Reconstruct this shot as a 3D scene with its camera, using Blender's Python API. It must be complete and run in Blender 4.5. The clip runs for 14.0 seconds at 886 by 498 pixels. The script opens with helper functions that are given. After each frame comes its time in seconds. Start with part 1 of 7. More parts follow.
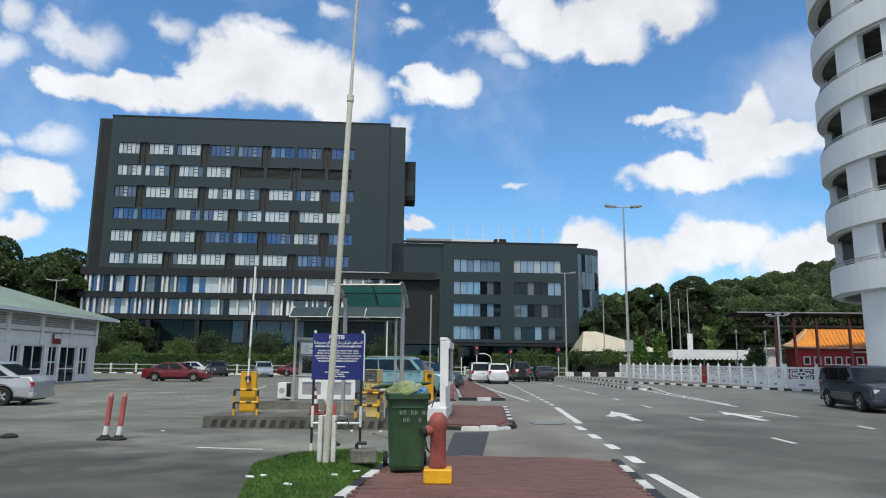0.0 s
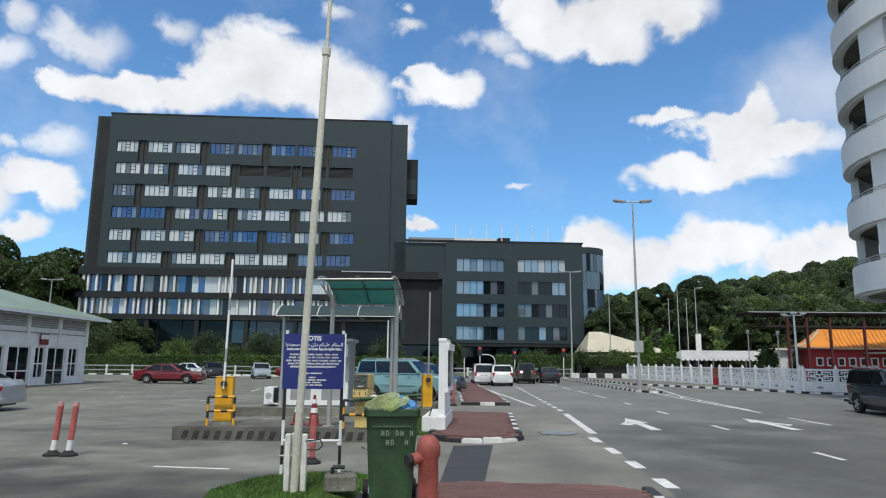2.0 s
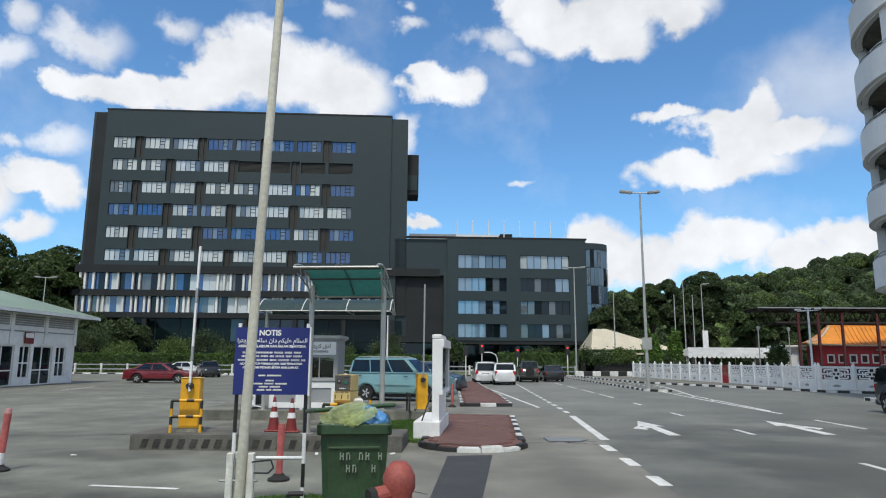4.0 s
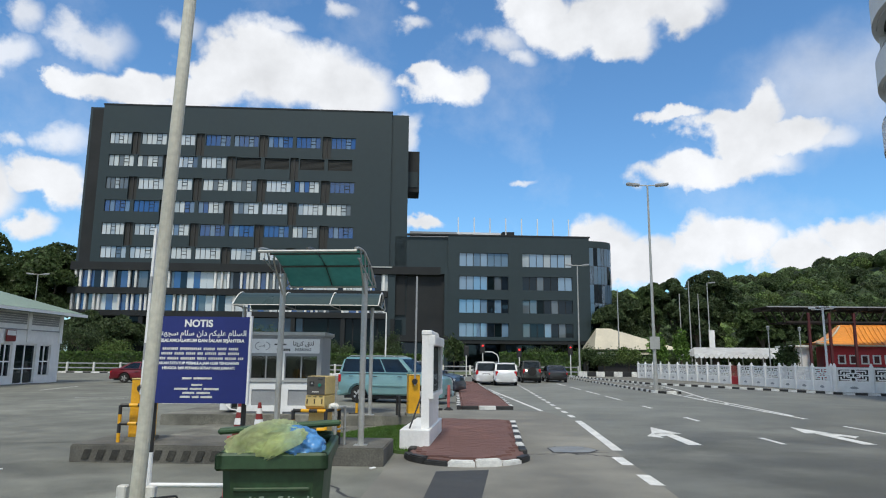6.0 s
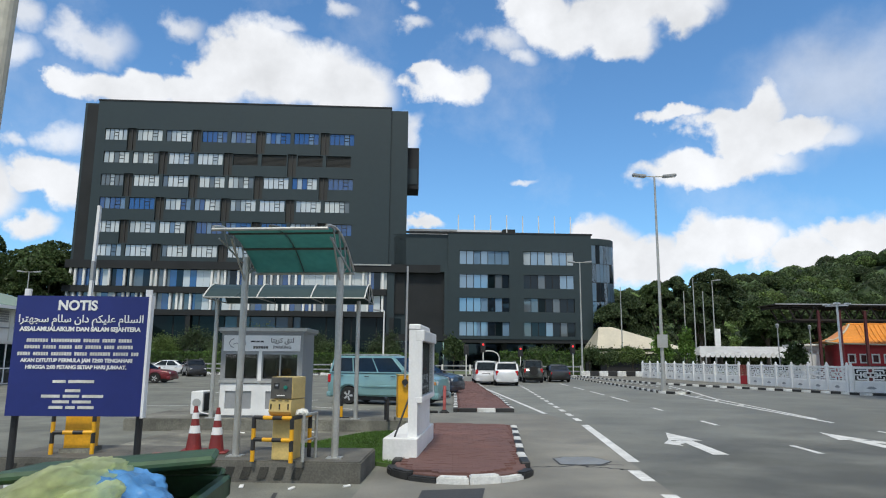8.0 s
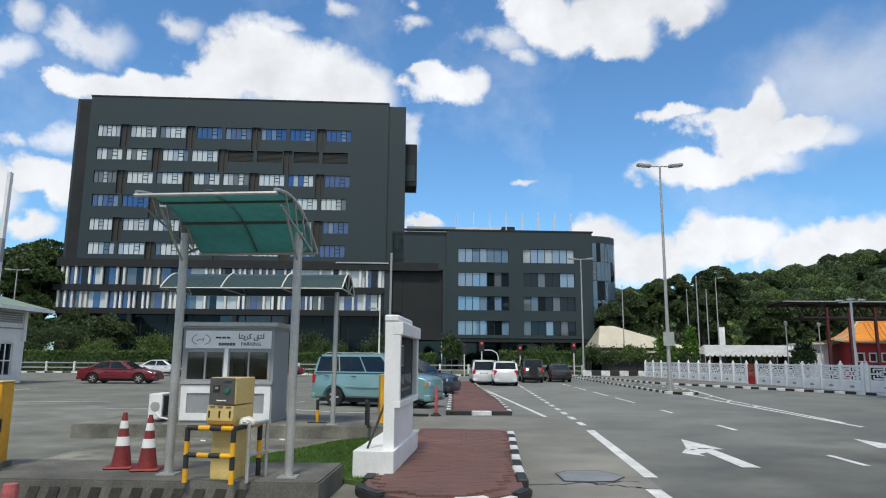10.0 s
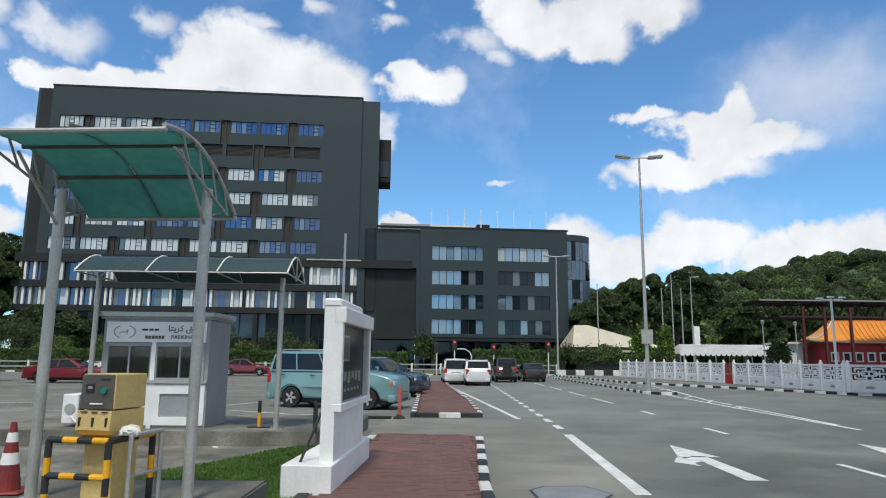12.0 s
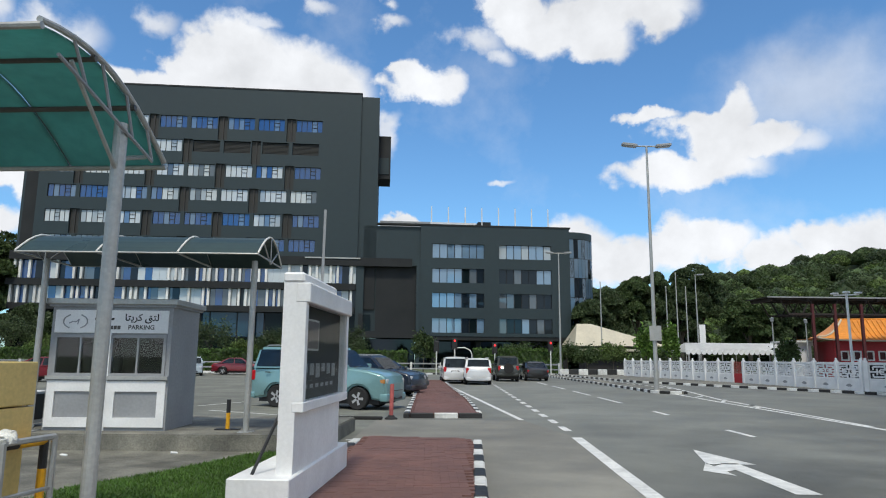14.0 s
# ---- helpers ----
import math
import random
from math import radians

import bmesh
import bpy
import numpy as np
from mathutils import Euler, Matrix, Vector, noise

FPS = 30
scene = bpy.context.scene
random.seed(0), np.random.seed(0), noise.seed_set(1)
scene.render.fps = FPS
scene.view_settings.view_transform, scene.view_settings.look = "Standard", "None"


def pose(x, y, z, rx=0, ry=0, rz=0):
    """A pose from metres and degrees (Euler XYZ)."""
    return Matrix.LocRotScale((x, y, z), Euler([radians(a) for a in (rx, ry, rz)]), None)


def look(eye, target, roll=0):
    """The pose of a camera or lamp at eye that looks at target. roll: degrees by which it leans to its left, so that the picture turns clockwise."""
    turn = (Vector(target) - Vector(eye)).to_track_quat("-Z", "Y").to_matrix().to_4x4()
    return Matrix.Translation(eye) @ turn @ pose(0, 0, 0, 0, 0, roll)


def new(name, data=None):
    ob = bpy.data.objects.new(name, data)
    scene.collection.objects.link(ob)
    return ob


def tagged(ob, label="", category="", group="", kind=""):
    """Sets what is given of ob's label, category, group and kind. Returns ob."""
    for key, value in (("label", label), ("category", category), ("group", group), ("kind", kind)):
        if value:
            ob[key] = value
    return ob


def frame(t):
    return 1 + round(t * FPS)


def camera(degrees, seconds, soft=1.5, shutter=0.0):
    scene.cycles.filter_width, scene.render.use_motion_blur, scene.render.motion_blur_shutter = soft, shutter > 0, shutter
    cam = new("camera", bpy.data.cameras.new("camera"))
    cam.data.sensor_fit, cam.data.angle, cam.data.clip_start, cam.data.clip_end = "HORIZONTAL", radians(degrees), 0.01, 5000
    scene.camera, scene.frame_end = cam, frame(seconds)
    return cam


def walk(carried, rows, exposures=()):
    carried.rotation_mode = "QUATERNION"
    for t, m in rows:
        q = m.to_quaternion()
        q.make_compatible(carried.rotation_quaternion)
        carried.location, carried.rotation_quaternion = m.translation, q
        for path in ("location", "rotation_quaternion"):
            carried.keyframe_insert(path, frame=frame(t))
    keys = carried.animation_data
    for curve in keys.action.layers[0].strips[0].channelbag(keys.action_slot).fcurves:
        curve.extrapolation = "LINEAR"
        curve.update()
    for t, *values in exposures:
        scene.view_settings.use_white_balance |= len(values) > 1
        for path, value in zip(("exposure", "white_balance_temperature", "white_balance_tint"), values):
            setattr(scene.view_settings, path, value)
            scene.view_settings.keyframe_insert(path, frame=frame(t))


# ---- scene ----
cam = camera(67.3, 14.0, 1.1)
PATH = [
    (0, (-0.543, 2.051, 1.643), (-0.547, 4.023, 1.977), 0.5),
    (0.5, (-0.535, 2.566, 1.643), (-0.545, 4.538, 1.978), 0.6),
    (1, (-0.516, 2.974, 1.671), (-0.523, 4.946, 2.006), 0.4),
    (1.5, (-0.478, 3.357, 1.728), (-0.49, 5.329, 2.062), 0.4),
    (2, (-0.431, 3.837, 1.72), (-0.445, 5.809, 2.055), 0.5),
    (2.5, (-0.407, 4.241, 1.723), (-0.423, 6.212, 2.057), 0.5),
    (3, (-0.363, 4.655, 1.739), (-0.382, 6.627, 2.071), 0.4),
    (5.5, (-0.085, 6.911, 1.731), (-0.11, 8.884, 2.059), 0.4),
    (6, (-0.048, 7.334, 1.732), (-0.076, 9.306, 2.06), 0.5),
    (6.5, (0.0, 7.796, 1.707), (-0.029, 9.768, 2.035), 0.5),
    (7, (0.054, 8.222, 1.717), (0.026, 10.195, 2.045), 0.5),
    (7.5, (0.083, 8.635, 1.713), (0.053, 10.608, 2.04), 0.5),
    (10, (0.348, 10.832, 1.673), (0.317, 12.805, 1.999), 0.4),
    (10.5, (0.427, 11.343, 1.641), (0.435, 13.316, 1.966), 0.6),
    (11, (0.51, 11.762, 1.666), (0.533, 13.735, 1.991), 0.6),
    (11.5, (0.538, 12.179, 1.638), (0.571, 14.152, 1.963), 0.6),
    (12, (0.591, 12.575, 1.599), (0.634, 14.548, 1.925), 0.5),
    (12.5, (0.667, 13.006, 1.575), (0.713, 14.979, 1.9), 0.5),
    (13, (0.741, 13.427, 1.556), (0.79, 15.4, 1.882), 0.4),
    (13.5, (0.773, 13.782, 1.527), (0.822, 15.754, 1.853), 0.4),
    (14, (0.767, 14.1, 1.486), (0.806, 16.072, 1.812), 0.5),
]
walk(cam, [(t, look(eye, target, roll)) for t, eye, target, roll in PATH])

# ---- world, sun, exposure ----
scene.view_settings.exposure = 0.0
SUN_AZ, SUN_EL = 186.0, 60.0      # compass bearing from +y clockwise, height
world = bpy.data.worlds.new("sky")
scene.world = world
world.use_nodes = True


def build_sky():
    nt = world.node_tree
    nt.nodes.clear()
    N, L = nt.nodes.new, nt.links.new

    def mth(op, a, b=None, c=None):
        n = N("ShaderNodeMath")
        n.operation = op
        for i, v in enumerate((a, b, c)):
            if v is None:
                continue
            if isinstance(v, (int, float)):
                n.inputs[i].default_value = v
            else:
                L(v, n.inputs[i])
        return n.outputs[0]

    out, bg = N("ShaderNodeOutputWorld"), N("ShaderNodeBackground")
    sky = N("ShaderNodeTexSky")
    sky.sky_type, sky.sun_disc = 'NISHITA', False
    sky.sun_elevation, sky.sun_rotation = radians(SUN_EL), radians(SUN_AZ)
    sky.air_density, sky.dust_density, sky.ozone_density = 1.0, 0.6, 2.2
    co = N("ShaderNodeTexCoord").outputs["Generated"]
    warp = N("ShaderNodeTexNoise")
    warp.inputs["Scale"].default_value, warp.inputs["Detail"].default_value = 13.0, 10.0
    warp.inputs["Roughness"].default_value = 0.56
    L(co, warp.inputs["Vector"])
    fine = N("ShaderNodeTexNoise")
    fine.inputs["Scale"].default_value, fine.inputs["Detail"].default_value = 3.2, 9.0
    fine.inputs["Roughness"].default_value = 0.62
    L(co, fine.inputs["Vector"])
    sep = N("ShaderNodeSeparateXYZ")
    L(co, sep.inputs[0])
    wsep = N("ShaderNodeSeparateColor")
    L(warp.outputs["Color"], wsep.inputs[0])
    az = mth('MULTIPLY', mth('ARCTAN2', sep.outputs[0], sep.outputs[1]), 57.2958)
    el = mth('MULTIPLY', mth('ARCSINE', sep.outputs[2]), 57.2958)
    az = mth('ADD', az, mth('MULTIPLY', mth('SUBTRACT', wsep.outputs[0], 0.5), 6.5))
    el = mth('ADD', el, mth('MULTIPLY', mth('SUBTRACT', wsep.outputs[1], 0.5), 4.2))
    # cloud puffs: bearing, height, half width, half height
    south = [(-17.6, 23.9, 5.2, 3.3), (-13.6, 23.3, 5.8, 2.8), (-9.8, 22.4, 4.2, 2.3), (-20.9, 22.3, 2.6, 2.2), (-29.8, 20.3, 2.8, 1.2), (-26.5, 20.2, 3.2, 1.2),
             (-32.0, 20.0, 1.4, 1.0), (-23.0, 20.6, 2.2, 1.3), (-2.0, 23.5, 2.7, 1.2), (0.6, 23.1, 2.3, 1.5), (-3.4, 24.0, 1.3, 0.7), (14.4, 28.4, 8.0, 2.4),
             (10.6, 27.8, 4.9, 1.8), (15.2, 25.8, 2.5, 1.3), (7.6, 29.2, 3.1, 1.3), (20.3, 27.4, 2.3, 1.6)]
    low = [(23.6, 18.0, 3.2, 1.7), (25.7, 19.6, 1.9, 1.8), (22.9, 19.0, 3.5, 1.0), (18.9, 19.8, 2.1, 0.6), (24.0, 16.7, 3.3, 2.4), (22.1, 15.3, 5.4, 1.2), (27.7, 17.3, 2.9, 1.4),
           (12.6, 9.3, 2.9, 2.4), (15.7, 8.2, 4.2, 1.9), (20.6, 9.6, 2.2, 2.1), (23.2, 9.6, 3.4, 1.4), (27.1, 8.0, 3.7, 1.8), (31.2, 8.7, 3.3, 1.7), (35.5, 7.6, 3.4, 2.4),
           (-33.3, 13.2, 3.2, 1.3), (-31.5, 12.5, 1.6, 1.7), (-34.0, 9.5, 2.3, 1.2), (-37.3, 11.7, 3.0, 2.7), (-2.8, 11.3, 1.7, 0.6), (-40.0, 18.6, 2.9, 1.8)]
    faint = [(-30.1, 23.6, 2.3, 1.3), (-24.1, 25.8, 1.7, 0.9), (-35.2, 21.9, 1.3, 0.9), (-34.9, 24.3, 1.2, 1.0), (-15.3, 27.2, 1.2, 0.6), (-17.0, 26.7, 0.7, 0.4),
             (-4.4, 29.0, 0.9, 0.5), (-4.0, 27.6, 1.6, 0.5), (4.0, 26.4, 2.5, 0.9), (5.9, 25.4, 1.4, 0.9), (30.2, 16.9, 2.1, 0.9), (5.6, 15.2, 1.5, 0.3), (-35.1, 15.3, 1.0, 0.6),
             (-32.1, 16.1, 2.3, 1.0), (-11.1, 28.6, 2.0, 0.6), (-3.4, 19.3, 0.7, 1.8)]
    place = N("ShaderNodeCombineXYZ")
    L(az, place.inputs[0])
    L(el, place.inputs[1])

    def heap(puffs, grow):
        """Nearness to the middle of the nearest puff, 1 in the middle and 0 at its rim."""
        near = None
        for a, e, w, h in puffs:
            w, h = w * grow, h * grow
            q, ln = N("ShaderNodeVectorMath"), N("ShaderNodeVectorMath")
            q.operation, ln.operation = 'MULTIPLY_ADD', 'LENGTH'
            q.inputs[1].default_value, q.inputs[2].default_value = (1 / w, 1 / h, 0), (-a / w, -e / h, 0)
            L(place.outputs[0], q.inputs[0])
            L(q.outputs[0], ln.inputs[0])
            near = ln.outputs["Value"] if near is None else mth('MINIMUM', near, ln.outputs["Value"])
        return mth('SUBTRACT', 1.0, near)

    best, film = heap(south + low, 1.09), heap(faint, 1.25)
    # scattered clouds over the rest of the sky, behind and above the viewer
    away = mth('MULTIPLY', mth('SUBTRACT', mth('ABSOLUTE', mth('MULTIPLY', mth('ARCTAN2', sep.outputs[0], sep.outputs[1]), 57.2958)), 44.0), 0.08)
    above = mth('MULTIPLY', mth('SUBTRACT', el, 38.0), 0.06)
    elsewhere = N("ShaderNodeClamp")
    L(mth('MAXIMUM', away, above), elsewhere.inputs[0])
    scatter = mth('SUBTRACT', mth('MULTIPLY', mth('MULTIPLY', fine.outputs["Fac"], elsewhere.outputs[0]), 3.4), 1.6)
    best = mth('MAXIMUM', best, scatter)
    wisp = mth('MULTIPLY', mth('SUBTRACT', fine.outputs["Fac"], 0.5), 0.9)
    dens = mth('ADD', best, mth('MULTIPLY', mth('SUBTRACT', warp.outputs["Fac"], 0.47), 1.5))
    cl = N("ShaderNodeMapRange")
    cl.interpolation_type = 'SMOOTHSTEP'
    cl.inputs["From Min"].default_value, cl.inputs["From Max"].default_value = -0.14, 0.34
    L(dens, cl.inputs["Value"])
    thin = N("ShaderNodeMapRange")
    thin.inputs["From Min"].default_value, thin.inputs["From Max"].default_value = 0.02, 0.22
    thin.inputs["To Max"].default_value = 0.28
    L(wisp, thin.inputs["Value"])
    # a veil of cirrus: bearing 31, height 20
    vx = mth('DIVIDE', mth('SUBTRACT', az, 31.0), 11.0)
    vy = mth('DIVIDE', mth('SUBTRACT', el, 20.0), 5.5)
    vm = mth('SUBTRACT', 1.0, mth('SQRT', mth('ADD', mth('MULTIPLY', vx, vx), mth('MULTIPLY', vy, vy))))
    veil = N("ShaderNodeMapRange")
    veil.interpolation_type = 'SMOOTHSTEP'
    veil.inputs["From Min"].default_value, veil.inputs["From Max"].default_value = -0.1, 0.9
    veil.inputs["To Max"].default_value = 0.55
    L(mth('ADD', vm, mth('MULTIPLY', mth('SUBTRACT', fine.outputs["Fac"], 0.5), 1.5)), veil.inputs["Value"])
    soft = N("ShaderNodeMapRange")
    soft.interpolation_type = 'SMOOTHSTEP'
    soft.inputs["From Min"].default_value, soft.inputs["From Max"].default_value = -0.25, 0.75
    soft.inputs["To Max"].default_value = 0.8
    L(mth('ADD', film, mth('MULTIPLY', mth('SUBTRACT', warp.outputs["Fac"], 0.5), 2.6)), soft.inputs["Value"])
    cover = mth('MAXIMUM', mth('MAXIMUM', cl.outputs[0], thin.outputs[0]), mth('MAXIMUM', veil.outputs[0], soft.outputs[0]))
    # cloud brightness: white heaps with greyer hearts
    cr = N("ShaderNodeMapRange")
    cr.inputs["From Min"].default_value, cr.inputs["From Max"].default_value = 0.3, 0.62
    cr.inputs["To Min"].default_value, cr.inputs["To Max"].default_value = 0.74, 1.1
    L(mth('ADD', mth('MULTIPLY', fine.outputs["Fac"], 0.55), mth('MULTIPLY', wsep.outputs[2], 0.45)), cr.inputs["Value"])
    white = N("ShaderNodeVectorMath")
    white.operation = 'SCALE'
    white.inputs[0].default_value = (CLOUD * 0.985, CLOUD * 1.01, CLOUD * 1.05)
    L(cr.outputs[0], white.inputs["Scale"])
    tint = N("ShaderNodeMix")
    tint.data_type, tint.blend_type = 'RGBA', 'MULTIPLY'
    tint.inputs["Factor"].default_value = 1.0
    L(sky.outputs[0], tint.inputs["A"])
    tint.inputs["B"].default_value = (*SKY_TINT, 1)
    mix = N("ShaderNodeMix")
    mix.data_type = 'RGBA'
    L(cover, mix.inputs["Factor"])
    L(tint.outputs["Result"], mix.inputs["A"])
    L(white.outputs[0], mix.inputs["B"])
    L(mix.outputs["Result"], bg.inputs["Color"])
    bg.inputs["Strength"].default_value = SKY
    L(bg.outputs[0], out.inputs[0])


SKY, CLOUD, SKY_TINT = 0.12, 7.5, (0.80, 1.2, 1.44)
build_sky()
sun = new("sun", bpy.data.lights.new("sun", 'SUN'))
sun.data.energy, sun.data.angle, sun.data.color = 2.7, radians(8.0), (1.0, 0.94, 0.79)
_a, _e = radians(SUN_AZ), radians(SUN_EL)
sun.matrix_world = look((math.sin(_a) * math.cos(_e) * 60, math.cos(_a) * math.cos(_e) * 60, math.sin(_e) * 60), (0, 0, 0))

# ---- materials ----


def mat(name, col, rough=0.7, metal=0.0, var=0.12, scale=3.0, fine=40.0, bump=0.1, coat=0.0, col2=None, stain=0.0, rnd=0.0, island=0.0, ior=1.5, streak=0.0, trans=0.0):
    """A surface: base colour, broad and fine variation in object space, relief, stains."""
    m = bpy.data.materials.new(name)
    m.use_nodes = True
    nt = m.node_tree
    N, L = nt.nodes.new, nt.links.new
    b = nt.nodes["Principled BSDF"]
    co = N("ShaderNodeTexCoord").outputs["Object"]
    n1, n2 = N("ShaderNodeTexNoise"), N("ShaderNodeTexNoise")
    n1.inputs["Scale"].default_value, n1.inputs["Detail"].default_value = scale, 6
    n2.inputs["Scale"].default_value, n2.inputs["Detail"].default_value = fine, 4
    if streak:
        mp = N("ShaderNodeMapping")
        mp.inputs["Scale"].default_value = (1, 1, 1 / streak)
        L(co, mp.inputs[0])
        L(mp.outputs[0], n1.inputs["Vector"])
    else:
        L(co, n1.inputs["Vector"])
    L(co, n2.inputs["Vector"])
    r1 = N("ShaderNodeValToRGB")
    c2 = col2 or tuple(c * (1 - 1.6 * var) for c in col)
    r1.color_ramp.elements[0].position, r1.color_ramp.elements[1].position = 0.32, 0.68
    r1.color_ramp.elements[0].color, r1.color_ramp.elements[1].color = (*c2, 1), (*[min(1, c * (1 + var * 0.5)) for c in col], 1)
    L(n1.outputs["Fac"], r1.inputs[0])
    last = r1.outputs[0]

    def mul(fac_out, lo, hi, src):
        mr = N("ShaderNodeMapRange")
        mr.inputs["From Min"].default_value, mr.inputs["From Max"].default_value = 0.3, 0.7
        mr.inputs["To Min"].default_value, mr.inputs["To Max"].default_value = lo, hi
        L(fac_out, mr.inputs["Value"])
        v = N("ShaderNodeVectorMath")
        v.operation = 'SCALE'
        L(src, v.inputs[0])
        L(mr.outputs[0], v.inputs["Scale"])
        return v.outputs[0]
    last = mul(n2.outputs["Fac"], 1 - var, 1 + var * 0.8, last)
    if stain:
        n3 = N("ShaderNodeTexNoise")
        n3.inputs["Scale"].default_value, n3.inputs["Detail"].default_value, n3.inputs["Roughness"].default_value = scale * 0.28, 8, 0.65
        L(co, n3.inputs["Vector"])
        last = mul(n3.outputs["Fac"], 1 - stain, 1 + stain * 0.35, last)
    if rnd:
        oi = N("ShaderNodeObjectInfo")
        last = mul(oi.outputs["Random"], 1 - rnd, 1 + rnd, last)
    if island:
        gi = N("ShaderNodeNewGeometry")
        last = mul(gi.outputs["Random Per Island"], 1 - island, 1 + island, last)
    L(last, b.inputs["Base Color"])
    b.inputs["Metallic"].default_value = metal
    b.inputs["IOR"].default_value = ior
    b.inputs["Coat Weight"].default_value = coat
    b.inputs["Coat Roughness"].default_value = 0.06
    b.inputs["Transmission Weight"].default_value = trans
    rr = N("ShaderNodeMapRange")
    rr.inputs["From Min"].default_value, rr.inputs["From Max"].default_value = 0.3, 0.7
    rr.inputs["To Min"].default_value, rr.inputs["To Max"].default_value = max(0.02, rough * 0.85), min(1, rough * 1.12)
    L(n1.outputs["Fac"], rr.inputs["Value"])
    L(rr.outputs[0], b.inputs["Roughness"])
    if bump:
        bp = N("ShaderNodeBump")
        bp.inputs["Strength"].default_value, bp.inputs["Distance"].default_value = bump, 0.01
        L(n2.outputs["Fac"], bp.inputs["Height"])
        L(bp.outputs[0], b.inputs["Normal"])
    return m


def blotch(m, spots):
    """Broad darker or paler areas with ragged edges: x, y, half sizes, gain on the base colour."""
    nt = m.node_tree
    N, L = nt.nodes.new, nt.links.new
    b = nt.nodes["Principled BSDF"]
    last = b.inputs["Base Color"].links[0].from_socket
    co = N("ShaderNodeTexCoord").outputs["Object"]
    n = N("ShaderNodeTexNoise")
    n.inputs["Scale"].default_value, n.inputs["Detail"].default_value, n.inputs["Roughness"].default_value = 0.5, 7, 0.6
    L(co, n.inputs["Vector"])
    for x, y, rx, ry, gain in spots:
        q, ln, sm, mr, sc = N("ShaderNodeVectorMath"), N("ShaderNodeVectorMath"), N("ShaderNodeMath"), N("ShaderNodeMapRange"), N("ShaderNodeVectorMath")
        q.operation, ln.operation, sm.operation, sc.operation = 'MULTIPLY_ADD', 'LENGTH', 'MULTIPLY_ADD', 'SCALE'
        q.inputs[1].default_value, q.inputs[2].default_value = (1 / rx, 1 / ry, 0), (-x / rx, -y / ry, 0)
        L(co, q.inputs[0])
        L(q.outputs[0], ln.inputs[0])
        L(n.outputs["Fac"], sm.inputs[0])
        sm.inputs[1].default_value = 2.2
        L(ln.outputs["Value"], sm.inputs[2])
        mr.interpolation_type = 'SMOOTHSTEP'
        mr.inputs["From Min"].default_value, mr.inputs["From Max"].default_value = 1.5, 2.4
        mr.inputs["To Min"].default_value, mr.inputs["To Max"].default_value = gain, 1.0
        L(sm.outputs[0], mr.inputs["Value"])
        L(last, sc.inputs[0])
        L(mr.outputs[0], sc.inputs["Scale"])
        last = sc.outputs[0]
    L(last, b.inputs["Base Color"])


def leaf_mat(name, col, var=0.45):
    m = mat(name, col, rough=0.55, var=0.25, scale=0.35, fine=3.0, bump=0.0, island=var)
    b = m.node_tree.nodes["Principled BSDF"]
    b.inputs["Specular IOR Level"].default_value = 0.25
    return m


M = {}
M['asphalt'] = mat("asphalt", (0.185, 0.189, 0.167), 0.8, var=0.16, scale=0.6, fine=60, bump=0.25, stain=0.3)
M['lane'] = mat("pale_worn_asphalt", (0.215, 0.207, 0.178), 0.85, var=0.16, scale=0.9, fine=60, bump=0.25, stain=0.32)
M['lot'] = mat("worn_lot_asphalt", (0.196, 0.199, 0.168), 0.9, var=0.18, scale=1.3, fine=45, bump=0.3, stain=0.42)
blotch(M['lot'], [(-9.0, 10.2, 11.0, 5.2, 0.46), (-15.0, 15.0, 8.0, 2.8, 0.62), (-5.5, 13.2, 4.0, 1.6, 0.74), (-3.4, 15.6, 2.6, 1.3, 1.28), (-6.4, 18.0, 1.6, 0.8, 0.66), (-9.5, 20.5, 6.0, 1.4, 0.85), (-13.0, 30.0, 9.0, 4.0, 1.14)])
blotch(M['asphalt'], [(9.5, 15.0, 7.5, 10.0, 0.6), (6.0, 17.0, 1.8, 10.0, 0.82), (14.0, 27.0, 5.5, 10.0, 0.8), (7.0, 45.0, 6.0, 16.0, 1.16)])
blotch(M['lane'], [(1.2, 15.6, 1.7, 1.6, 0.86), (2.6, 20.5, 0.9, 4.5, 1.12)])
M['earth'] = mat("far_ground", (0.10, 0.13, 0.06), 0.95, var=0.3, scale=0.05, fine=2, bump=0)
M['patch'] = mat("fresh_asphalt", (0.045, 0.047, 0.05), 0.85, var=0.15, scale=2, fine=70, bump=0.25)
M['mend'] = mat("cement_mend", (0.23, 0.24, 0.245), 0.6, var=0.12, scale=3, fine=50, bump=0.1, stain=0.25)
M['paint'] = mat("road_paint", (0.72, 0.72, 0.69), 0.7, var=0.12, scale=6, fine=50, bump=0.1, stain=0.3)
M['kerb_w'] = mat("kerb_white", (0.75, 0.75, 0.72), 0.7, var=0.12, scale=5, fine=40, bump=0.2, stain=0.3, rnd=0.06)
M['kerb_b'] = mat("kerb_black", (0.022, 0.022, 0.022), 0.65, var=0.25, scale=5, fine=40, bump=0.2, rnd=0.2)
M['paver'] = mat("red_paver", (0.175, 0.088, 0.074), 0.85, var=0.14, scale=1.6, fine=60, bump=0.3, rnd=0.05, island=0.05, stain=0.4)
M['joint'] = mat("paver_joint", (0.15, 0.078, 0.066), 0.95, var=0.2, scale=2, fine=60)
M['grass'] = mat("grass_soil", (0.075, 0.135, 0.03), 0.95, var=0.3, scale=2, fine=30, bump=0.3)
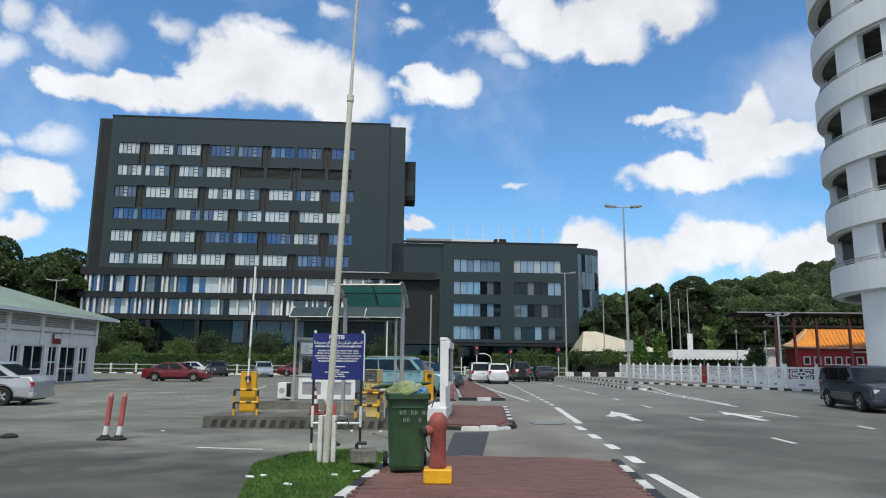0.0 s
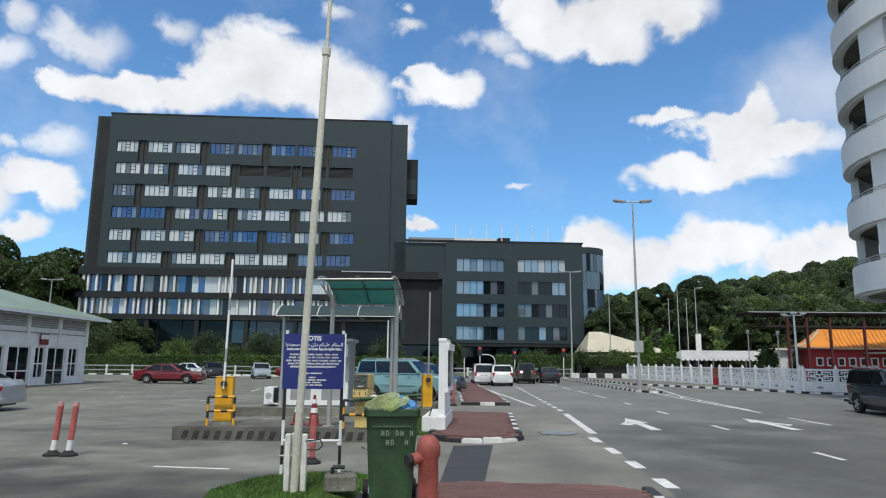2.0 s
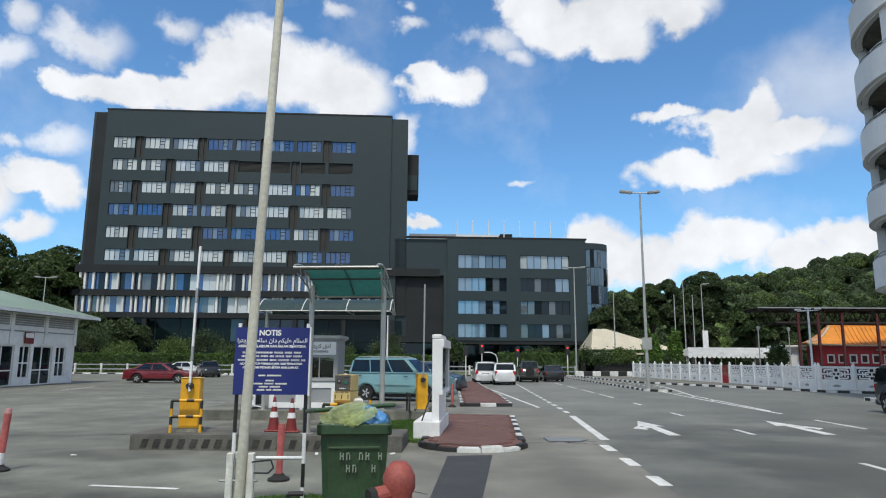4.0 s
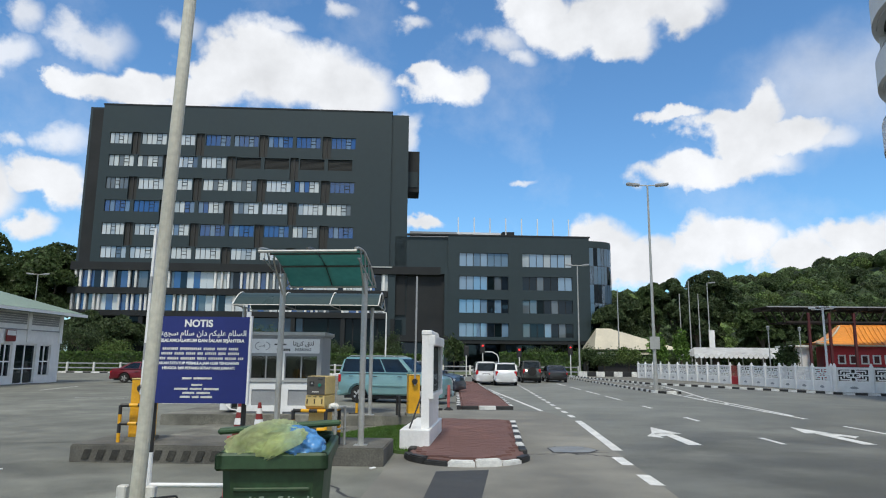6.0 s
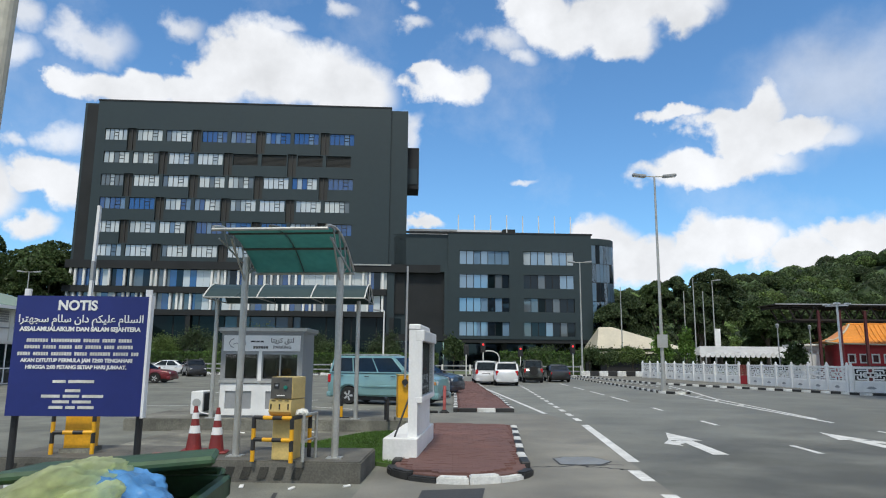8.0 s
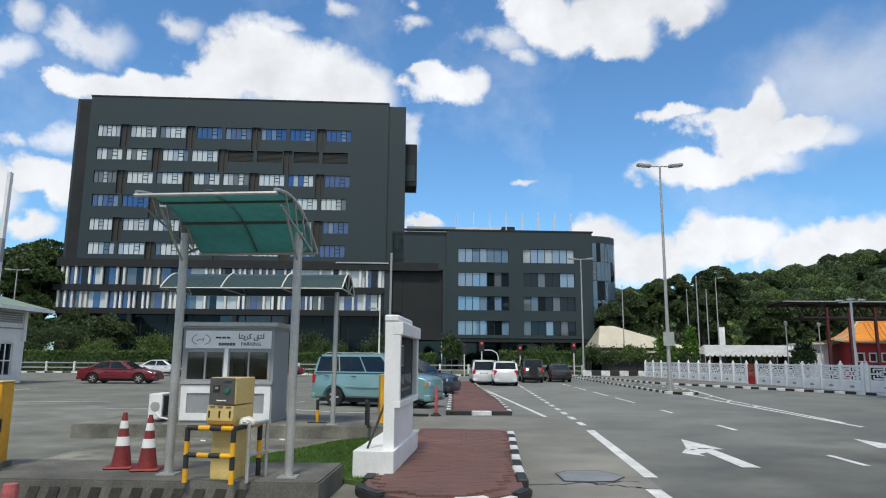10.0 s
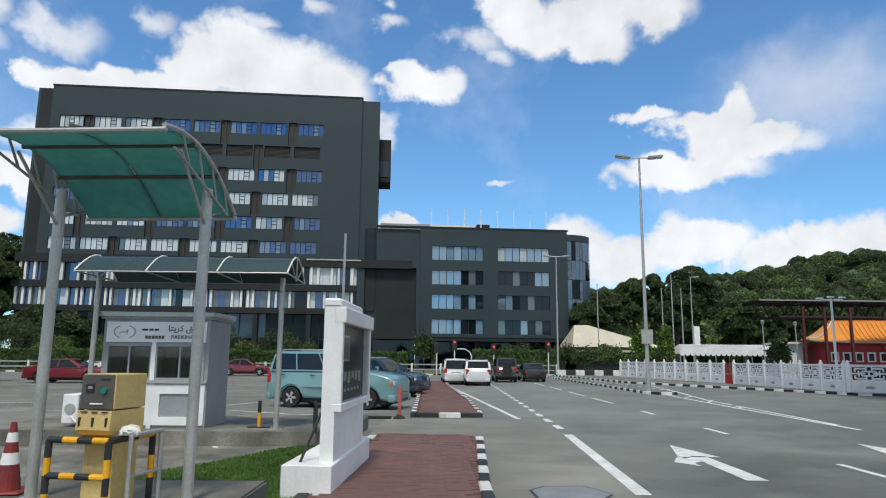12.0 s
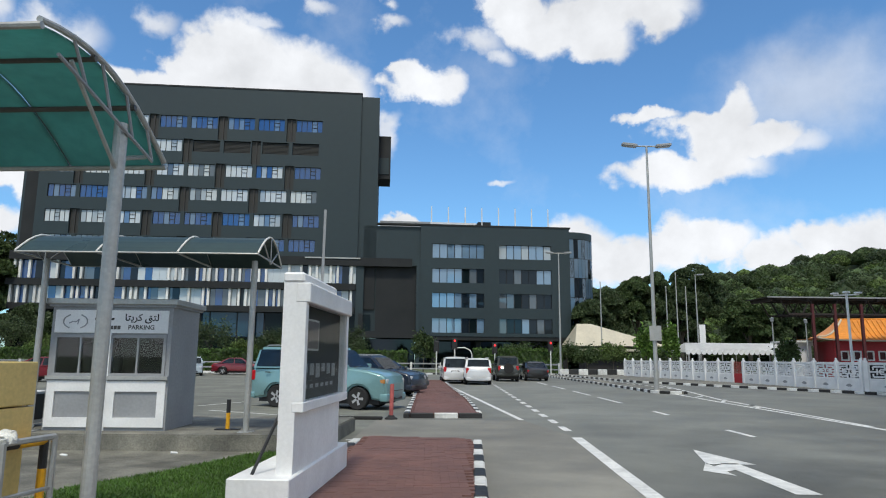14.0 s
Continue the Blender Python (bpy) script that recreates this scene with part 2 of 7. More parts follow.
M['blade'] = leaf_mat("grass_blade", (0.11, 0.215, 0.04), 0.35)
M['conc'] = mat("concrete", (0.235, 0.228, 0.19), 0.9, var=0.24, scale=2.2, fine=40, bump=0.4, stain=0.75)
M['conc2'] = mat("stained_concrete", (0.165, 0.158, 0.135), 0.9, var=0.22, scale=2, fine=40, bump=0.3, stain=0.65)
M['hazard'] = mat("worn_black_hazard_paint", (0.05, 0.048, 0.04), 0.8, var=0.3, scale=5, fine=40, bump=0.2, stain=0.4)
M['clad'] = mat("graphite_cladding", (0.0225, 0.0385, 0.0445), 0.55, var=0.05, scale=0.15, fine=1.2, bump=0.02, ior=1.45, stain=0.08)
M['slot'] = mat("bronze_slot", (0.024, 0.024, 0.021), 0.6, var=0.12, scale=0.5, fine=5, bump=0.0)
M['clad2'] = mat("black_cladding", (0.010, 0.012, 0.0135), 0.75, var=0.1, scale=0.3, fine=4, bump=0.0)
M['bronze'] = mat("bronze_fin", (0.045, 0.040, 0.035), 0.45, metal=0.4, var=0.1, scale=1, fine=6, bump=0)
M['fin'] = mat("white_fin", (0.72, 0.71, 0.68), 0.55, var=0.06, scale=0.6, fine=6, bump=0, rnd=0.12)
M['wall_w'] = mat("white_render", (0.74, 0.75, 0.76), 0.75, var=0.05, scale=0.5, fine=12, bump=0.08, stain=0.14, streak=5)
M['white'] = mat("white_paint", (0.8, 0.8, 0.79), 0.5, var=0.05, scale=2.5, fine=30, bump=0.06, stain=0.12)
M['offw'] = mat("worn_white_paint", (0.74, 0.73, 0.68), 0.6, var=0.14, scale=4, fine=30, bump=0.1, stain=0.25)
M['polepaint'] = mat("cream_pole_paint", (0.62, 0.60, 0.50), 0.6, var=0.12, scale=2, fine=25, bump=0.08, stain=0.3, streak=4)
M['galv'] = mat("galvanised_steel", (0.44, 0.44, 0.42), 0.45, metal=0.5, var=0.1, scale=3, fine=30, bump=0.03)
M['steel'] = mat("grey_paint", (0.30, 0.31, 0.32), 0.5, var=0.08, scale=2, fine=20, bump=0.03, stain=0.12)
M['dark'] = mat("black_paint", (0.02, 0.02, 0.021), 0.5, var=0.2, scale=4, fine=30, bump=0.05)
M['rubber'] = mat("rubber", (0.018, 0.018, 0.018), 0.85, var=0.2, scale=6, fine=40, bump=0.1)
M['yellow'] = mat("yellow_paint", (0.80, 0.40, 0.012), 0.45, var=0.1, scale=3, fine=30, bump=0.04, stain=0.2)
M['cream'] = mat("cream_paint", (0.66, 0.49, 0.18), 0.5, var=0.1, scale=3, fine=30, bump=0.04, stain=0.25, streak=3)
M['panel'] = mat("dark_grey_panel", (0.085, 0.08, 0.07), 0.5, var=0.12, scale=6, fine=40, bump=0.03, stain=0.2)
M['jade'] = mat("green_button", (0.01, 0.16, 0.12), 0.35, var=0.05, scale=8, fine=30, bump=0)
M['red'] = mat("red_plastic", (0.22, 0.022, 0.02), 0.55, var=0.15, scale=5, fine=30, bump=0.05, stain=0.2)
M['redfade'] = mat("faded_red_band", (0.50, 0.12, 0.11), 0.6, var=0.2, scale=6, fine=40, bump=0.05, stain=0.25)
M['pink'] = mat("bleached_pink_plastic", (0.60, 0.30, 0.28), 0.6, var=0.15, scale=6, fine=40, bump=0.05, stain=0.2)
M['hydrant'] = mat("hydrant_paint", (0.36, 0.085, 0.065), 0.6, var=0.2, scale=6, fine=40, bump=0.15, stain=0.3)
M['bin'] = mat("green_bin_plastic", (0.035, 0.085, 0.035), 0.5, var=0.2, scale=4, fine=30, bump=0.05, stain=0.25)
M['blue'] = mat("sign_blue", (0.012, 0.022, 0.16), 0.5, var=0.05, scale=2, fine=20, bump=0.0)
M['smoke'] = mat("smoky_polycarbonate", (0.05, 0.085, 0.08), 0.3, var=0.08, scale=1, fine=10, bump=0.0)
M['teal'] = mat("teal_polycarbonate", (0.16, 0.37, 0.345), 0.35, var=0.08, scale=1, fine=10, bump=0.0, trans=0.0)
M['rooft'] = mat("sage_metal_roof", (0.24, 0.31, 0.24), 0.55, var=0.1, scale=0.6, fine=5, bump=0.03, stain=0.15)
M['orange'] = mat("orange_roof_tile", (0.70, 0.25, 0.02), 0.5, var=0.12, scale=0.6, fine=5, bump=0.05)
M['pavred'] = mat("pavilion_red", (0.42, 0.02, 0.03), 0.6, var=0.1, scale=0.5, fine=5, bump=0.0)
M['beige'] = mat("beige_sheet_roof", (0.52, 0.47, 0.36), 0.6, var=0.08, scale=0.4, fine=4, bump=0)
M['bark'] = mat("bark", (0.10, 0.08, 0.06), 0.9, var=0.3, scale=2, fine=20, bump=0.4)
M['leaf'] = leaf_mat("leaves", (0.088, 0.132, 0.05), 0.35)
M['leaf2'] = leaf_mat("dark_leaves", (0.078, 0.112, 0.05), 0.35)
M['leaf3'] = leaf_mat("bright_leaves", (0.14, 0.205, 0.06))
M['hedge'] = leaf_mat("hedge_leaves", (0.095, 0.165, 0.042), 0.35)
M['bamboo'] = leaf_mat("bamboo_leaves", (0.14, 0.25, 0.05))
M['darkred'] = mat("dark_red_paint", (0.075, 0.009, 0.011), 0.6, var=0.12, scale=0.6, fine=6, bump=0)
M['truss'] = mat("rusty_dark_steel", (0.032, 0.022, 0.018), 0.75, var=0.3, scale=0.8, fine=8, bump=0.05)
M['amber'] = mat("amber_lens", (0.45, 0.20, 0.06), 0.2, var=0.05, scale=8, fine=30, bump=0)
M['bag'] = mat("thin_plastic_bag", (0.86, 0.92, 0.56), 0.25, var=0.15, scale=5, fine=20, bump=0.1)
M['bagb'] = mat("blue_plastic_bag", (0.10, 0.30, 0.62), 0.3, var=0.25, scale=6, fine=20, bump=0.1)
M['inner'] = mat("dim_interior", (0.025, 0.025, 0.025), 0.8, var=0.2, scale=2, fine=10, bump=0)
M['postergrey'] = mat("faded_poster", (0.20, 0.16, 0.155), 0.6, var=0.25, scale=9, fine=30, bump=0)
M['caseback'] = mat("dark_felt", (0.055, 0.055, 0.055), 0.9, var=0.15, scale=4, fine=40, bump=0.05)
M['lens'] = mat("lamp_lens", (0.55, 0.55, 0.55), 0.15, var=0.05, scale=8, fine=30, bump=0)
M['tail'] = mat("tail_lens", (0.45, 0.01, 0.015), 0.15, var=0.05, scale=8, fine=30, bump=0)
M['alloy'] = mat("alloy", (0.45, 0.45, 0.46), 0.35, metal=0.35, var=0.05, scale=8, fine=30, bump=0)


def car_paint(name, col):
    return mat(name, col, 0.35, metal=0.25, var=0.05, scale=1.5, fine=20, bump=0, coat=0.8)


def glass_mat(name, col, ior=2.4, light=None):
    """Glazing: a dark tinted mirror-like pane; light: drawn blinds behind some of the panes."""
    m = bpy.data.materials.new(name)
    m.use_nodes = True
    nt = m.node_tree
    b = nt.nodes["Principled BSDF"]
    b.inputs["Roughness"].default_value, b.inputs["IOR"].default_value = 0.03, ior
    b.inputs["Base Color"].default_value = (*col, 1)
    b.inputs["Specular Tint"].default_value = (0.62, 0.82, 1.0, 1)
    co = nt.nodes.new("ShaderNodeTexCoord").outputs["Object"]
    n = nt.nodes.new("ShaderNodeTexNoise")
    n.inputs["Scale"].default_value = 0.35
    nt.links.new(co, n.inputs["Vector"])
    bp = nt.nodes.new("ShaderNodeBump")
    bp.inputs["Strength"].default_value, bp.inputs["Distance"].default_value = 0.12, 0.05
    nt.links.new(n.outputs["Fac"], bp.inputs["Height"])
    nt.links.new(bp.outputs[0], b.inputs["Normal"])
    if light:
        oi = nt.nodes.new("ShaderNodeObjectInfo")
        r = nt.nodes.new("ShaderNodeValToRGB")
        r.color_ramp.interpolation = 'CONSTANT'
        r.color_ramp.elements[0].color = (*col, 1)
        e = r.color_ramp.elements[1]
        e.position, e.color = 0.42, (*light, 1)
        f = r.color_ramp.elements.new(0.8)
        f.color = (*[c * 0.55 for c in light], 1)
        nt.links.new(oi.outputs["Random"], r.inputs[0])
        nt.links.new(r.outputs[0], b.inputs["Base Color"])
    return m


M['blind'] = glass_mat("glazing_over_drawn_blind", (0.55, 0.58, 0.58), 1.8)
M['paleblind'] = glass_mat("glazing_over_grey_blind", (0.36, 0.40, 0.42), 1.9)
# the blue of these two base colours stands for reflected sky
M['paleskypane'] = glass_mat("glazing_with_pale_sky_reflection", (0.12, 0.18, 0.27), 2.0)
M['deepskypane'] = glass_mat("glazing_with_deep_sky_reflection", (0.02, 0.06, 0.19), 2.0)
M['graypane'] = glass_mat("grey_glazing", (0.10, 0.115, 0.125), 1.9)
M['glassb'] = glass_mat("plain_reflective_glazing", (0.015, 0.03, 0.05), 3.4)
# bright sky reflection put into the base colour
M['skyglass'] = glass_mat("glazing_with_bright_sky_reflection", (0.15, 0.235, 0.33), 2.5)
M['glassd'] = glass_mat("dark_glazing", (0.008, 0.012, 0.016), 1.5)
M['podglass'] = glass_mat("podium_glazing", (0.005, 0.010, 0.011), 1.28)
# base colour tinted blue in place of a sky reflection
M['podskypane'] = glass_mat("podium_glazing_with_sky_reflection", (0.018, 0.042, 0.07), 1.6)
M['carglass'] = glass_mat("car_glass", (0.014, 0.018, 0.02), 1.75)

M['clear'] = bpy.data.materials.new("clear_glass")
M['clear'].use_nodes = True
_n = M['clear'].node_tree.nodes
_t, _g, _m = _n.new("ShaderNodeBsdfTransparent"), _n.new("ShaderNodeBsdfGlossy"), _n.new("ShaderNodeMixShader")
_g.inputs["Roughness"].default_value = 0.03
_t.inputs["Color"].default_value = (0.9, 0.92, 0.92, 1)
_m.inputs[0].default_value = 0.045
M['clear'].node_tree.links.new(_t.outputs[0], _m.inputs[1])
M['clear'].node_tree.links.new(_g.outputs[0], _m.inputs[2])
M['clear'].node_tree.links.new(_m.outputs[0], _n["Material Output"].inputs["Surface"])


def translucent(m, amount):
    """Lets light through a thin sheet."""
    nt = m.node_tree
    out = nt.nodes["Material Output"]
    tr, mx = nt.nodes.new("ShaderNodeBsdfTranslucent"), nt.nodes.new("ShaderNodeMixShader")
    b = nt.nodes["Principled BSDF"]
    nt.links.new(b.inputs["Base Color"].links[0].from_socket, tr.inputs["Color"])
    mx.inputs[0].default_value = amount
    nt.links.new(b.outputs[0], mx.inputs[1])
    nt.links.new(tr.outputs[0], mx.inputs[2])
    nt.links.new(mx.outputs[0], out.inputs["Surface"])


translucent(M['teal'], 0.72)
translucent(M['smoke'], 0.35)
translucent(M['bag'], 0.6)
M['bag'].node_tree.nodes["Principled BSDF"].inputs["Alpha"].default_value = 0.34
M['bagb'].node_tree.nodes["Principled BSDF"].inputs["Alpha"].default_value = 0.85
for _k in ('leaf', 'leaf2', 'leaf3', 'blade', 'bamboo', 'hedge'):
    translucent(M[_k], 0.38)

# ---- mesh helpers ----


def finish(name, bm, material, parent=None, smooth=False):
    me = bpy.data.meshes.new(name)
    bm.normal_update()
    bm.to_mesh(me)
    bm.free()
    for mm in (material if isinstance(material, (list, tuple)) else (material,)):
        me.materials.append(mm)
    if smooth:
        for p in me.polygons:
            p.use_smooth = True
        if smooth != True:
            me.set_sharp_from_angle(angle=radians(smooth))
    ob = new(name, me)
    if parent is not None:
        ob.parent = parent
    return ob


def part(name, bm, material, parent, label="", smooth=False):
    ob = finish(name, bm, material, parent, smooth)
    if label:
        ob["label"] = label
    return ob


def shared(name, me, parent, loc=(0, 0, 0), rz=0.0):
    ob = new(name, me)
    ob.parent = parent
    ob.location, ob.rotation_euler = loc, (0, 0, rz)
    return ob


def mesh_of(name, bm, material):
    me = bpy.data.meshes.new(name)
    bm.normal_update()
    bm.to_mesh(me)
    bm.free()
    me.materials.append(material)
    return me


def thing(name, x=0, y=0, z=0, rz=0, label="", category="", group="", kind=""):
    ob = new(name)
    ob.empty_display_size = 0.2
    ob.matrix_world = pose(x, y, z, 0, 0, rz)
    return tagged(ob, label, category, group, kind)


def box(bm, x0, x1, y0, y1, z0, z1, bev=0.0, seg=1):
    r = bmesh.ops.create_cube(bm, size=1.0)
    for v in r["verts"]:
        v.co = Vector((x0 + (v.co.x + .5) * (x1 - x0), y0 + (v.co.y + .5) * (y1 - y0), z0 + (v.co.z + .5) * (z1 - z0)))
    if bev:
        es = list({e for v in r["verts"] for e in v.link_edges})
        bmesh.ops.bevel(bm, geom=es, offset=bev, segments=seg, profile=0.6, affect='EDGES')
    return bm


def bx(*a, **k):
    return box(bmesh.new(), *a, **k)


def cyl(bm, p0, p1, r0, r1=None, seg=12):
    p0, p1 = Vector(p0), Vector(p1)
    r1 = r0 if r1 is None else r1
    d = (p1 - p0)
    q = d.to_track_quat('Z', 'Y').to_matrix().to_4x4()
    m = Matrix.Translation((p0 + p1) / 2) @ q
    bmesh.ops.create_cone(bm, cap_ends=True, segments=seg, radius1=r0, radius2=r1, depth=d.length, matrix=m)
    return bm


def cy(*a, **k):
    return cyl(bmesh.new(), *a, **k)


def prism(bm, pts, z0, z1, bev=0.0):
    """Upright prism over a plan polygon."""
    lo = [bm.verts.new((x, y, z0)) for x, y in pts]
    hi = [bm.verts.new((x, y, z1)) for x, y in pts]
    n = len(pts)
    bm.faces.new(lo[::-1])
    top = bm.faces.new(hi)
    for i in range(n):
        bm.faces.new((lo[i], lo[(i + 1) % n], hi[(i + 1) % n], hi[i]))
    bmesh.ops.recalc_face_normals(bm, faces=bm.faces[:])
    if bev:
        bmesh.ops.bevel(bm, geom=list(top.edges), offset=bev, segments=2, affect='EDGES')
    return bm


def tube(pts, r, seg=8):
    """A bent bar along points."""
    bm = bmesh.new()
    for a, b in zip(pts, pts[1:]):
        cyl(bm, a, b, r, r, seg)
    return bm


def lathe(bm, prof, seg=16, c=(0, 0)):
    """Turned shape from (radius, z) pairs."""
    rings = []
    for r, z in prof:
        rings.append([bm.verts.new((c[0] + r * math.cos(2 * math.pi * i / seg), c[1] + r * math.sin(2 * math.pi * i / seg), z)) for i in range(seg)])
    for a, b in zip(rings, rings[1:]):
        for i in range(seg):
            bm.faces.new((a[i], a[(i + 1) % seg], b[(i + 1) % seg], b[i]))
    bm.faces.new(rings[0][::-1])
    bm.faces.new(rings[-1])
    return bm


def poly(name, pts, z, material, label, category="", kind="structure"):
    bm = bmesh.new()
    bm.faces.new([bm.verts.new((x, y, z)) for x, y in pts])
    bm.normal_update()
    for f in bm.faces:
        if f.normal.z < 0:
            f.normal_flip()
    return tagged(finish(name, bm, material), label, category, "", kind)


def quads_mesh(name, centres, sizes, rng, material, flat=0.35):
    """Many small leaf blades as one mesh."""
    n = len(centres)
    d = rng.normal(size=(n, 3))
    d[:, 2] = d[:, 2] * (1 - flat) + flat * 1.5
    d /= np.linalg.norm(d, axis=1)[:, None]
    a = np.cross(d, rng.normal(size=(n, 3)))
    a /= np.linalg.norm(a, axis=1)[:, None]
    b = np.cross(d, a)
    s = np.asarray(sizes)[:, None]
    c = np.asarray(centres)
    v = np.stack([c - a * s, c + b * s * 0.55, c + a * s, c - b * s * 0.55], axis=1).reshape(-1, 3)
    f = np.arange(4 * n).reshape(-1, 4)
    me = bpy.data.meshes.new(name)
    me.from_pydata(v.tolist(), [], f.tolist())
    me.materials.append(material)
    return me


# ---- ground and road ----
poly("ground", [(-2500, -2500), (2500, -2500), (2500, 2500), (-2500, 2500)], -0.02, M['earth'], "grassy ground that runs to the horizon", "ground")
poly("parking_lot", [(-70, -30), (-1.6, -30), (-1.6, 13), (-0.3, 19), (-0.4, 31), (0.1, 60), (0.3, 78), (-70, 78)], 0.0, M['lot'], "worn grey-brown asphalt of a car park", "ground")
poly("road", [(-1.6, -30), (60, -30), (60, 110), (16, 110), (16, 81), (-70, 81), (-70, 78), (0.3, 78), (0.1, 60), (-0.4, 31), (-0.3, 19), (-1.6, 13)], 0.0, M['asphalt'], "grey asphalt main road with several lanes", "road")
poly("side_lane", [(-1.3, 13.2), (2.6, 13.0), (2.9, 16.5), (3.2, 21.5), (3.64, 27.5), (3.1, 31.1), (2.2, 31.0), (-0.5, 31.0), (-0.7, 25.0), (-1.1, 18.5)], 0.0015, M['lane'], "paler worn asphalt of the driveway and turning lane", "road")
poly("asphalt_patch", [(-0.56, 13.2), (0.06, 13.2), (0.56, 18.4), (-0.28, 18.2)], 0.004, M['patch'], "dark fresh asphalt strip in the driveway", "road")


def crack(pts, w=0.03):
    bm = bmesh.new()
    for (x0, y0), (x1, y1) in zip(pts, pts[1:]):
        n = Vector((-(y1 - y0), x1 - x0)).normalized() * w * random.uniform(0.3, 0.6)
        bm.faces.new([bm.verts.new((a, b, 0.003)) for a, b in ((x0 - n.x, y0 - n.y), (x1 - n.x, y1 - n.y), (x1 + n.x, y1 + n.y), (x0 + n.x, y0 + n.y))])
    for f in bm.faces:
        f.normal_update()
        if f.normal.z < 0:
            f.normal_flip()
    tagged(finish("tar_seam", bm, M['patch']), "dark tar-filled crack in the worn asphalt", "crack", "", "structure")


def wander(x0, y0, x1, y1, n, amp, seed):
    q = random.Random(seed)
    return [(x0 + (x1 - x0) * i / n + q.uniform(-amp, amp), y0 + (y1 - y0) * i / n + q.uniform(-amp, amp)) for i in range(n + 1)]


for i, c in enumerate(((-2.2, 17.9, -0.6, 14.6), (-14, 20, -7, 21.5), (1.2, 20.2, 3.0, 20.6), (3.1, 20.0, 2.2, 20.4))):
    crack(wander(*c, 14, 0.08, i), 0.05)


def stripe(pts, w, name="lane_line"):
    bm = bmesh.new()
    for (x0, y0), (x1, y1) in zip(pts, pts[1:]):
        d = Vector((x1 - x0, y1 - y0)).normalized()
        n = Vector((-d.y, d.x)) * w / 2
        bm.faces.new([bm.verts.new((px_, py_, 0.005)) for px_, py_ in ((x0 + n.x, y0 + n.y), (x0 - n.x, y0 - n.y), (x1 - n.x, y1 - n.y), (x1 + n.x, y1 + n.y))])
    bmesh.ops.recalc_face_normals(bm, faces=bm.faces[:])
    for f in bm.faces:
        if f.normal.z < 0:
            f.normal_flip()
    return tagged(finish(name, bm, M['paint']), "white painted line on the asphalt road", "road marking", "", "structure")


stripe([(2.45, -5), (2.6, 12.5)], 0.16)
for y0, y1 in ((13.6, 14.4), (15.4, 16.2), (17.2, 18.1), (19.05, 20.0)):
    stripe([(2.28 + .035 * y0, y0), (2.28 + .035 * y1, y1)], 0.2)
stripe([(3.22, 20.9), (3.66, 27.4)], 0.2)
y = 28.6
while y < 62:
    stripe([(3.72 + 0.036 * (y - 28), y), (3.72 + 0.036 * (y + 0.9 - 28), y + 0.9)], 0.17)
    y += 1.75
stripe([(3.1, 31.1), (1.95, 52), (1.67, 58)], 0.14)
for y0, y1 in ((5.5, 6.7), (11.2, 12.4), (16.6, 17.7), (22.2, 23.4), (27.7, 29.0), (33.0, 34.3), (38.0, 41.6), (43.2, 47.0), (49, 53), (55, 59)):
    f = lambda q: 6.2 + 0.047 * q - 0.00028 * q * q
    stripe([(f(y0), y0), (f(y1), y1)], 0.13)
for y0, y1 in ((8.5, 11.2), (16.2, 19), (20, 20.9), (23.8, 26.5)):
    stripe([(10.76, y0), (10.85, y1)], 0.13)
stripe([(11.0, 28.8), (11.35, 36), (11.6, 40), (12.0, 45)], 0.15)
stripe([(11.2, 30), (12.2, 40.5), (14.0, 49.5), (15, 56)], 0.14)
for y0 in (36, 39, 42):
    stripe([(11.5 + (y0 - 36) * .04, y0), (12.0 + (y0 - 36) * .14, y0 + 1.6)], 0.14)
stripe([(-0.05, 13.2), (1.0, 13.26)], 0.1)
stripe([(1.8, 13.1), (2.3, 13.0)], 0.1)
stripe([(-0.74, 26.8), (-0.03, 26.75)], 0.1)
stripe([(0.75, 26.4), (1.25, 26.2)], 0.1)
for a, b in (((-5.4, 33.5), (-3.3, 32.2)), ((-3.3, 32.2), (-0.6, 31.8)), ((-6.3, 35.2), (-5.4, 37.2)), ((-30, 46), (-29, 41)), ((-27, 46), (-26, 41)), ((-22, 47), (-21.2, 42)), ((-12, 46), (-11.4, 42)), ((-16, 36), (-12.5, 36.2)), ((-11, 33), (-8.5, 33.2)), ((-5.2, 15.1), (-3.9, 14.9))):
    stripe([a, b], 0.1, "bay_line")


def arrow(x, y, side, rz):
    bm = bmesh.new()

    def fc(pts):
        bm.faces.new([bm.verts.new((side * a, b, 0.006)) for a, b in pts])
    fc([(-0.15, 0), (0.15, 0), (0.13, 2.3), (-0.13, 2.3)])
    fc([(-0.36, 2.2), (0.36, 2.2), (0.0, 3.8)])
    fc([(-0.13, 1.7), (-0.13, 2.2), (-0.32, 2.0), (-0.32, 1.55)])
    fc([(-0.32, 2.35), (-0.32, 1.2), (-0.62, 1.6)])
    bmesh.ops.recalc_face_normals(bm, faces=bm.faces[:])
    for f in bm.faces:
        if f.normal.z < 0:
            f.normal_flip()
    ob = tagged(finish("lane_arrow", bm, M['paint']), "white painted turn arrow on the asphalt", "road marking", "", "structure")
    ob.matrix_world = pose(x, y, 0, 0, 0, rz)


arrow(5.1, 21.9, 1, -2.5)
arrow(9.0, 22.3, -1, -2.5)
pt = [(1.92, 20.55), (2.2, 20.5), (2.6, 20.56), (2.82, 20.9), (2.72, 21.2), (2.58, 21.42), (2.1, 21.38), (1.9, 21.15)]
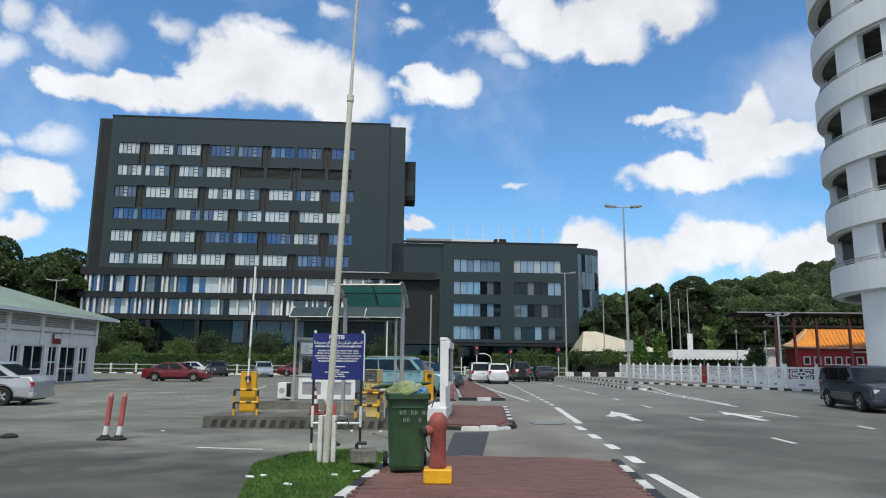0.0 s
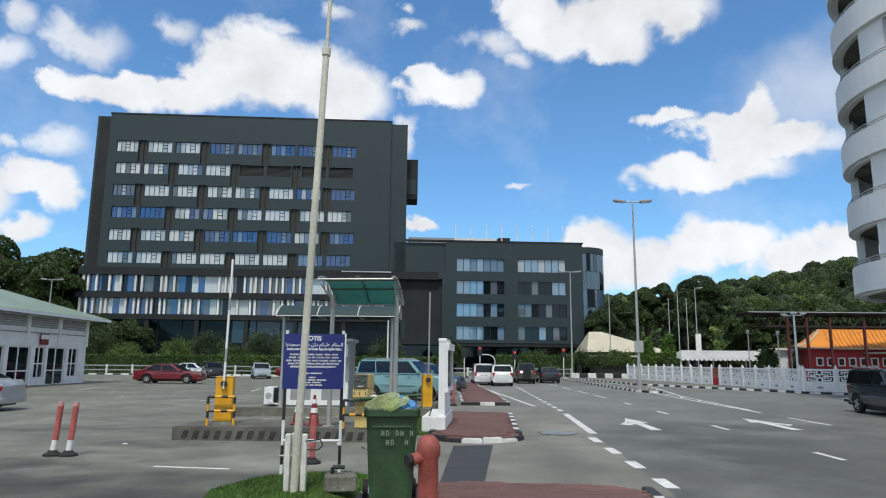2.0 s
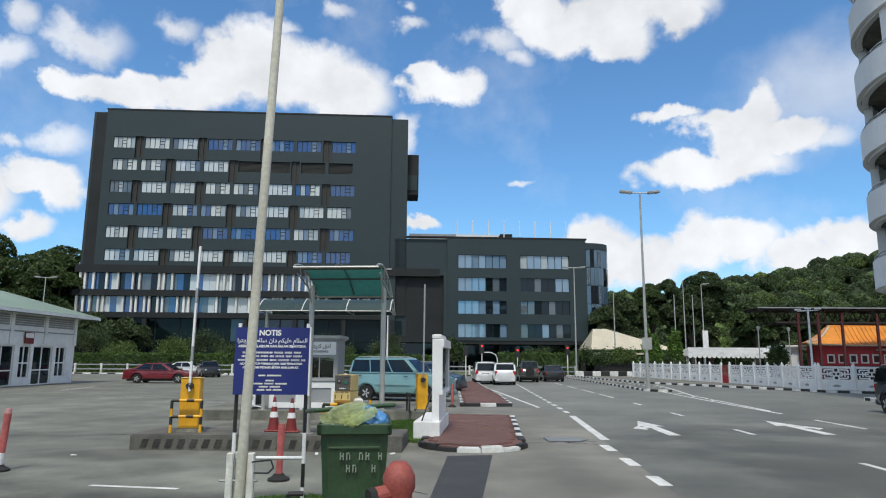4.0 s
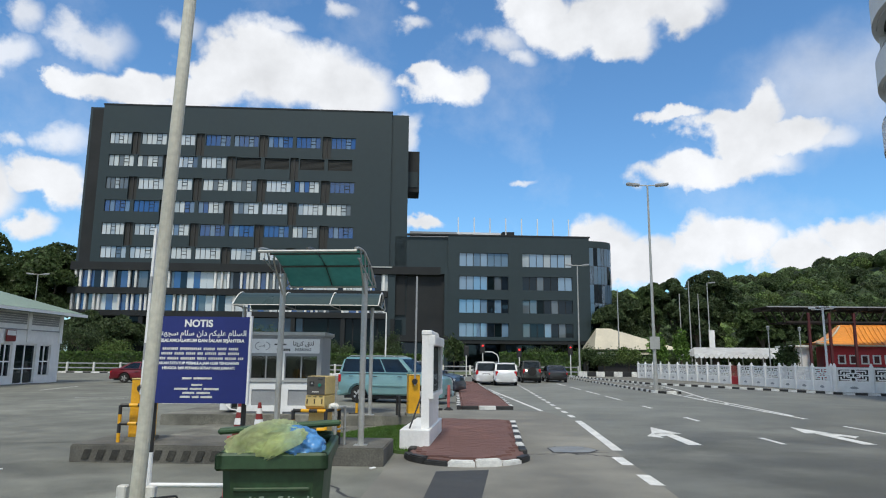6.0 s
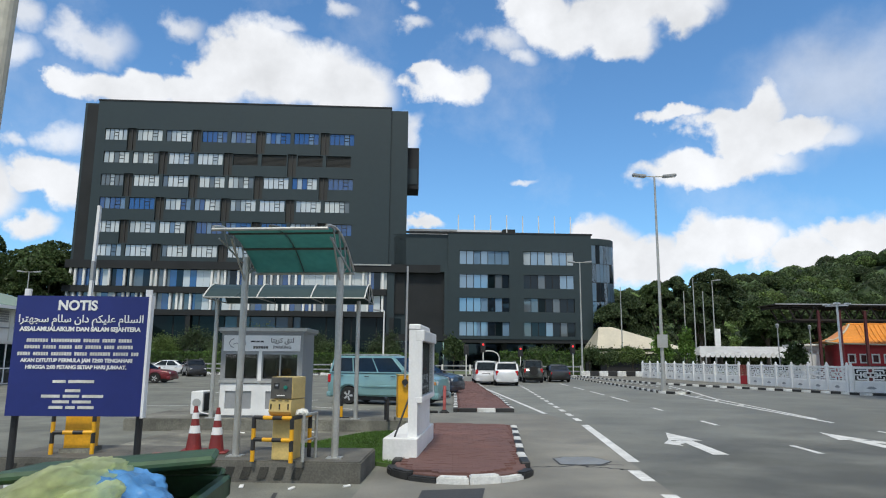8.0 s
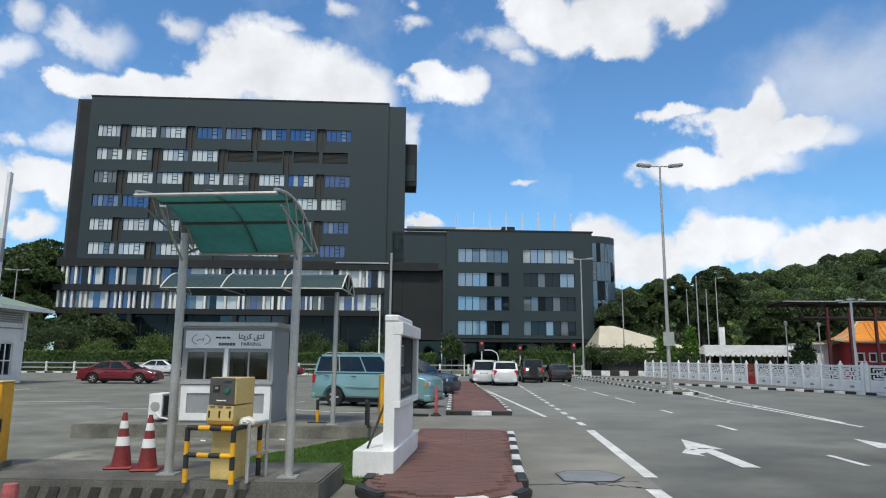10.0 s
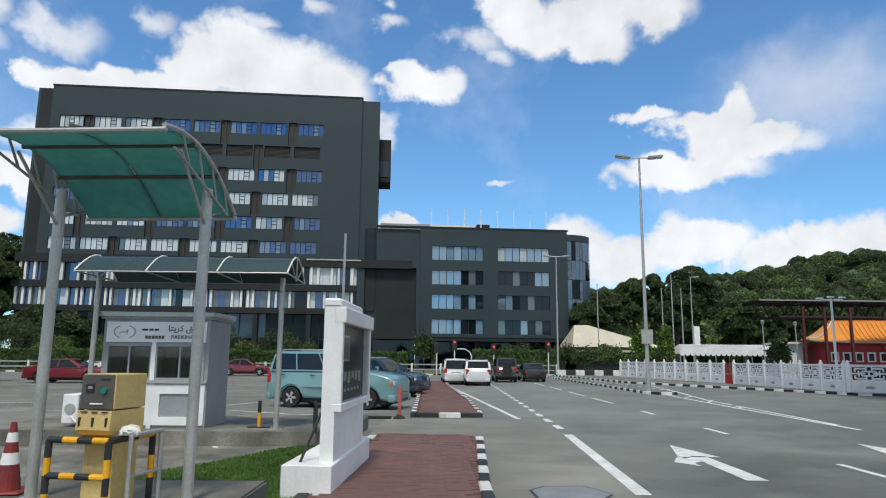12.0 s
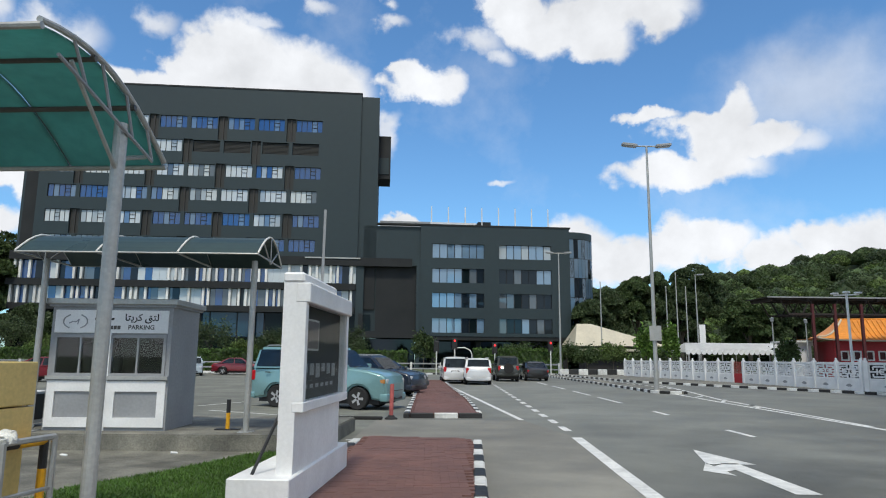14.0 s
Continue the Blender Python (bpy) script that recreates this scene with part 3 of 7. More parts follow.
poly("asphalt_patch", [(2.36 + (x - 2.36) * 1.07, 20.95 + (y - 20.95) * 1.12) for x, y in pt], 0.005, M['patch'], "dark tar rim round a mended patch in the asphalt", "road patch")
poly("asphalt_patch", pt, 0.010, M['mend'], "smooth pale grey mended patch in the asphalt", "road patch")

# ---- kerbed islands ----
KH = 0.13
_bm = bx(-0.29, 0.29, -0.075, 0.075, -0.05, KH, bev=0.018)
KERB_W = mesh_of("kerb_block_white", _bm, M['kerb_w'])
_bm = bx(-0.29, 0.29, -0.075, 0.075, -0.05, KH, bev=0.018)
KERB_B = mesh_of("kerb_block_black", _bm, M['kerb_b'])


def along(pts, step):
    """Places at even steps along a polyline: x, y, heading."""
    out, carry = [], step / 2
    for (x0, y0), (x1, y1) in zip(pts, pts[1:]):
        ln = math.hypot(x1 - x0, y1 - y0)
        d = carry
        while d <= ln:
            out.append((x0 + (x1 - x0) * d / ln, y0 + (y1 - y0) * d / ln, math.atan2(y1 - y0, x1 - x0)))
            d += step
        carry = d - ln
    return out


def kerb_run(parent, pts, first=0, step=0.6, tall=1.0):
    for i, (x, y, a) in enumerate(along(pts, step)):
        shared("kerb_block", (KERB_W, KERB_B)[(i + first) % 2], parent, (x, y, 0), a).scale = (step / 0.6, 1, tall)


def inside(x, y, pts):
    hit = False
    for (x0, y0), (x1, y1) in zip(pts, pts[1:] + pts[:1]):
        if (y0 > y) != (y1 > y) and x < (x1 - x0) * (y - y0) / (y1 - y0) + x0:
            hit = not hit
    return hit


def island_bed(name, pts, label, z=KH - 0.035):
    t = thing(name, 0, 0, 0, 0, label, "pavement", "", "structure")
    part("bed", prism(bmesh.new(), pts, -0.02, z), M['joint'], t)
    return t


PAVER = mesh_of("paver", bx(-0.0985, 0.0985, -0.0485, 0.0485, 0, 0.03), M['paver'])


def pave(parent, pts, z, keep, lim=300):
    """Running bond of pavers; those for which keep(x, y) holds, up to lim, are pieces of their own."""
    xs, ys = [p[0] for p in pts], [p[1] for p in pts]
    verts, faces, made = [], [], 0
    row, yy = 0, min(ys) + 0.06
    while yy < max(ys):
        xx = min(xs) + 0.1 + (row % 2) * 0.1
        while xx < max(xs):
            if inside(xx, yy, pts):
                if made < lim and keep(xx, yy):
                    shared("paver", PAVER, parent, (xx, yy, z + random.uniform(-0.002, 0.002)), random.uniform(-0.015, 0.015))
                    made += 1
                else:
                    zz = z + 0.03 + random.uniform(-0.002, 0.002)
                    i = len(verts)
                    for dz in (zz - 0.03, zz):
                        verts.extend([(xx - .098, yy - .048, dz), (xx + .098, yy - .048, dz), (xx + .098, yy + .048, dz), (xx - .098, yy + .048, dz)])
                    faces.extend([(i + 4, i + 5, i + 6, i + 7), (i, i + 1, i + 5, i + 4), (i + 1, i + 2, i + 6, i + 5), (i + 2, i + 3, i + 7, i + 6), (i + 3, i, i + 4, i + 7)])
            xx += 0.2
        yy += 0.1
        row += 1
    me = bpy.data.meshes.new("pavers")
    me.from_pydata(verts, [], faces)
    me.materials.append(M['paver'])
    ob = new("pavers", me)
    ob.parent = parent
    tagged(ob, kind="stuff")


AH = 0.21
A_PTS = [(-2.15, -12), (-1.88, 5.79), (-1.66, 9.58), (-1.32, 12.32), (-0.88, 12.8), (-0.08, 12.89), (1.77, 12.72), (2.07, 12.32), (1.85, 9.77), (1.63, 5.79), (1.4, -12)]
isA = island_bed("pavement_near", A_PTS, "red-brown block-paved footway with painted kerbs", AH - 0.035)
kerb_run(isA, A_PTS[:4], 0, 0.6, 1.6)
kerb_run(isA, A_PTS[:6:-1], 1, 0.6, 1.6)
B_TIP = [(0.24 + 1.02 * math.cos(a), 19.75 + 1.0 * math.sin(a)) for a in [radians(180 + 12 * k) for k in range(15)]]
B_PTS = [*B_TIP, (1.3, 20.9), (1.6, 25.5), (1.5, 26.2), (-0.36, 26.5), (-0.6, 23)]
isB = island_bed("pavement_island", B_PTS, "red-brown block-paved island with black and white kerbs")
kerb_run(isB, [(-0.45, 26.0), (-0.6, 23.6), B_TIP[0]], 0, 0.6)
kerb_run(isB, [(1.27, 19.9), (1.3, 20.9), (1.6, 25.6)], 1, 0.6)
for k in range(7):      # curved kerb stones round the tip, longer painted lengths
    bm = bmesh.new()
    lo_, hi_ = [], []
    for j in range(5):
        a = radians(180 + 24 * k + 5.75 * j + 0.5)
        for r_, acc in ((0.95, lo_), (1.11, hi_)):
            acc.append((0.24 + r_ * 1.02 * math.cos(a), 19.75 + r_ * math.sin(a)))
    prism(bm, lo_ + hi_[::-1], -0.03, KH * (0.75 + 0.2 * math.sin(k * 2.1)), 0.02)
    part("kerb_block", bm, M['kerb_b'] if k in (0, 1, 2, 6) else M['kerb_w'], isB)
C_PTS = [(0.22, 31.55), (2.1, 31.65), (2.15, 38), (1.93, 47.5), (1.75, 59), (0.2, 59), (0.25, 38)]
isC = island_bed("pavement_far", C_PTS, "long red-brown paved strip with black and white kerbs")
kerb_run(isC, [(0.2, 59), (0.25, 38), (0.22, 31.55)])
kerb_run(isC, [(0.3, 31.5), (2.1, 31.6)], 1, 0.62)
kerb_run(isC, [(2.1, 31.9), (2.15, 38), (1.93, 47.5), (1.75, 59)])
MED = [(11.3, 45.6), (11.7, 44.7), (12.5, 44.9), (12.9, 46.5), (12.9, 56), (12.3, 77), (11.4, 77), (11.45, 56)]
med = thing("median", 0, 0, 0, 0, "concrete median with black and white kerbs", "pavement", "", "structure")
part("bed", prism(bmesh.new(), MED, -0.02, KH - 0.01), M['conc'], med)
kerb_run(med, [(11.4, 77), (11.45, 56), (11.3, 45.6), (11.7, 44.7), (12.5, 44.9), (12.9, 46.5), (12.9, 56), (12.3, 77)])
FK = [(13.2, 81), (15.0, 60), (19.4, 50.6), (21.4, 46.4), (21.6, 45.4), (23.5, 44.0), (60, 44), (60, 81)]
fk = thing("pavement_fence", 0, 0, 0, 0, "concrete footway along the white fence with painted kerb", "pavement", "", "structure")
part("bed", prism(bmesh.new(), FK, -0.02, KH - 0.01), M['conc'], fk)
kerb_run(fk, [(13.2, 81), (15.0, 60), (19.4, 50.6), (21.4, 46.4), (21.6, 45.4), (23.5, 44.0)])
TK = [(19.1, 37.4), (18.8, 36), (17.9, 30.5), (15.5, 18), (12.5, -6), (60, -6), (60, 37.4)]
tk = thing("pavement_tower", 0, 0, 0, 0, "concrete forecourt with black and white kerb beside the white tower", "pavement", "", "structure")
part("bed", prism(bmesh.new(), TK, -0.02, KH - 0.01), M['conc'], tk)
kerb_run(tk, [(24, 37.4), (19.1, 37.4), (18.8, 36), (17.9, 30.5), (15.5, 18)], 1, 0.62)
XK = [(-75, 79.2), (-16, 81.2), (0, 79.5), (13.5, 81.5), (13.5, 83), (-75, 83)]
xk = thing("pavement_cross", 0, 0, 0, 0, "footway with black and white kerb across the junction", "pavement", "", "structure")
part("bed", prism(bmesh.new(), XK, -0.02, KH), M['conc'], xk)
kerb_run(xk, [(-50, 80.0), (-16, 81.2), (0, 79.5), (13.5, 81.5)], 0, 0.9)

# ---- dark office block ----
BLD = thing("office_building", -7.62, 117.76, 0, 4.0, "graphite-clad office tower with ribbon windows, podium and low wing", "building")


def part_box(name, mt, *a, parent=BLD, label=""):
    return part(name, bx(*a), mt, parent, label)


T0, T1 = -54.2, -0.1                       # tower along the front
WIN = [(39.2 - 3.9 * i) for i in range(6)]  # heads of the window rows
WH = 1.95
wins, slots = [], []                        # openings: x0, x1, z0, z1
for i, h in enumerate(WIN):
    if i % 2:
        starts = [(-50.3, 2), (-39.75, 2), (-29.2, 2), (-18.5, 2)]
        gaps = [-40.6, -30.0, -19.45]
    else:
        starts = [(-50.4, 1), (-45.15, 2), (-34.5, 2), (-24.0, 2), (-13.3, 1)]
        gaps = [-46.0, -35.4, -24.8, -14.1]
    for s, n in starts:
        for k in range(n):
            wins.append((i, s + k * 4.72, s + k * 4.72 + (3.6 if (n == 1 and s < -40) else 4.12), h - WH, h))
    for g_ in gaps:
        slots.append((g_ - 0.72, g_ + 0.72, h - 3.75, h + 0.15))
RECESS = 0.35


def wall_with_holes(x0, x1, z0, z1, holes, y0, y1):
    """A wall slab with rectangular openings, built from cells between the openings' edges."""
    xs = sorted({x0, x1, *[round(v, 3) for h in holes for v in h[:2]]})
    zs = sorted({z0, z1, *[round(v, 3) for h in holes for v in h[2:]]})
    bm = bmesh.new()
    solid = np.ones((len(xs) - 1, len(zs) - 1), bool)
    for i in range(len(xs) - 1):
        for j in range(len(zs) - 1):
            cx_, cz = (xs[i] + xs[i + 1]) / 2, (zs[j] + zs[j + 1]) / 2
            solid[i, j] = not any(h[0] < cx_ < h[1] and h[2] < cz < h[3] for h in holes)

    def face(p):
        bm.faces.new([bm.verts.new(q) for q in p])
    for i in range(len(xs) - 1):
        for j in range(len(zs) - 1):
            if not solid[i, j]:
                continue
            a, b, c, d = xs[i], xs[i + 1], zs[j], zs[j + 1]
            face([(a, y0, c), (b, y0, c), (b, y0, d), (a, y0, d)])
            if i == 0 or not solid[i - 1, j]:
                face([(a, y1, c), (a, y0, c), (a, y0, d), (a, y1, d)])
            if i == len(xs) - 2 or not solid[i + 1, j]:
                face([(b, y0, c), (b, y1, c), (b, y1, d), (b, y0, d)])
            if j == 0 or not solid[i, j - 1]:
                face([(a, y1, c), (b, y1, c), (b, y0, c), (a, y0, c)])
            if j == len(zs) - 2 or not solid[i, j + 1]:
                face([(a, y0, d), (b, y0, d), (b, y1, d), (a, y1, d)])
    bmesh.ops.remove_doubles(bm, verts=bm.verts[:], dist=0.001)
    return bm


holes = [w[1:] for w in wins] + slots
part("front_wall", wall_with_holes(T0 + 2.4, T1 - 2.9, 16.9, 44.0, holes, 0.0, RECESS + 0.1), M['clad'], BLD)
part_box("edge_strip", M['clad'], T0, T0 + 2.4, 0.5, 3, 16.9, 43.7)
part_box("edge_strip", M['clad'], T1 - 2.9, T1, 0.4, 3, 16.9, 43.75)
part_box("core", M['clad2'], T0 + 0.4, T1 - 0.1, RECESS + 0.12, 30, 9, 43.5)
part_box("parapet", M['clad2'], T0 + 2.3, T1 - 2.8, -0.06, 1.0, 44.0, 44.25)
part_box("side_box", M['clad2'], T1 - 0.1, 1.9, 4, 9, 31.0, 38.4)
part_box("side_box_soffit", M['clad'], T1, 1.6, 3.9, 8, 31.8, 34.6)
# window: frame bars, five panes and a small opening sash
wr_ = random.Random(11)
# how each window of a row shows: L pale blind, B sky reflection as blue pane colour, M both, G grey, x louvre
LOOK = ("LLLBBBBB", "LLLLxxxx", "GLLLLLMB", "BBMMLLLL", "LMMBBBMB", "LLLLLLBB")
PANE_OF = {'L': ('blind', 'blind', 'blind', 'blind', 'paleblind', 'graypane'), 'B': ('deepskypane', 'deepskypane', 'deepskypane', 'deepskypane', 'paleskypane'),
           'M': ('deepskypane', 'blind', 'paleskypane', 'paleblind'), 'G': ('graypane', 'graypane', 'paleblind')}
seen_in_row = [0] * 6
for i, x0, x1, z0, z1 in wins:
    look_ = LOOK[i][min(7, seen_in_row[i])]
    seen_in_row[i] += 1
    blank = look_ == 'x'
    w = thing("window")
    w.parent = BLD
    w.location = (x0, 0.22, z0)
    W_ = x1 - x0
    if blank:
        bm = bmesh.new()
        for k in range(9):
            box(bm, 0.02, W_ - .02, 0.02, 0.06, k * 0.21 + 0.03, k * 0.21 + 0.16)
        part("louvre", bm, M['slot'], w)
        continue
    bm = bmesh.new()
    n = 5
    for k in range(n + 1):
        box(bm, k * W_ / n - 0.05, k * W_ / n + 0.05, -0.04, 0.06, 0, WH)
    box(bm, 0, W_, -0.035, 0.06, 0, 0.06)
    box(bm, 0, W_, -0.035, 0.06, WH - 0.06, WH)
    part("frame", bm, M['clad2'], w)
    k = 3 if W_ > 4 else 2
    part("sash_bar", bx(k * W_ / n, (k + 1) * W_ / n, -0.06, 0.03, 0.72, 0.8), M['clad2'], w)
    part("sash_bar", bx(k * W_ / n, (k + 1) * W_ / n, -0.06, 0.03, 1.3, 1.38), M['clad2'], w)
    for k in range(n):
        part("pane", bx(k * W_ / n + 0.03, (k + 1) * W_ / n - 0.03, 0.0, 0.02, 0.05, WH - 0.05), M[wr_.choice(PANE_OF[look_])], w)
for x0, x1, z0, z1 in slots:
    part("slot_back", bx(x0 - 0.02, x1 + 0.02, 0.36, 0.46, z0 - 0.02, z1 + 0.02), M['slot'], BLD)
    part("slot_fin", bx((x0 + x1) / 2 - 0.09, (x0 + x1) / 2 + 0.09, 0.2, 0.36, z0, z1), M['bronze'], BLD)
# podium: two bands of glass behind white upright fins
part_box("podium_band", M['clad2'], T0 - 0.3, 5.6, -0.5, 0.6, 15.7, 17.0)
part_box("podium_band", M['clad2'], T0 - 0.4, -3.2, -0.6, 0.6, 11.85, 12.85)
part_box("podium_band", M['clad2'], T0 - 0.4, -3.2, -0.6, 0.6, 8.3, 9.2)
part_box("podium_ledge", M['galv'], -11, -2.5, -0.62, -0.5, 16.75, 16.95)
FIN = mesh_of("fin", bx(-0.17, 0.17, -0.2, 0.25, 0, 2.75), M['fin'])
PANES = [mesh_of("pane", bx(-0.52, 0.52, 0, 0.02, 0, 2.75), M[k]) for k in ('deepskypane', 'graypane', 'blind', 'deepskypane', 'blind', 'graypane', 'glassd')]
rng = random.Random(4)
for zb in (12.95, 9.15):
    x = T0 + 0.2
    k = 0
    while x < -3.6:
        shared("pane", rng.choice(PANES), BLD, (x + 0.5, 0.2, zb))
        if rng.random() < 0.68:
            shared("fin", FIN, BLD, (x + rng.choice((0.05, 0.35)), -0.1, zb), 0)
        x += 1.06
part_box("podium_back", M['clad2'], T0 + 0.1, -2.0, 0.35, 6, 0, 17)
# ground-floor glass wall
for k in range(13):
    a = T0 + 1 + k * 4.05
    part("pane", bx(a, a + 3.85, 0.25, 0.3, 0.3, 4.4), M['podglass'], BLD)
    # upper panes 6 to 8 have the reflected blue sky in their colour
    part("pane", bx(a, a + 3.85, 0.25, 0.3, 4.55, 8.2), M['podskypane' if k in (6, 7, 8) else 'podglass'], BLD)
for k in range(7):
    part("column", bx(T0 + 3 + k * 8.1, T0 + 3.7 + k * 8.1, -0.5, 0.2, 0, 8.3), M['clad2'], BLD)
# portal between tower and wing
part("portal_frame", wall_with_holes(-3.1, 6.9, 0, 17.0, [(-1.9, 6.3, -1, 15.9)], -0.2, 1.2), M['clad'], BLD)
part_box("portal_wall", M['clad'], -1.95, 6.35, 0.75, 1.3, 5.5, 15.95)
for _k in range(4):
    part_box("portal_pane", M['skyglass'], 0.4 + _k, 1.36 + _k, 0.66, 0.74, 6.6, 8.5)
part_box("entrance_canopy", M['clad2'], -3.5, 6.9, -1.6, 2.0, 4.6, 5.6)
part_box("entrance_glass", M['glassd'], -1.9, 6.3, 2.6, 2.7, 0, 4.6)
# low wing
lw = [(a, b, z - 2.27, z) for a, b in ((8.8, 17.1), (19.5, 28.0)) for z in (19.6, 15.65, 11.75, 7.8)]
part("wing_wall", wall_with_holes(6.9, 31.0, 5.0, 22.5, lw, 0.0, 0.5), M['clad'], BLD)
part_box("wing_link", M['clad'], T1 - 2.0, 6.9, 0.4, 3, 16.9, 22.3)
part_box("wing_core", M['clad2'], 0, 30.9, 0.52, 22, 4.9, 22.3)
part_box("wing_roof_edge", M['clad2'], -0.1, 31.2, -0.08, 0.8, 22.5, 22.75)
part_box("roof_room", M['steel'], 0.4, 8.6, 3, 12, 22.5, 23.7)
part_box("roof_room", M['wall_w'], 8.6, 16.4, 4, 12, 22.5, 23.9)
part_box("roof_unit", M['clad2'], 16.4, 18.5, 2, 5, 22.5, 23.7)
for k in range(8):
    part("roof_pole", cy((8.7 + 2.75 * k, 1.5, 22.5), (8.7 + 2.75 * k, 1.5, 26.0), 0.11, 0.08, 8), M['white'], BLD)
for a, b, z0, z1 in lw:
    w = thing("window")
    w.parent = BLD
    w.location = (a, 0.28, z0)
    bm = bmesh.new()
    for k in range(8):
        box(bm, k * (b - a) / 7 - 0.05, k * (b - a) / 7 + 0.05, -0.05, 0.06, 0, 2.27)
    part("frame", bm, M['clad2'], w)
    for k in range(7):
        pw_ = (b - a) / 7
        # pale panes stand for reflected sky, dark ones for broken building reflections
        if z1 > 19:
            kind_ = 'skyglass' if a < 10 or k % 3 else 'paleblind'
        else:
            kind_ = 'skyglass' if a < 10 and k < 4 else rng.choice(('glassd', 'podglass', 'glassd', 'graypane', 'glassd', 'skyglass'))
        pn_ = part("pane", bx(-pw_ / 2 + 0.04, pw_ / 2 - 0.04, 0, 0.02, 0.03, 2.24), M[kind_], w)
        pn_.matrix_basis = pose((k + 0.5) * pw_, 0, 0, rng.uniform(-0.5, 0.5), 0, rng.uniform(-1.2, 1.2))
# rounded glazed corner
bm = bmesh.new()
CRV = [(31.0 + 4.7 * math.sin(a), 3.4 - 3.4 * math.cos(a)) for a in [radians(9 * k) for k in range(11)]]
prism(bm, [(31.0, 0.02), *CRV, (35.7, 20), (31, 20)], 20.9, 22.0)
part("corner_cap", bm, M['clad'], BLD)
bm = prism(bmesh.new(), [(31.0, 0.3), *[(31 + (x - 31) * 0.96, 3.4 + (y - 3.4) * 0.95) for x, y in CRV], (35.4, 20), (31, 20)], 4.8, 20.9)
part("corner_core", bm, M['clad2'], BLD)
for k in range(10):
    (xa, ya), (xb, yb) = CRV[k], CRV[k + 1]
    for j in range(5):
        bm = bmesh.new()
        z0, z1 = 5.1 + j * 3.16, 5.1 + j * 3.16 + 3.08
        n = Vector((xb - xa, yb - ya)).normalized() * 0.03
        bm.faces.new([bm.verts.new(v) for v in ((xa + n.x, ya + n.y, z0), (xb - n.x, yb - n.y, z0), (xb - n.x, yb - n.y, z1), (xa + n.x, ya + n.y, z1))])
        bmesh.ops.solidify(bm, geom=bm.faces[:], thickness=0.03)
        # the pale corner panes carry reflected sky in their colour
        part("pane", bm, M[rng.choice(('skyglass', 'glassb', 'skyglass', 'glassb', 'glassd', 'skyglass'))], BLD)
part("corner_base", prism(bmesh.new(), [(31.0, 0.02), *CRV, (35.7, 20), (31, 20)], 4.3, 4.9), M['clad2'], BLD)
part_box("wing_soffit", M['clad2'], 6.9, 31.0, 0.1, 12, 4.4, 5.0)
for k in range(4):
    part("column", bx(9 + 7 * k, 9.8 + 7 * k, 1.5, 2.3, 0, 4.5), M['clad2'], BLD)
part_box("undercroft_wall", M['glassd'], 6.9, 31, 5, 5.2, 0, 4.5)

# ---- round white car park ----
TX, TY, TR, FH = 26.4, 34.9, 6.7, 3.22
TW = thing("round_car_park", TX, TY, 0, 0, "white round multi-storey car park tower with curved parapets", "building")


def ring(bm, r0, r1, z0, z1, a0=0, a1=360, n=72):
    k = max(3, int(n * (a1 - a0) / 360))
    rows = []
    for i in range(k + 1):
        a = radians(a0 + (a1 - a0) * i / k)
        c, s = math.cos(a), math.sin(a)
        rows.append([bm.verts.new((r * c, r * s, z)) for r, z in ((r0, z0), (r1, z0), (r1, z1), (r0, z1))])
    for p, q in zip(rows, rows[1:]):
        for j in range(4):
            bm.faces.new((p[j], p[(j + 1) % 4], q[(j + 1) % 4], q[j]))
    if a1 - a0 < 359:
        bm.faces.new(rows[0])
        bm.faces.new(rows[-1][::-1])
    bmesh.ops.recalc_face_normals(bm, faces=bm.faces[:])
    return bm


Z0 = 6.1
part("ground_wall", ring(bmesh.new(), TR - 0.9, TR - 0.35, 0, Z0 - 0.9, 180.5, 205, 120), M['wall_w'], TW)
part("ground_wall", ring(bmesh.new(), TR - 0.9, TR - 0.35, 0, Z0 - 0.9, 215, 250, 120), M['wall_w'], TW)
part("core", ring(bmesh.new(), 0.5, 3.4, 0, 44), M['wall_w'], TW)
for k in range(11):
    z = Z0 + k * FH
    part("parapet", ring(bmesh.new(), TR - 0.2, TR, z - 0.85, z + 0.5), M['wall_w'], TW, smooth=False)
    part("lower_fascia", ring(bmesh.new(), TR - 0.5, TR - 0.22, z - 0.95, z - 0.6), M['wall_w'], TW)
    part("slab", ring(bmesh.new(), 3.4, TR - 0.3, z - 0.8, z - 0.5), M['conc'], TW)
    for a0, a1 in ((180, 194), (205, 219), (231, 246), (257, 271), (120, 140)):
        part("pier", ring(bmesh.new(), TR - 0.62, TR - 0.24, z + 0.0, z + FH - 0.7, a0, a1, 160), M['wall_w'], TW)
    pts = [((TR - 0.1) * math.cos(radians(a)), (TR - 0.1) * math.sin(radians(a)), z + 0.75) for a in range(150, 282, 6)]
    part("rail", ring(bmesh.new(), TR - 0.122, TR - 0.078, z + 0.728, z + 0.772, 150, 280, 26), M['galv'], TW)
    part("rail", ring(bmesh.new(), TR - 0.12, TR - 0.08, z + 0.6, z + 0.64, 150, 280, 26), M['galv'], TW)
    for x, y, zz in pts[::2]:
        part("rail_post", cy((x, y, z + 0.2), (x, y, zz), 0.022, seg=6), M['galv'], TW)

# ---- white hall with hipped roof ----
HALL = thing("white_hall", -27.2, 53.6, 0, -90, "white single-storey hall with hipped sage-green metal roof", "building")
HL, HD, HH = 26.0, 15.0, 4.5      # local x runs towards the viewer, local y away from the lot
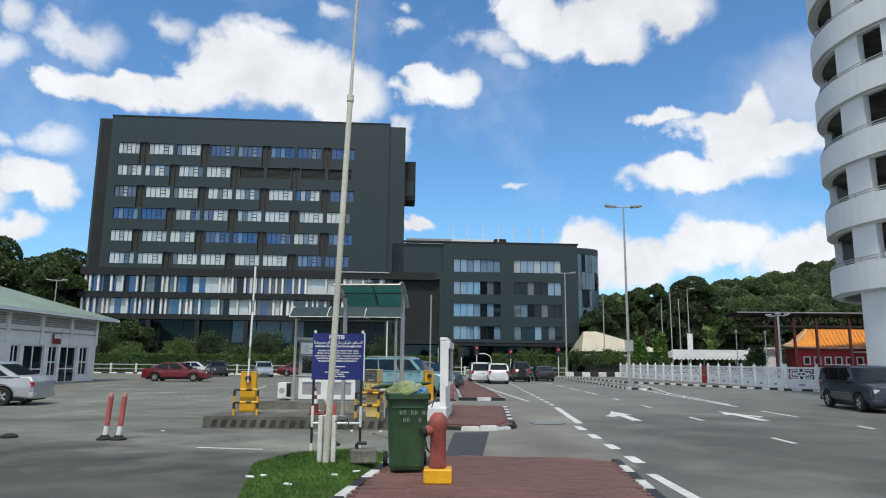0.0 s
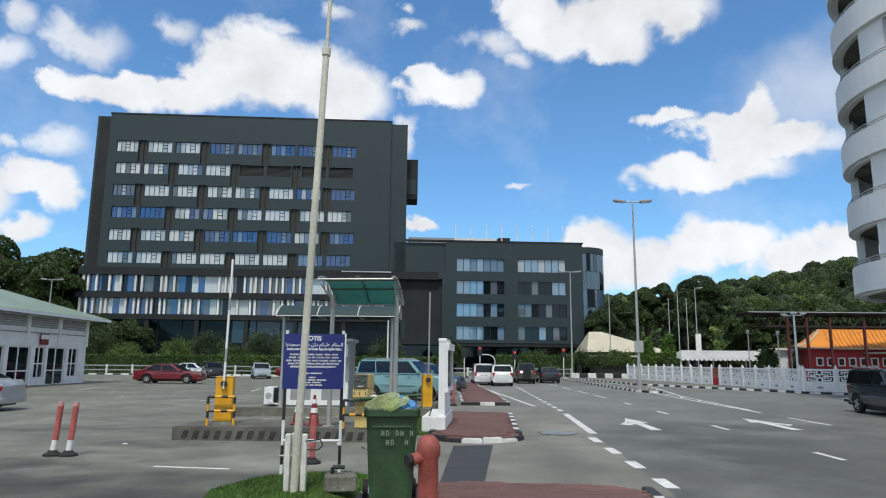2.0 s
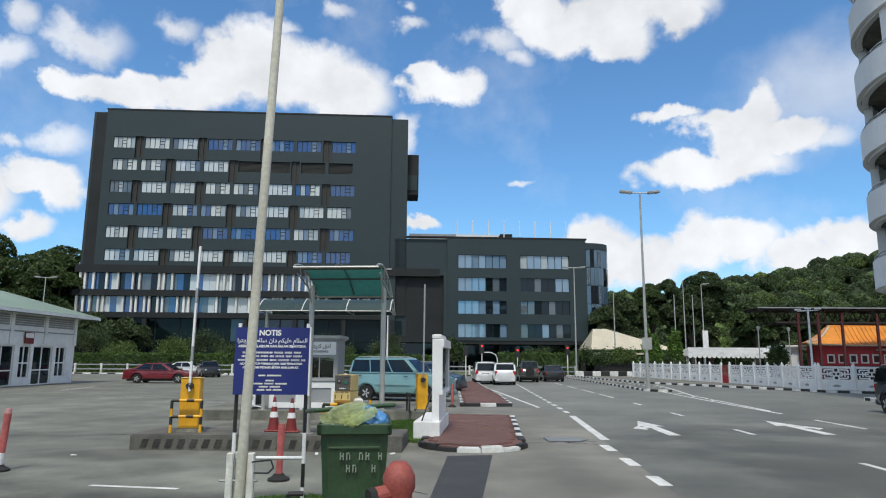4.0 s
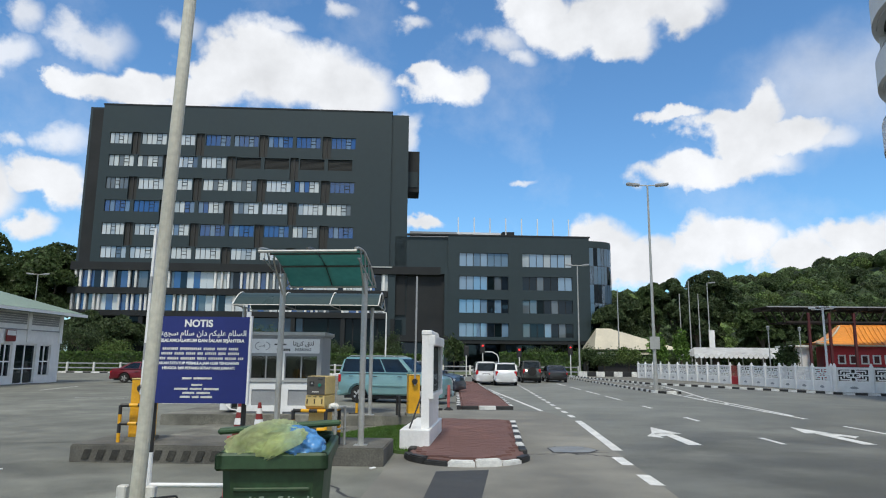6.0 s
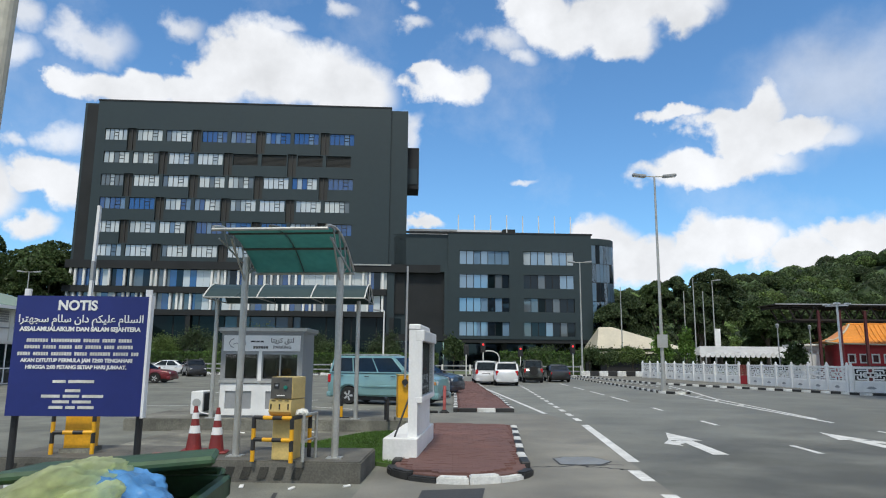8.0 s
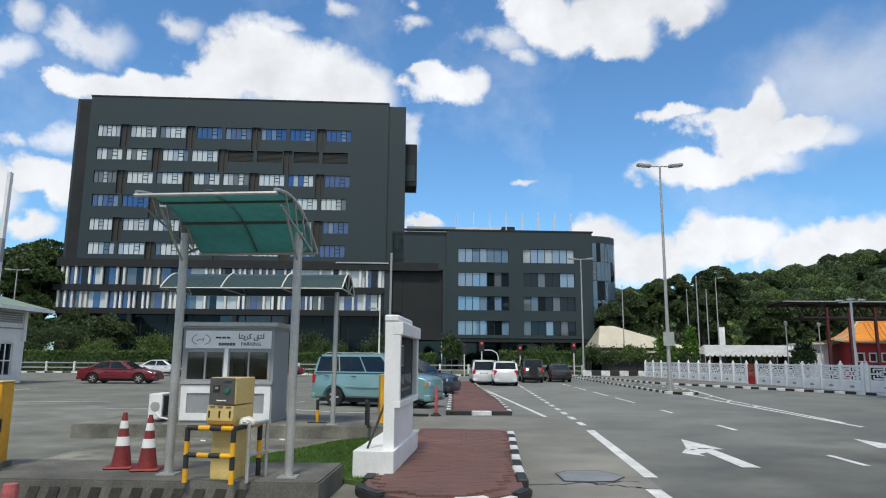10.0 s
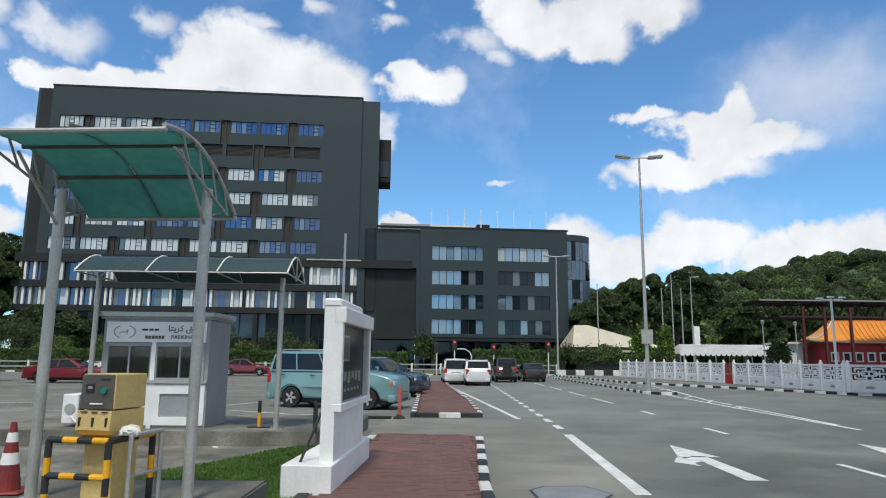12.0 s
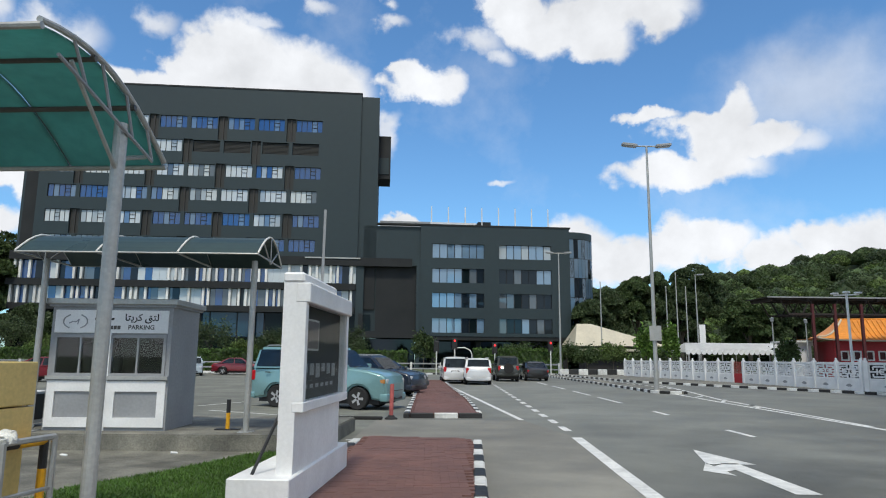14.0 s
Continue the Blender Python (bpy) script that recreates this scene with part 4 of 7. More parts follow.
hh = [(1.0, 2.2, 0.5, 2.5), (2.6, 4.7, 0.05, 2.5), (5.0, 6.1, 0.5, 2.5), (6.6, 8.8, 0.05, 2.5), (9.2, 10.1, 0.5, 2.5), (13.0, 16.0, 0.6, 2.5)]
hw = wall_with_holes(0, HL, 0, HH, hh, 0.0, 0.25)
for v in hw.verts:
    v.co.y = -v.co.y
bmesh.ops.recalc_face_normals(hw, faces=hw.faces[:])
part("front_wall", hw, M['white'], HALL)
part("end_wall", bx(0, 0.25, -HD, -0.25, 0, HH), M['white'], HALL)
part("back_wall", bx(0.25, HL, -HD, -HD + 0.25, 0, HH), M['white'], HALL)
for a, b, z0, z1 in hh:
    d = thing("window" if z0 > 0.1 else "door")
    d.parent = HALL
    d.location = (a, -0.16, z0)
    part("pane", bx(0.04, b - a - 0.04, -0.02, 0.02, 0.04, z1 - z0 - 0.04), M['glassd'], d)
    bm = bmesh.new()
    for q in (0, (b - a) / 2, b - a):
        box(bm, q - 0.045, q + 0.045, -0.05, 0.06, 0, z1 - z0)
    box(bm, 0, b - a, -0.045, 0.055, 0.85, 0.93)
    box(bm, 0, b - a, -0.045, 0.055, z1 - z0 - 0.09, z1 - z0)
    part("frame", bm, M['white'], d)
for k in range(8):
    part("pilaster", bx(k * 3.5 - 0.12 + 0.1, k * 3.5 + 0.3, -0.02, 0.09, 2.6, HH), M['white'], HALL)
for k in range(7):
    for j in range(5):
        part("louvre", bx(k * 3.5 + 0.42, k * 3.5 + 3.4, 0.0, 0.05, 3.72 + j * 0.14, 3.83 + j * 0.14), M['steel'], HALL)
part("ledge", bx(0, HL, 0.0, 0.07, 3.35, 3.42), M['steel'], HALL)
part("sign", bx(5.0, 5.9, 0.1, 0.14, 2.62, 3.32), M['red'], HALL, "small red and white notice on the wall")
part("sign_band", bx(5.05, 5.85, 0.141, 0.15, 2.98, 3.28), M['white'], HALL)
bm = bmesh.new()
o = 1.1
e = [(-o, o, HH), (HL + o, o, HH), (HL + o, -HD - o, HH), (-o, -HD - o, HH)]
lo = [bm.verts.new((x, y, z)) for x, y, z in e]
l2 = [bm.verts.new((x, y, z + 0.16)) for x, y, z in e]
r = [bm.verts.new((7.5, -HD / 2, 7.6)), bm.verts.new((HL - 7.5, -HD / 2, 7.6))]
bm.faces.new(lo)
for i in range(4):
    bm.faces.new((lo[i], lo[(i + 1) % 4], l2[(i + 1) % 4], l2[i]))
bm.faces.new((l2[0], l2[1], r[1], r[0]))
bm.faces.new((l2[1], l2[2], r[1]))
bm.faces.new((l2[2], l2[3], r[0], r[1]))
bm.faces.new((l2[3], l2[0], r[0]))
bmesh.ops.recalc_face_normals(bm, faces=bm.faces[:])
part("roof", bm, M['rooft'], HALL)
part("fascia", bx(-o - .02, HL + o, o, o + 0.04, HH - 0.05, HH + 0.14), M['white'], HALL)

# ---- trees, hedge and wooded hill ----


def crown_points(rs, n, rx, rz, clumps):
    """Leaf places: clumps on a rough shell, uneven with gaps."""
    c = rs.normal(size=(clumps, 3))
    c /= np.linalg.norm(c, axis=1)[:, None]
    c *= (0.55 + 0.45 * rs.random((clumps, 1)))
    c[:, 2] = np.abs(c[:, 2]) * 1.15 - 0.3
    k = rs.integers(0, clumps, n)
    p = c[k] + rs.normal(size=(n, 3)) * (0.11 + 0.10 * rs.random((n, 1)))
    return p * np.array([rx, rx, rz])


def dome_points(rs, n, rx, rz):
    """Leaf places on a lumpy dome, as a far crown shows from outside."""
    d = rs.normal(size=(n, 3))
    d /= np.linalg.norm(d, axis=1)[:, None]
    d[:, 2] = np.abs(d[:, 2]) * 1.0 - 0.25
    lump = rs.normal(size=(9, 3))
    lump /= np.linalg.norm(lump, axis=1)[:, None]
    near = (d @ lump.T).max(axis=1)
    rad = 0.84 + 0.18 * np.clip((near - 0.55) / 0.45, 0, 1)
    return d * (rad * rs.uniform(0.9, 1.05, n))[:, None] * np.array([rx, rx, rz])


def tree(x, y, h, r, leafmat, seed, n=2600, size=0.32, label="broad green leafy tree", group=""):
    rs = np.random.default_rng(seed)
    t = thing("tree", x, y, 0, 0, label, "tree", group)
    bm = bmesh.new()
    hz = h * 0.42
    cyl(bm, (0, 0, 0), (0.1 * r * 0.3, 0, hz), 0.035 * h * 0.5, 0.02 * h * 0.5, 10)
    for k in range(6):
        a = k * 1.05 + rs.random()
        cyl(bm, (0.02, 0, hz * (0.75 + 0.05 * k)), (math.cos(a) * r * 0.55, math.sin(a) * r * 0.55, hz + h * (0.15 + 0.05 * k)), 0.011 * h * 0.5, 0.004 * h * 0.5, 7)
    part("trunk", bm, M['bark'], t)
    p = crown_points(rs, n, r, h * 0.42, 34)
    p[:, 2] += h * 0.6
    me = quads_mesh("crown", p, rs.uniform(0.6, 1.3, n) * size, rs, leafmat)
    ob = new("crown", me)
    ob.parent = t
    return t


for i, (x, y, h, r) in enumerate(((-41, 88, 4.2, 2.2), (-27, 88.5, 3.8, 2.0), (-14, 88, 4.4, 2.2), (-35, 90, 4.8, 2.4), (10.6, 88, 3.9, 1.8), (16, 88, 3.8, 1.6), (-20, 90, 4.0, 2.1), (-46, 90, 6.4, 2.8), (-31, 90.5, 6.0, 2.6), (-24, 91, 6.5, 2.7), (-17, 91, 5.8, 2.4), (-8, 90, 5.6, 2.2), (-50, 89, 6.2, 2.6))):
    tree(x, y, h * 0.9, r, M['leaf2' if i > 6 else 'leaf3' if i % 3 == 0 else 'leaf'], 40 + i, 4200, 0.11, "small green tree behind the hedge", "trees by the hedge")
for i, (x, y, h, r) in enumerate(((0.2, 85, 4.2, 1.3), (21.5, 78, 4.7, 0.95), (23.9, 78, 5.2, 0.7), (31.9, 72, 3.6, 1.1))):
    tree(x, y, h, r, M['bamboo' if 0 < i < 3 else 'leaf'], 60 + i, 1500, 0.17, "slender bright green young tree", "young trees")


def dome_tree(x, y, h, r, leafmat, seed, n, size, label, group=""):
    """A broad tree with a dense crown of several lobes."""
    rs = np.random.default_rng(seed)
    t = thing("tree", x, y, 0, 0, label, "tree", group)
    bm = bmesh.new()
    cyl(bm, (0, 0, 0), (0.15, 0, h * 0.6), 0.03 * h, 0.015 * h, 10)
    for k in range(5):
        a = k * 1.26 + rs.random()
        cyl(bm, (0.05, 0, h * 0.34), (math.cos(a) * r * 0.5, math.sin(a) * r * 0.5, h * (0.55 + 0.04 * k)), 0.011 * h, 0.004 * h, 7)
    part("trunk", bm, M['bark'], t)
    ps = []
    lobes = 11
    for k in range(lobes):
        a = k * 2.4
        q = (0.0, 0.5, 0.62)[min(2, k)] if k < 3 else 0.62
        lr = r * rs.uniform(0.42, 0.6)
        cz = h - lr * 1.0 - (0 if k == 0 else (k / lobes) * h * 0.42)
        p = dome_points(rs, n // lobes, lr, lr * 1.05)
        ps.append(p + np.array([math.cos(a) * r * q, math.sin(a) * r * q, cz]))
    p = np.concatenate(ps)
    ob = new("crown", quads_mesh("crown", p, rs.uniform(0.6, 1.3, len(p)) * size, rs, leafmat, 0.5))
    ob.parent = t


for i, (x, y, h, r) in enumerate(((-79, 118, 24, 9), (-70, 124, 23, 8), (-66, 116, 20, 6), (-88, 122, 22, 9), (-98, 116, 25, 10), (-62, 128, 17, 5), (-74, 108, 15, 6), (-84, 106, 16, 7), (-110, 112, 24, 10))):
    dome_tree(x, y, h, r, M['leaf'], 10 + i, 14000, 0.34, "tall dark-leaved tree behind the white hall", "trees behind the hall")
dome_tree(45.8, 125, 18.5, 4.3, M['leaf2'], 91, 14000, 0.26, "large round dark-leaved tree above the wood")
for i, (x, y, h, r) in enumerate(((-51, 110, 8.5, 3.6), (-57, 112, 9.5, 4.0), (-63, 110, 9.0, 4.0), (-69, 112, 10.0, 4.0), (-76, 110, 9.5, 4.2))):
    dome_tree(x, y, h, r, M['leaf2'], 400 + i, 5000, 0.3, "low spreading dark-leaved tree behind the hall", "low trees behind the hall")
rs = np.random.default_rng(5)
for i, (x, h, r) in enumerate(((30.0, 13.5, 3.6), (34.8, 15.6, 3.0), (37.5, 16.0, 2.6), (40.5, 13.5, 3.6), (50.5, 12.5, 3.6), (55.0, 12.0, 3.8), (59.5, 12.6, 3.8), (64.5, 11.5, 3.8), (69.5, 12.0, 4.0), (43.5, 10.0, 3.4), (52.5, 9.5, 3.4), (26.5, 11.5, 3.2))):
    dome_tree(x, 117 + 7 * rs.random(), h, r, M['leaf' if i % 3 == 1 else 'leaf2'], 300 + i, 9000, 0.26, "tall dark-leaved tree at the foot of the hill", "trees below the hill")


def hedge(x0, x1, y, h, seed):
    rs = np.random.default_rng(seed)
    t = thing("hedge", 0, 0, 0, 0, "long clipped green hedge behind the railing", "hedge")
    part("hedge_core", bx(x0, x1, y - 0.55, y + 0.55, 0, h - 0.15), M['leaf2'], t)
    n = int((x1 - x0) * 260)
    p = np.stack([rs.uniform(x0, x1, n), y + rs.uniform(-0.7, 0.7, n), rs.uniform(0.1, h, n)], 1)
    face = rs.random(n)
    p[face < 0.6, 1] = y - 0.62 + rs.normal(size=(face < 0.6).sum()) * 0.06
    p[face > 0.7, 2] = h - 0.1 + rs.normal(size=(face > 0.7).sum()) * 0.1
    ob = new("foliage", quads_mesh("foliage", p, rs.uniform(0.09, 0.19, n), rs, M['hedge']))
    ob.parent = t


hedge(-62, -1.5, 86, 2.3, 3)
hedge(5.5, 15, 86, 2.6, 4)


def hill_h(x, y):
    ridge = 17.5 + 0.150 * max(0, x - 40) + 1.6 * math.sin(x * 0.055) + 1.0 * math.sin(x * 0.13 + 1)
    if x < 40:
        ridge = 17.5 - 0.25 * (40 - x)
    f = min(1, max(0, (y - 125) / 130))
    return max(0, ridge) * (f * f * (3 - 2 * f))


bm = bmesh.new()
gx, gy = list(range(0, 421, 15)), list(range(120, 421, 12))
grid = [[bm.verts.new((x, y, hill_h(x, y) - 0.1)) for y in gy] for x in gx]
for i in range(len(gx) - 1):
    for j in range(len(gy) - 1):
        bm.faces.new((grid[i][j], grid[i + 1][j], grid[i + 1][j + 1], grid[i][j + 1]))
tagged(finish("hill", bm, M['leaf'], smooth=True), "long wooded hill behind the town", "hill", "", "structure")
rs = np.random.default_rng(77)
ICO = bmesh.new()
bmesh.ops.create_icosphere(ICO, subdivisions=1, radius=0.8)
IV = np.array([v.co[:] for v in ICO.verts])
IF = np.array([[v.index for v in f.verts] for f in ICO.faces])
ICO.free()
for nm, lm, cnt in (("forest", M['leaf'], 520), ("forest", M['leaf2'], 420), ("forest", M['leaf3'], 130)):
    cs, ss, vs_, fs_ = [], [], [], []
    for k in range(cnt):
        x, y = rs.uniform(18, 225), 118 + 150 * rs.random() ** 0.9
        r = rs.uniform(2.6, 5.0)
        fl = rs.uniform(0.75, 1.1)
        o_ = np.array([x, y, hill_h(x, y) + r * 0.35 + rs.uniform(0.0, 2.0)])
        cs.append(dome_points(rs, 860, r, r * fl) + o_)
        ss.append(rs.uniform(0.2, 0.44, 860))
        vs_.append(IV * np.array([r, r, r * fl]) + o_)
        fs_.append(IF + len(IV) * k)
    # added solids inside the crowns keep the gaps between leaves from going black
    me = bpy.data.meshes.new("forest_core")
    me.from_pydata(np.concatenate(vs_).tolist(), [], np.concatenate(fs_).tolist())
    me.materials.append(lm)
    tagged(new("forest_core", me), "solid leaf-coloured cores added inside the forest crowns on the hill", "forest", "", "stuff")
    ob = new(nm, quads_mesh(nm, np.concatenate(cs), np.concatenate(ss), rs, lm, 0.55))
    tagged(ob, "dense forest of green tree crowns on the hill", "forest", "", "stuff")

# ---- writing ----
FORMS = {"ا": (0xFE8D, 0xFE8E, 0, 0), "ت": (0xFE95, 0xFE96, 0xFE97, 0xFE98), "ج": (0xFE9D, 0xFE9E, 0xFE9F, 0xFEA0), "د": (0xFEA9, 0xFEAA, 0, 0),
         "ر": (0xFEAD, 0xFEAE, 0, 0), "س": (0xFEB1, 0xFEB2, 0xFEB3, 0xFEB4), "ع": (0xFEC9, 0xFECA, 0xFECB, 0xFECC), "ق": (0xFED5, 0xFED6, 0xFED7, 0xFED8),
         "ك": (0xFED9, 0xFEDA, 0xFEDB, 0xFEDC), "ل": (0xFEDD, 0xFEDE, 0xFEDF, 0xFEE0), "م": (0xFEE1, 0xFEE2, 0xFEE3, 0xFEE4), "ن": (0xFEE5, 0xFEE6, 0xFEE7, 0xFEE8),
         "ه": (0xFEE9, 0xFEEA, 0xFEEB, 0xFEEC), "ي": (0xFEF1, 0xFEF2, 0xFEF3, 0xFEF4)}


def joined(s):
    """Joined letter forms in the order in which they stand from left to right."""
    out = []
    for w in s.split():
        for i, c in enumerate(w):
            before = i > 0 and FORMS[w[i - 1]][2]
            after = i < len(w) - 1 and FORMS[c][2]
            iso, fin, ini, med_ = FORMS[c]
            out.append(chr(med_ if before and after else ini if after else fin if before else iso))
        out.append(" ")
    return "".join(out[:-1])[::-1]


def text(name, s, size, loc, material, parent, rot=(90, 0, 0), bold=0.0):
    cu = bpy.data.curves.new(name, 'FONT')
    cu.body, cu.size, cu.align_x, cu.align_y, cu.extrude, cu.offset = s, size, 'CENTER', 'CENTER', 0.001, bold
    cu.materials.append(material)
    ob = new(name, cu)
    ob.parent = parent
    ob.location, ob.rotation_euler = loc, [radians(a) for a in rot]
    return ob


# ---- booth islands, grass ----
PZ = 0.29
BZ = 0.28
pl = thing("kerb_platform", 0, 0, 0, 0, "worn raised concrete platform under the ticket machine", "platform", "", "structure")
part("slab", prism(bmesh.new(), [(-6.4, 18.75), (-1.15, 18.6), (-1.12, 20.1), (-6.4, 20.2)], -0.02, PZ, 0.02), M['conc2'], pl)
for k in range(18):
    x = -6.2 + k * 0.24
    bm = bmesh.new()
    y_ = 18.75 - 0.15 * (x + 6.4) / 5.25 - 0.014
    bm.faces.new([bm.verts.new(v) for v in ((x, y_, 0.05), (x + 0.12, y_, 0.05), (x + 0.17, y_, PZ - 0.08), (x + 0.05, y_, PZ - 0.08))])
    bmesh.ops.recalc_face_normals(bm, faces=bm.faces[:])
    bmesh.ops.solidify(bm, geom=bm.faces[:], thickness=0.004)
    bmesh.ops.recalc_face_normals(bm, faces=bm.faces[:])
    part("hazard_bar", bm, M['hazard'], pl)
p2 = thing("booth_platform", 0, 0, 0, 0, "raised concrete slab that carries the parking booth", "platform", "", "structure")
part("slab", prism(bmesh.new(), [(-7.6, 25.0), (-0.95, 24.95), (-0.75, 28.4), (-7.6, 28.6)], -0.02, BZ, 0.02), M['conc'], p2)
poly("concrete_apron", [(-6.2, 20.2), (-1.15, 20.1), (-0.95, 24.95), (-6.4, 25.0)], 0.03, M['conc'], "stained pale concrete apron between the platforms", "pavement")


def rise(x, y, pts):
    """0 at the rim of a bed and 1 from half a metre inwards."""
    d = 9.0
    for (x0, y0), (x1, y1) in zip(pts, pts[1:] + pts[:1]):
        ex, ey = x1 - x0, y1 - y0
        k = min(1, max(0, ((x - x0) * ex + (y - y0) * ey) / (ex * ex + ey * ey)))
        d = min(d, math.hypot(x - x0 - k * ex, y - y0 - k * ey))
    k = min(1, d / 0.6)
    return k * k * (3 - 2 * k)


def lawn(name, pts, z, n, seed, label, crown=0.0):
    rs = np.random.default_rng(seed)
    t = thing(name, 0, 0, 0, 0, label, "grass", "", "stuff")
    part("turf", prism(bmesh.new(), pts, -0.01, z), M['grass'], t)
    xs, ys = [p[0] for p in pts], [p[1] for p in pts]
    if crown:
        bm, st, grid_ = bmesh.new(), 0.12, {}
        nx, ny = int((max(xs) - min(xs)) / st) + 1, int((max(ys) - min(ys)) / st) + 1
        for u in range(nx + 1):
            for v in range(ny + 1):
                gx_, gy_ = min(xs) + u * st, min(ys) + v * st
                if inside(gx_, gy_, pts):
                    grid_[u, v] = bm.verts.new((gx_, gy_, z + 0.002 + crown * rise(gx_, gy_, pts)))
        for (u, v), vt in list(grid_.items()):
            four = [grid_.get(k) for k in ((u, v), (u + 1, v), (u + 1, v + 1), (u, v + 1))]
            if all(four):
                bm.faces.new(four)
        part("mound", bm, M['grass'], t, smooth=True)
    q = np.stack([rs.uniform(min(xs), max(xs), n), rs.uniform(min(ys), max(ys), n)], 1)
    q = np.array([a for a in q if inside(a[0], a[1], pts)])
    m = len(q)
    h = rs.uniform(0.015, 0.05, m)
    a = rs.uniform(0, 6.28, m)
    w = 0.006
    dx, dy = np.cos(a) * w, np.sin(a) * w
    lx, ly = rs.normal(size=m) * 0.025, rs.normal(size=m) * 0.025
    if crown:
        zz = z + crown * np.array([rise(u, v, pts) for u, v in q])
    else:
        zz = np.full(m, z)
    v = np.stack([np.stack([q[:, 0] - dx, q[:, 1] - dy, zz], 1), np.stack([q[:, 0] + dx, q[:, 1] + dy, zz], 1), np.stack([q[:, 0] + lx, q[:, 1] + ly, zz + h], 1)], 1).reshape(-1, 3)
    me = bpy.data.meshes.new("blades")
    me.from_pydata(v.tolist(), [], np.arange(3 * m).reshape(-1, 3).tolist())
    me.materials.append(M['blade'])
    ob = new("blades", me)
    ob.parent = t
    tagged(ob, kind="stuff")


lawn("lawn", [(-3.9, 2), (-2.12, 2), (-1.8, 9.6), (-1.45, 12.36), (-1.26, 13.59), (-1.55, 14.26), (-2.4, 14.07), (-3.16, 13.69), (-3.54, 13.02), (-3.21, 11.5), (-2.88, 9.98), (-3.26, 5.8)], 0.03, 90000, 5, "short green grass verge beside the footway", 0.14)
lawn("lawn", [(-3.3, 20.4), (-1.1, 20.2), (-0.86, 20.0), (-0.7, 23), (-0.6, 24.9), (-1.4, 24.9), (-1.9, 24.5), (-2.6, 22.8), (-3.2, 21.8)], 0.06, 34000, 6, "green grass patch behind the ticket machine")

# ---- bin, hydrant ----


def wheelie_bin(x, y, z, rz):
    t = thing("wheelie_bin", x, y, z, rz, "overfull dark green wheeled refuse bin on the footway", "bin")
    bm = bmesh.new()
    sec = [(0.04, 0.25, 0.31, 0.0), (0.09, 0.255, 0.33, 0.0), (0.5, 0.285, 0.37, 0.01), (0.96, 0.315, 0.41, 0.02)]
    rings = []
    for zz, hx, hy, oy in sec:
        hx, c = hx * 0.86, 0.05
        pts = [(-hx + c, -hy), (hx - c, -hy), (hx, -hy + c), (hx, hy - c), (hx - c, hy), (-hx + c, hy), (-hx, hy - c), (-hx, -hy + c)]
        rings.append([bm.verts.new((a, b + oy, zz)) for a, b in pts])
    for a, b in zip(rings, rings[1:]):
        for i in range(8):
            bm.faces.new((a[i], a[(i + 1) % 8], b[(i + 1) % 8], b[i]))
    bm.faces.new(rings[0][::-1])
    part("body", bm, M['bin'], t)
    bm = bmesh.new()
    box(bm, -0.295, 0.295, -0.43, -0.37, 0.94, 1.03, 0.012)
    box(bm, -0.295, 0.295, 0.41, 0.47, 0.94, 1.03, 0.012)
    box(bm, -0.295, -0.245, -0.43, 0.47, 0.94, 1.03, 0.012)
    box(bm, 0.245, 0.295, -0.43, 0.47, 0.94, 1.03, 0.012)
    part("rim", bm, M['bin'], t)
    bm = bx(-0.36, 0.34, -0.52, 0.2, 0.0, 0.035, bev=0.012)
    ob = part("lid", bm, M['bin'], t)
    ob.matrix_basis = pose(-0.1, 0.42, 1.07, -5, -3, 12)
    part("rubbish", lathe(bmesh.new(), [(0.24, 0.8), (0.25, 0.96), (0.1, 1.02)], 12), M['dark'], t)
    for sx in (-0.27, 0.27):
        part("wheel", cy((sx - 0.03, 0.36, 0.1), (sx + 0.03, 0.36, 0.1), 0.1, seg=16), M['rubber'], t)
    part("handle", tube([(-0.24, 0.46, 1.0), (-0.24, 0.54, 1.03), (0.24, 0.54, 1.03), (0.24, 0.46, 1.0)], 0.016), M['bin'], t)
    # worn stencilled letters, partly flaked off
    for k, (zz, x0, marks) in enumerate(((0.75, -0.11, "1101101"), (0.655, -0.06, "11001"))):
        for j, on in enumerate(marks):
            if on == "1":
                xa, yf = x0 + j * 0.05, -0.408 + (0.75 - zz) * 0.1
                bm = bmesh.new()
                box(bm, xa, xa + 0.009, yf, yf + 0.02, zz, zz + 0.055)
                box(bm, xa + 0.022, xa + 0.031, yf, yf + 0.02, zz, zz + 0.05 - 0.01 * (j % 2))
                box(bm, xa + 0.007, xa + 0.024, yf + 0.001, yf + 0.02, zz + (0.046 if j % 2 else 0.024), zz + (0.055 if j % 2 else 0.033))
                part("letter_bar", bm, M['rooft'], t)
    part("front_rib", bx(-0.2, 0.2, -0.398, -0.37, 0.83, 0.85, 0.005), M['bin'], t)
    return t


wheelie_bin(-1.04, 11.4, AH - 0.005, 6)


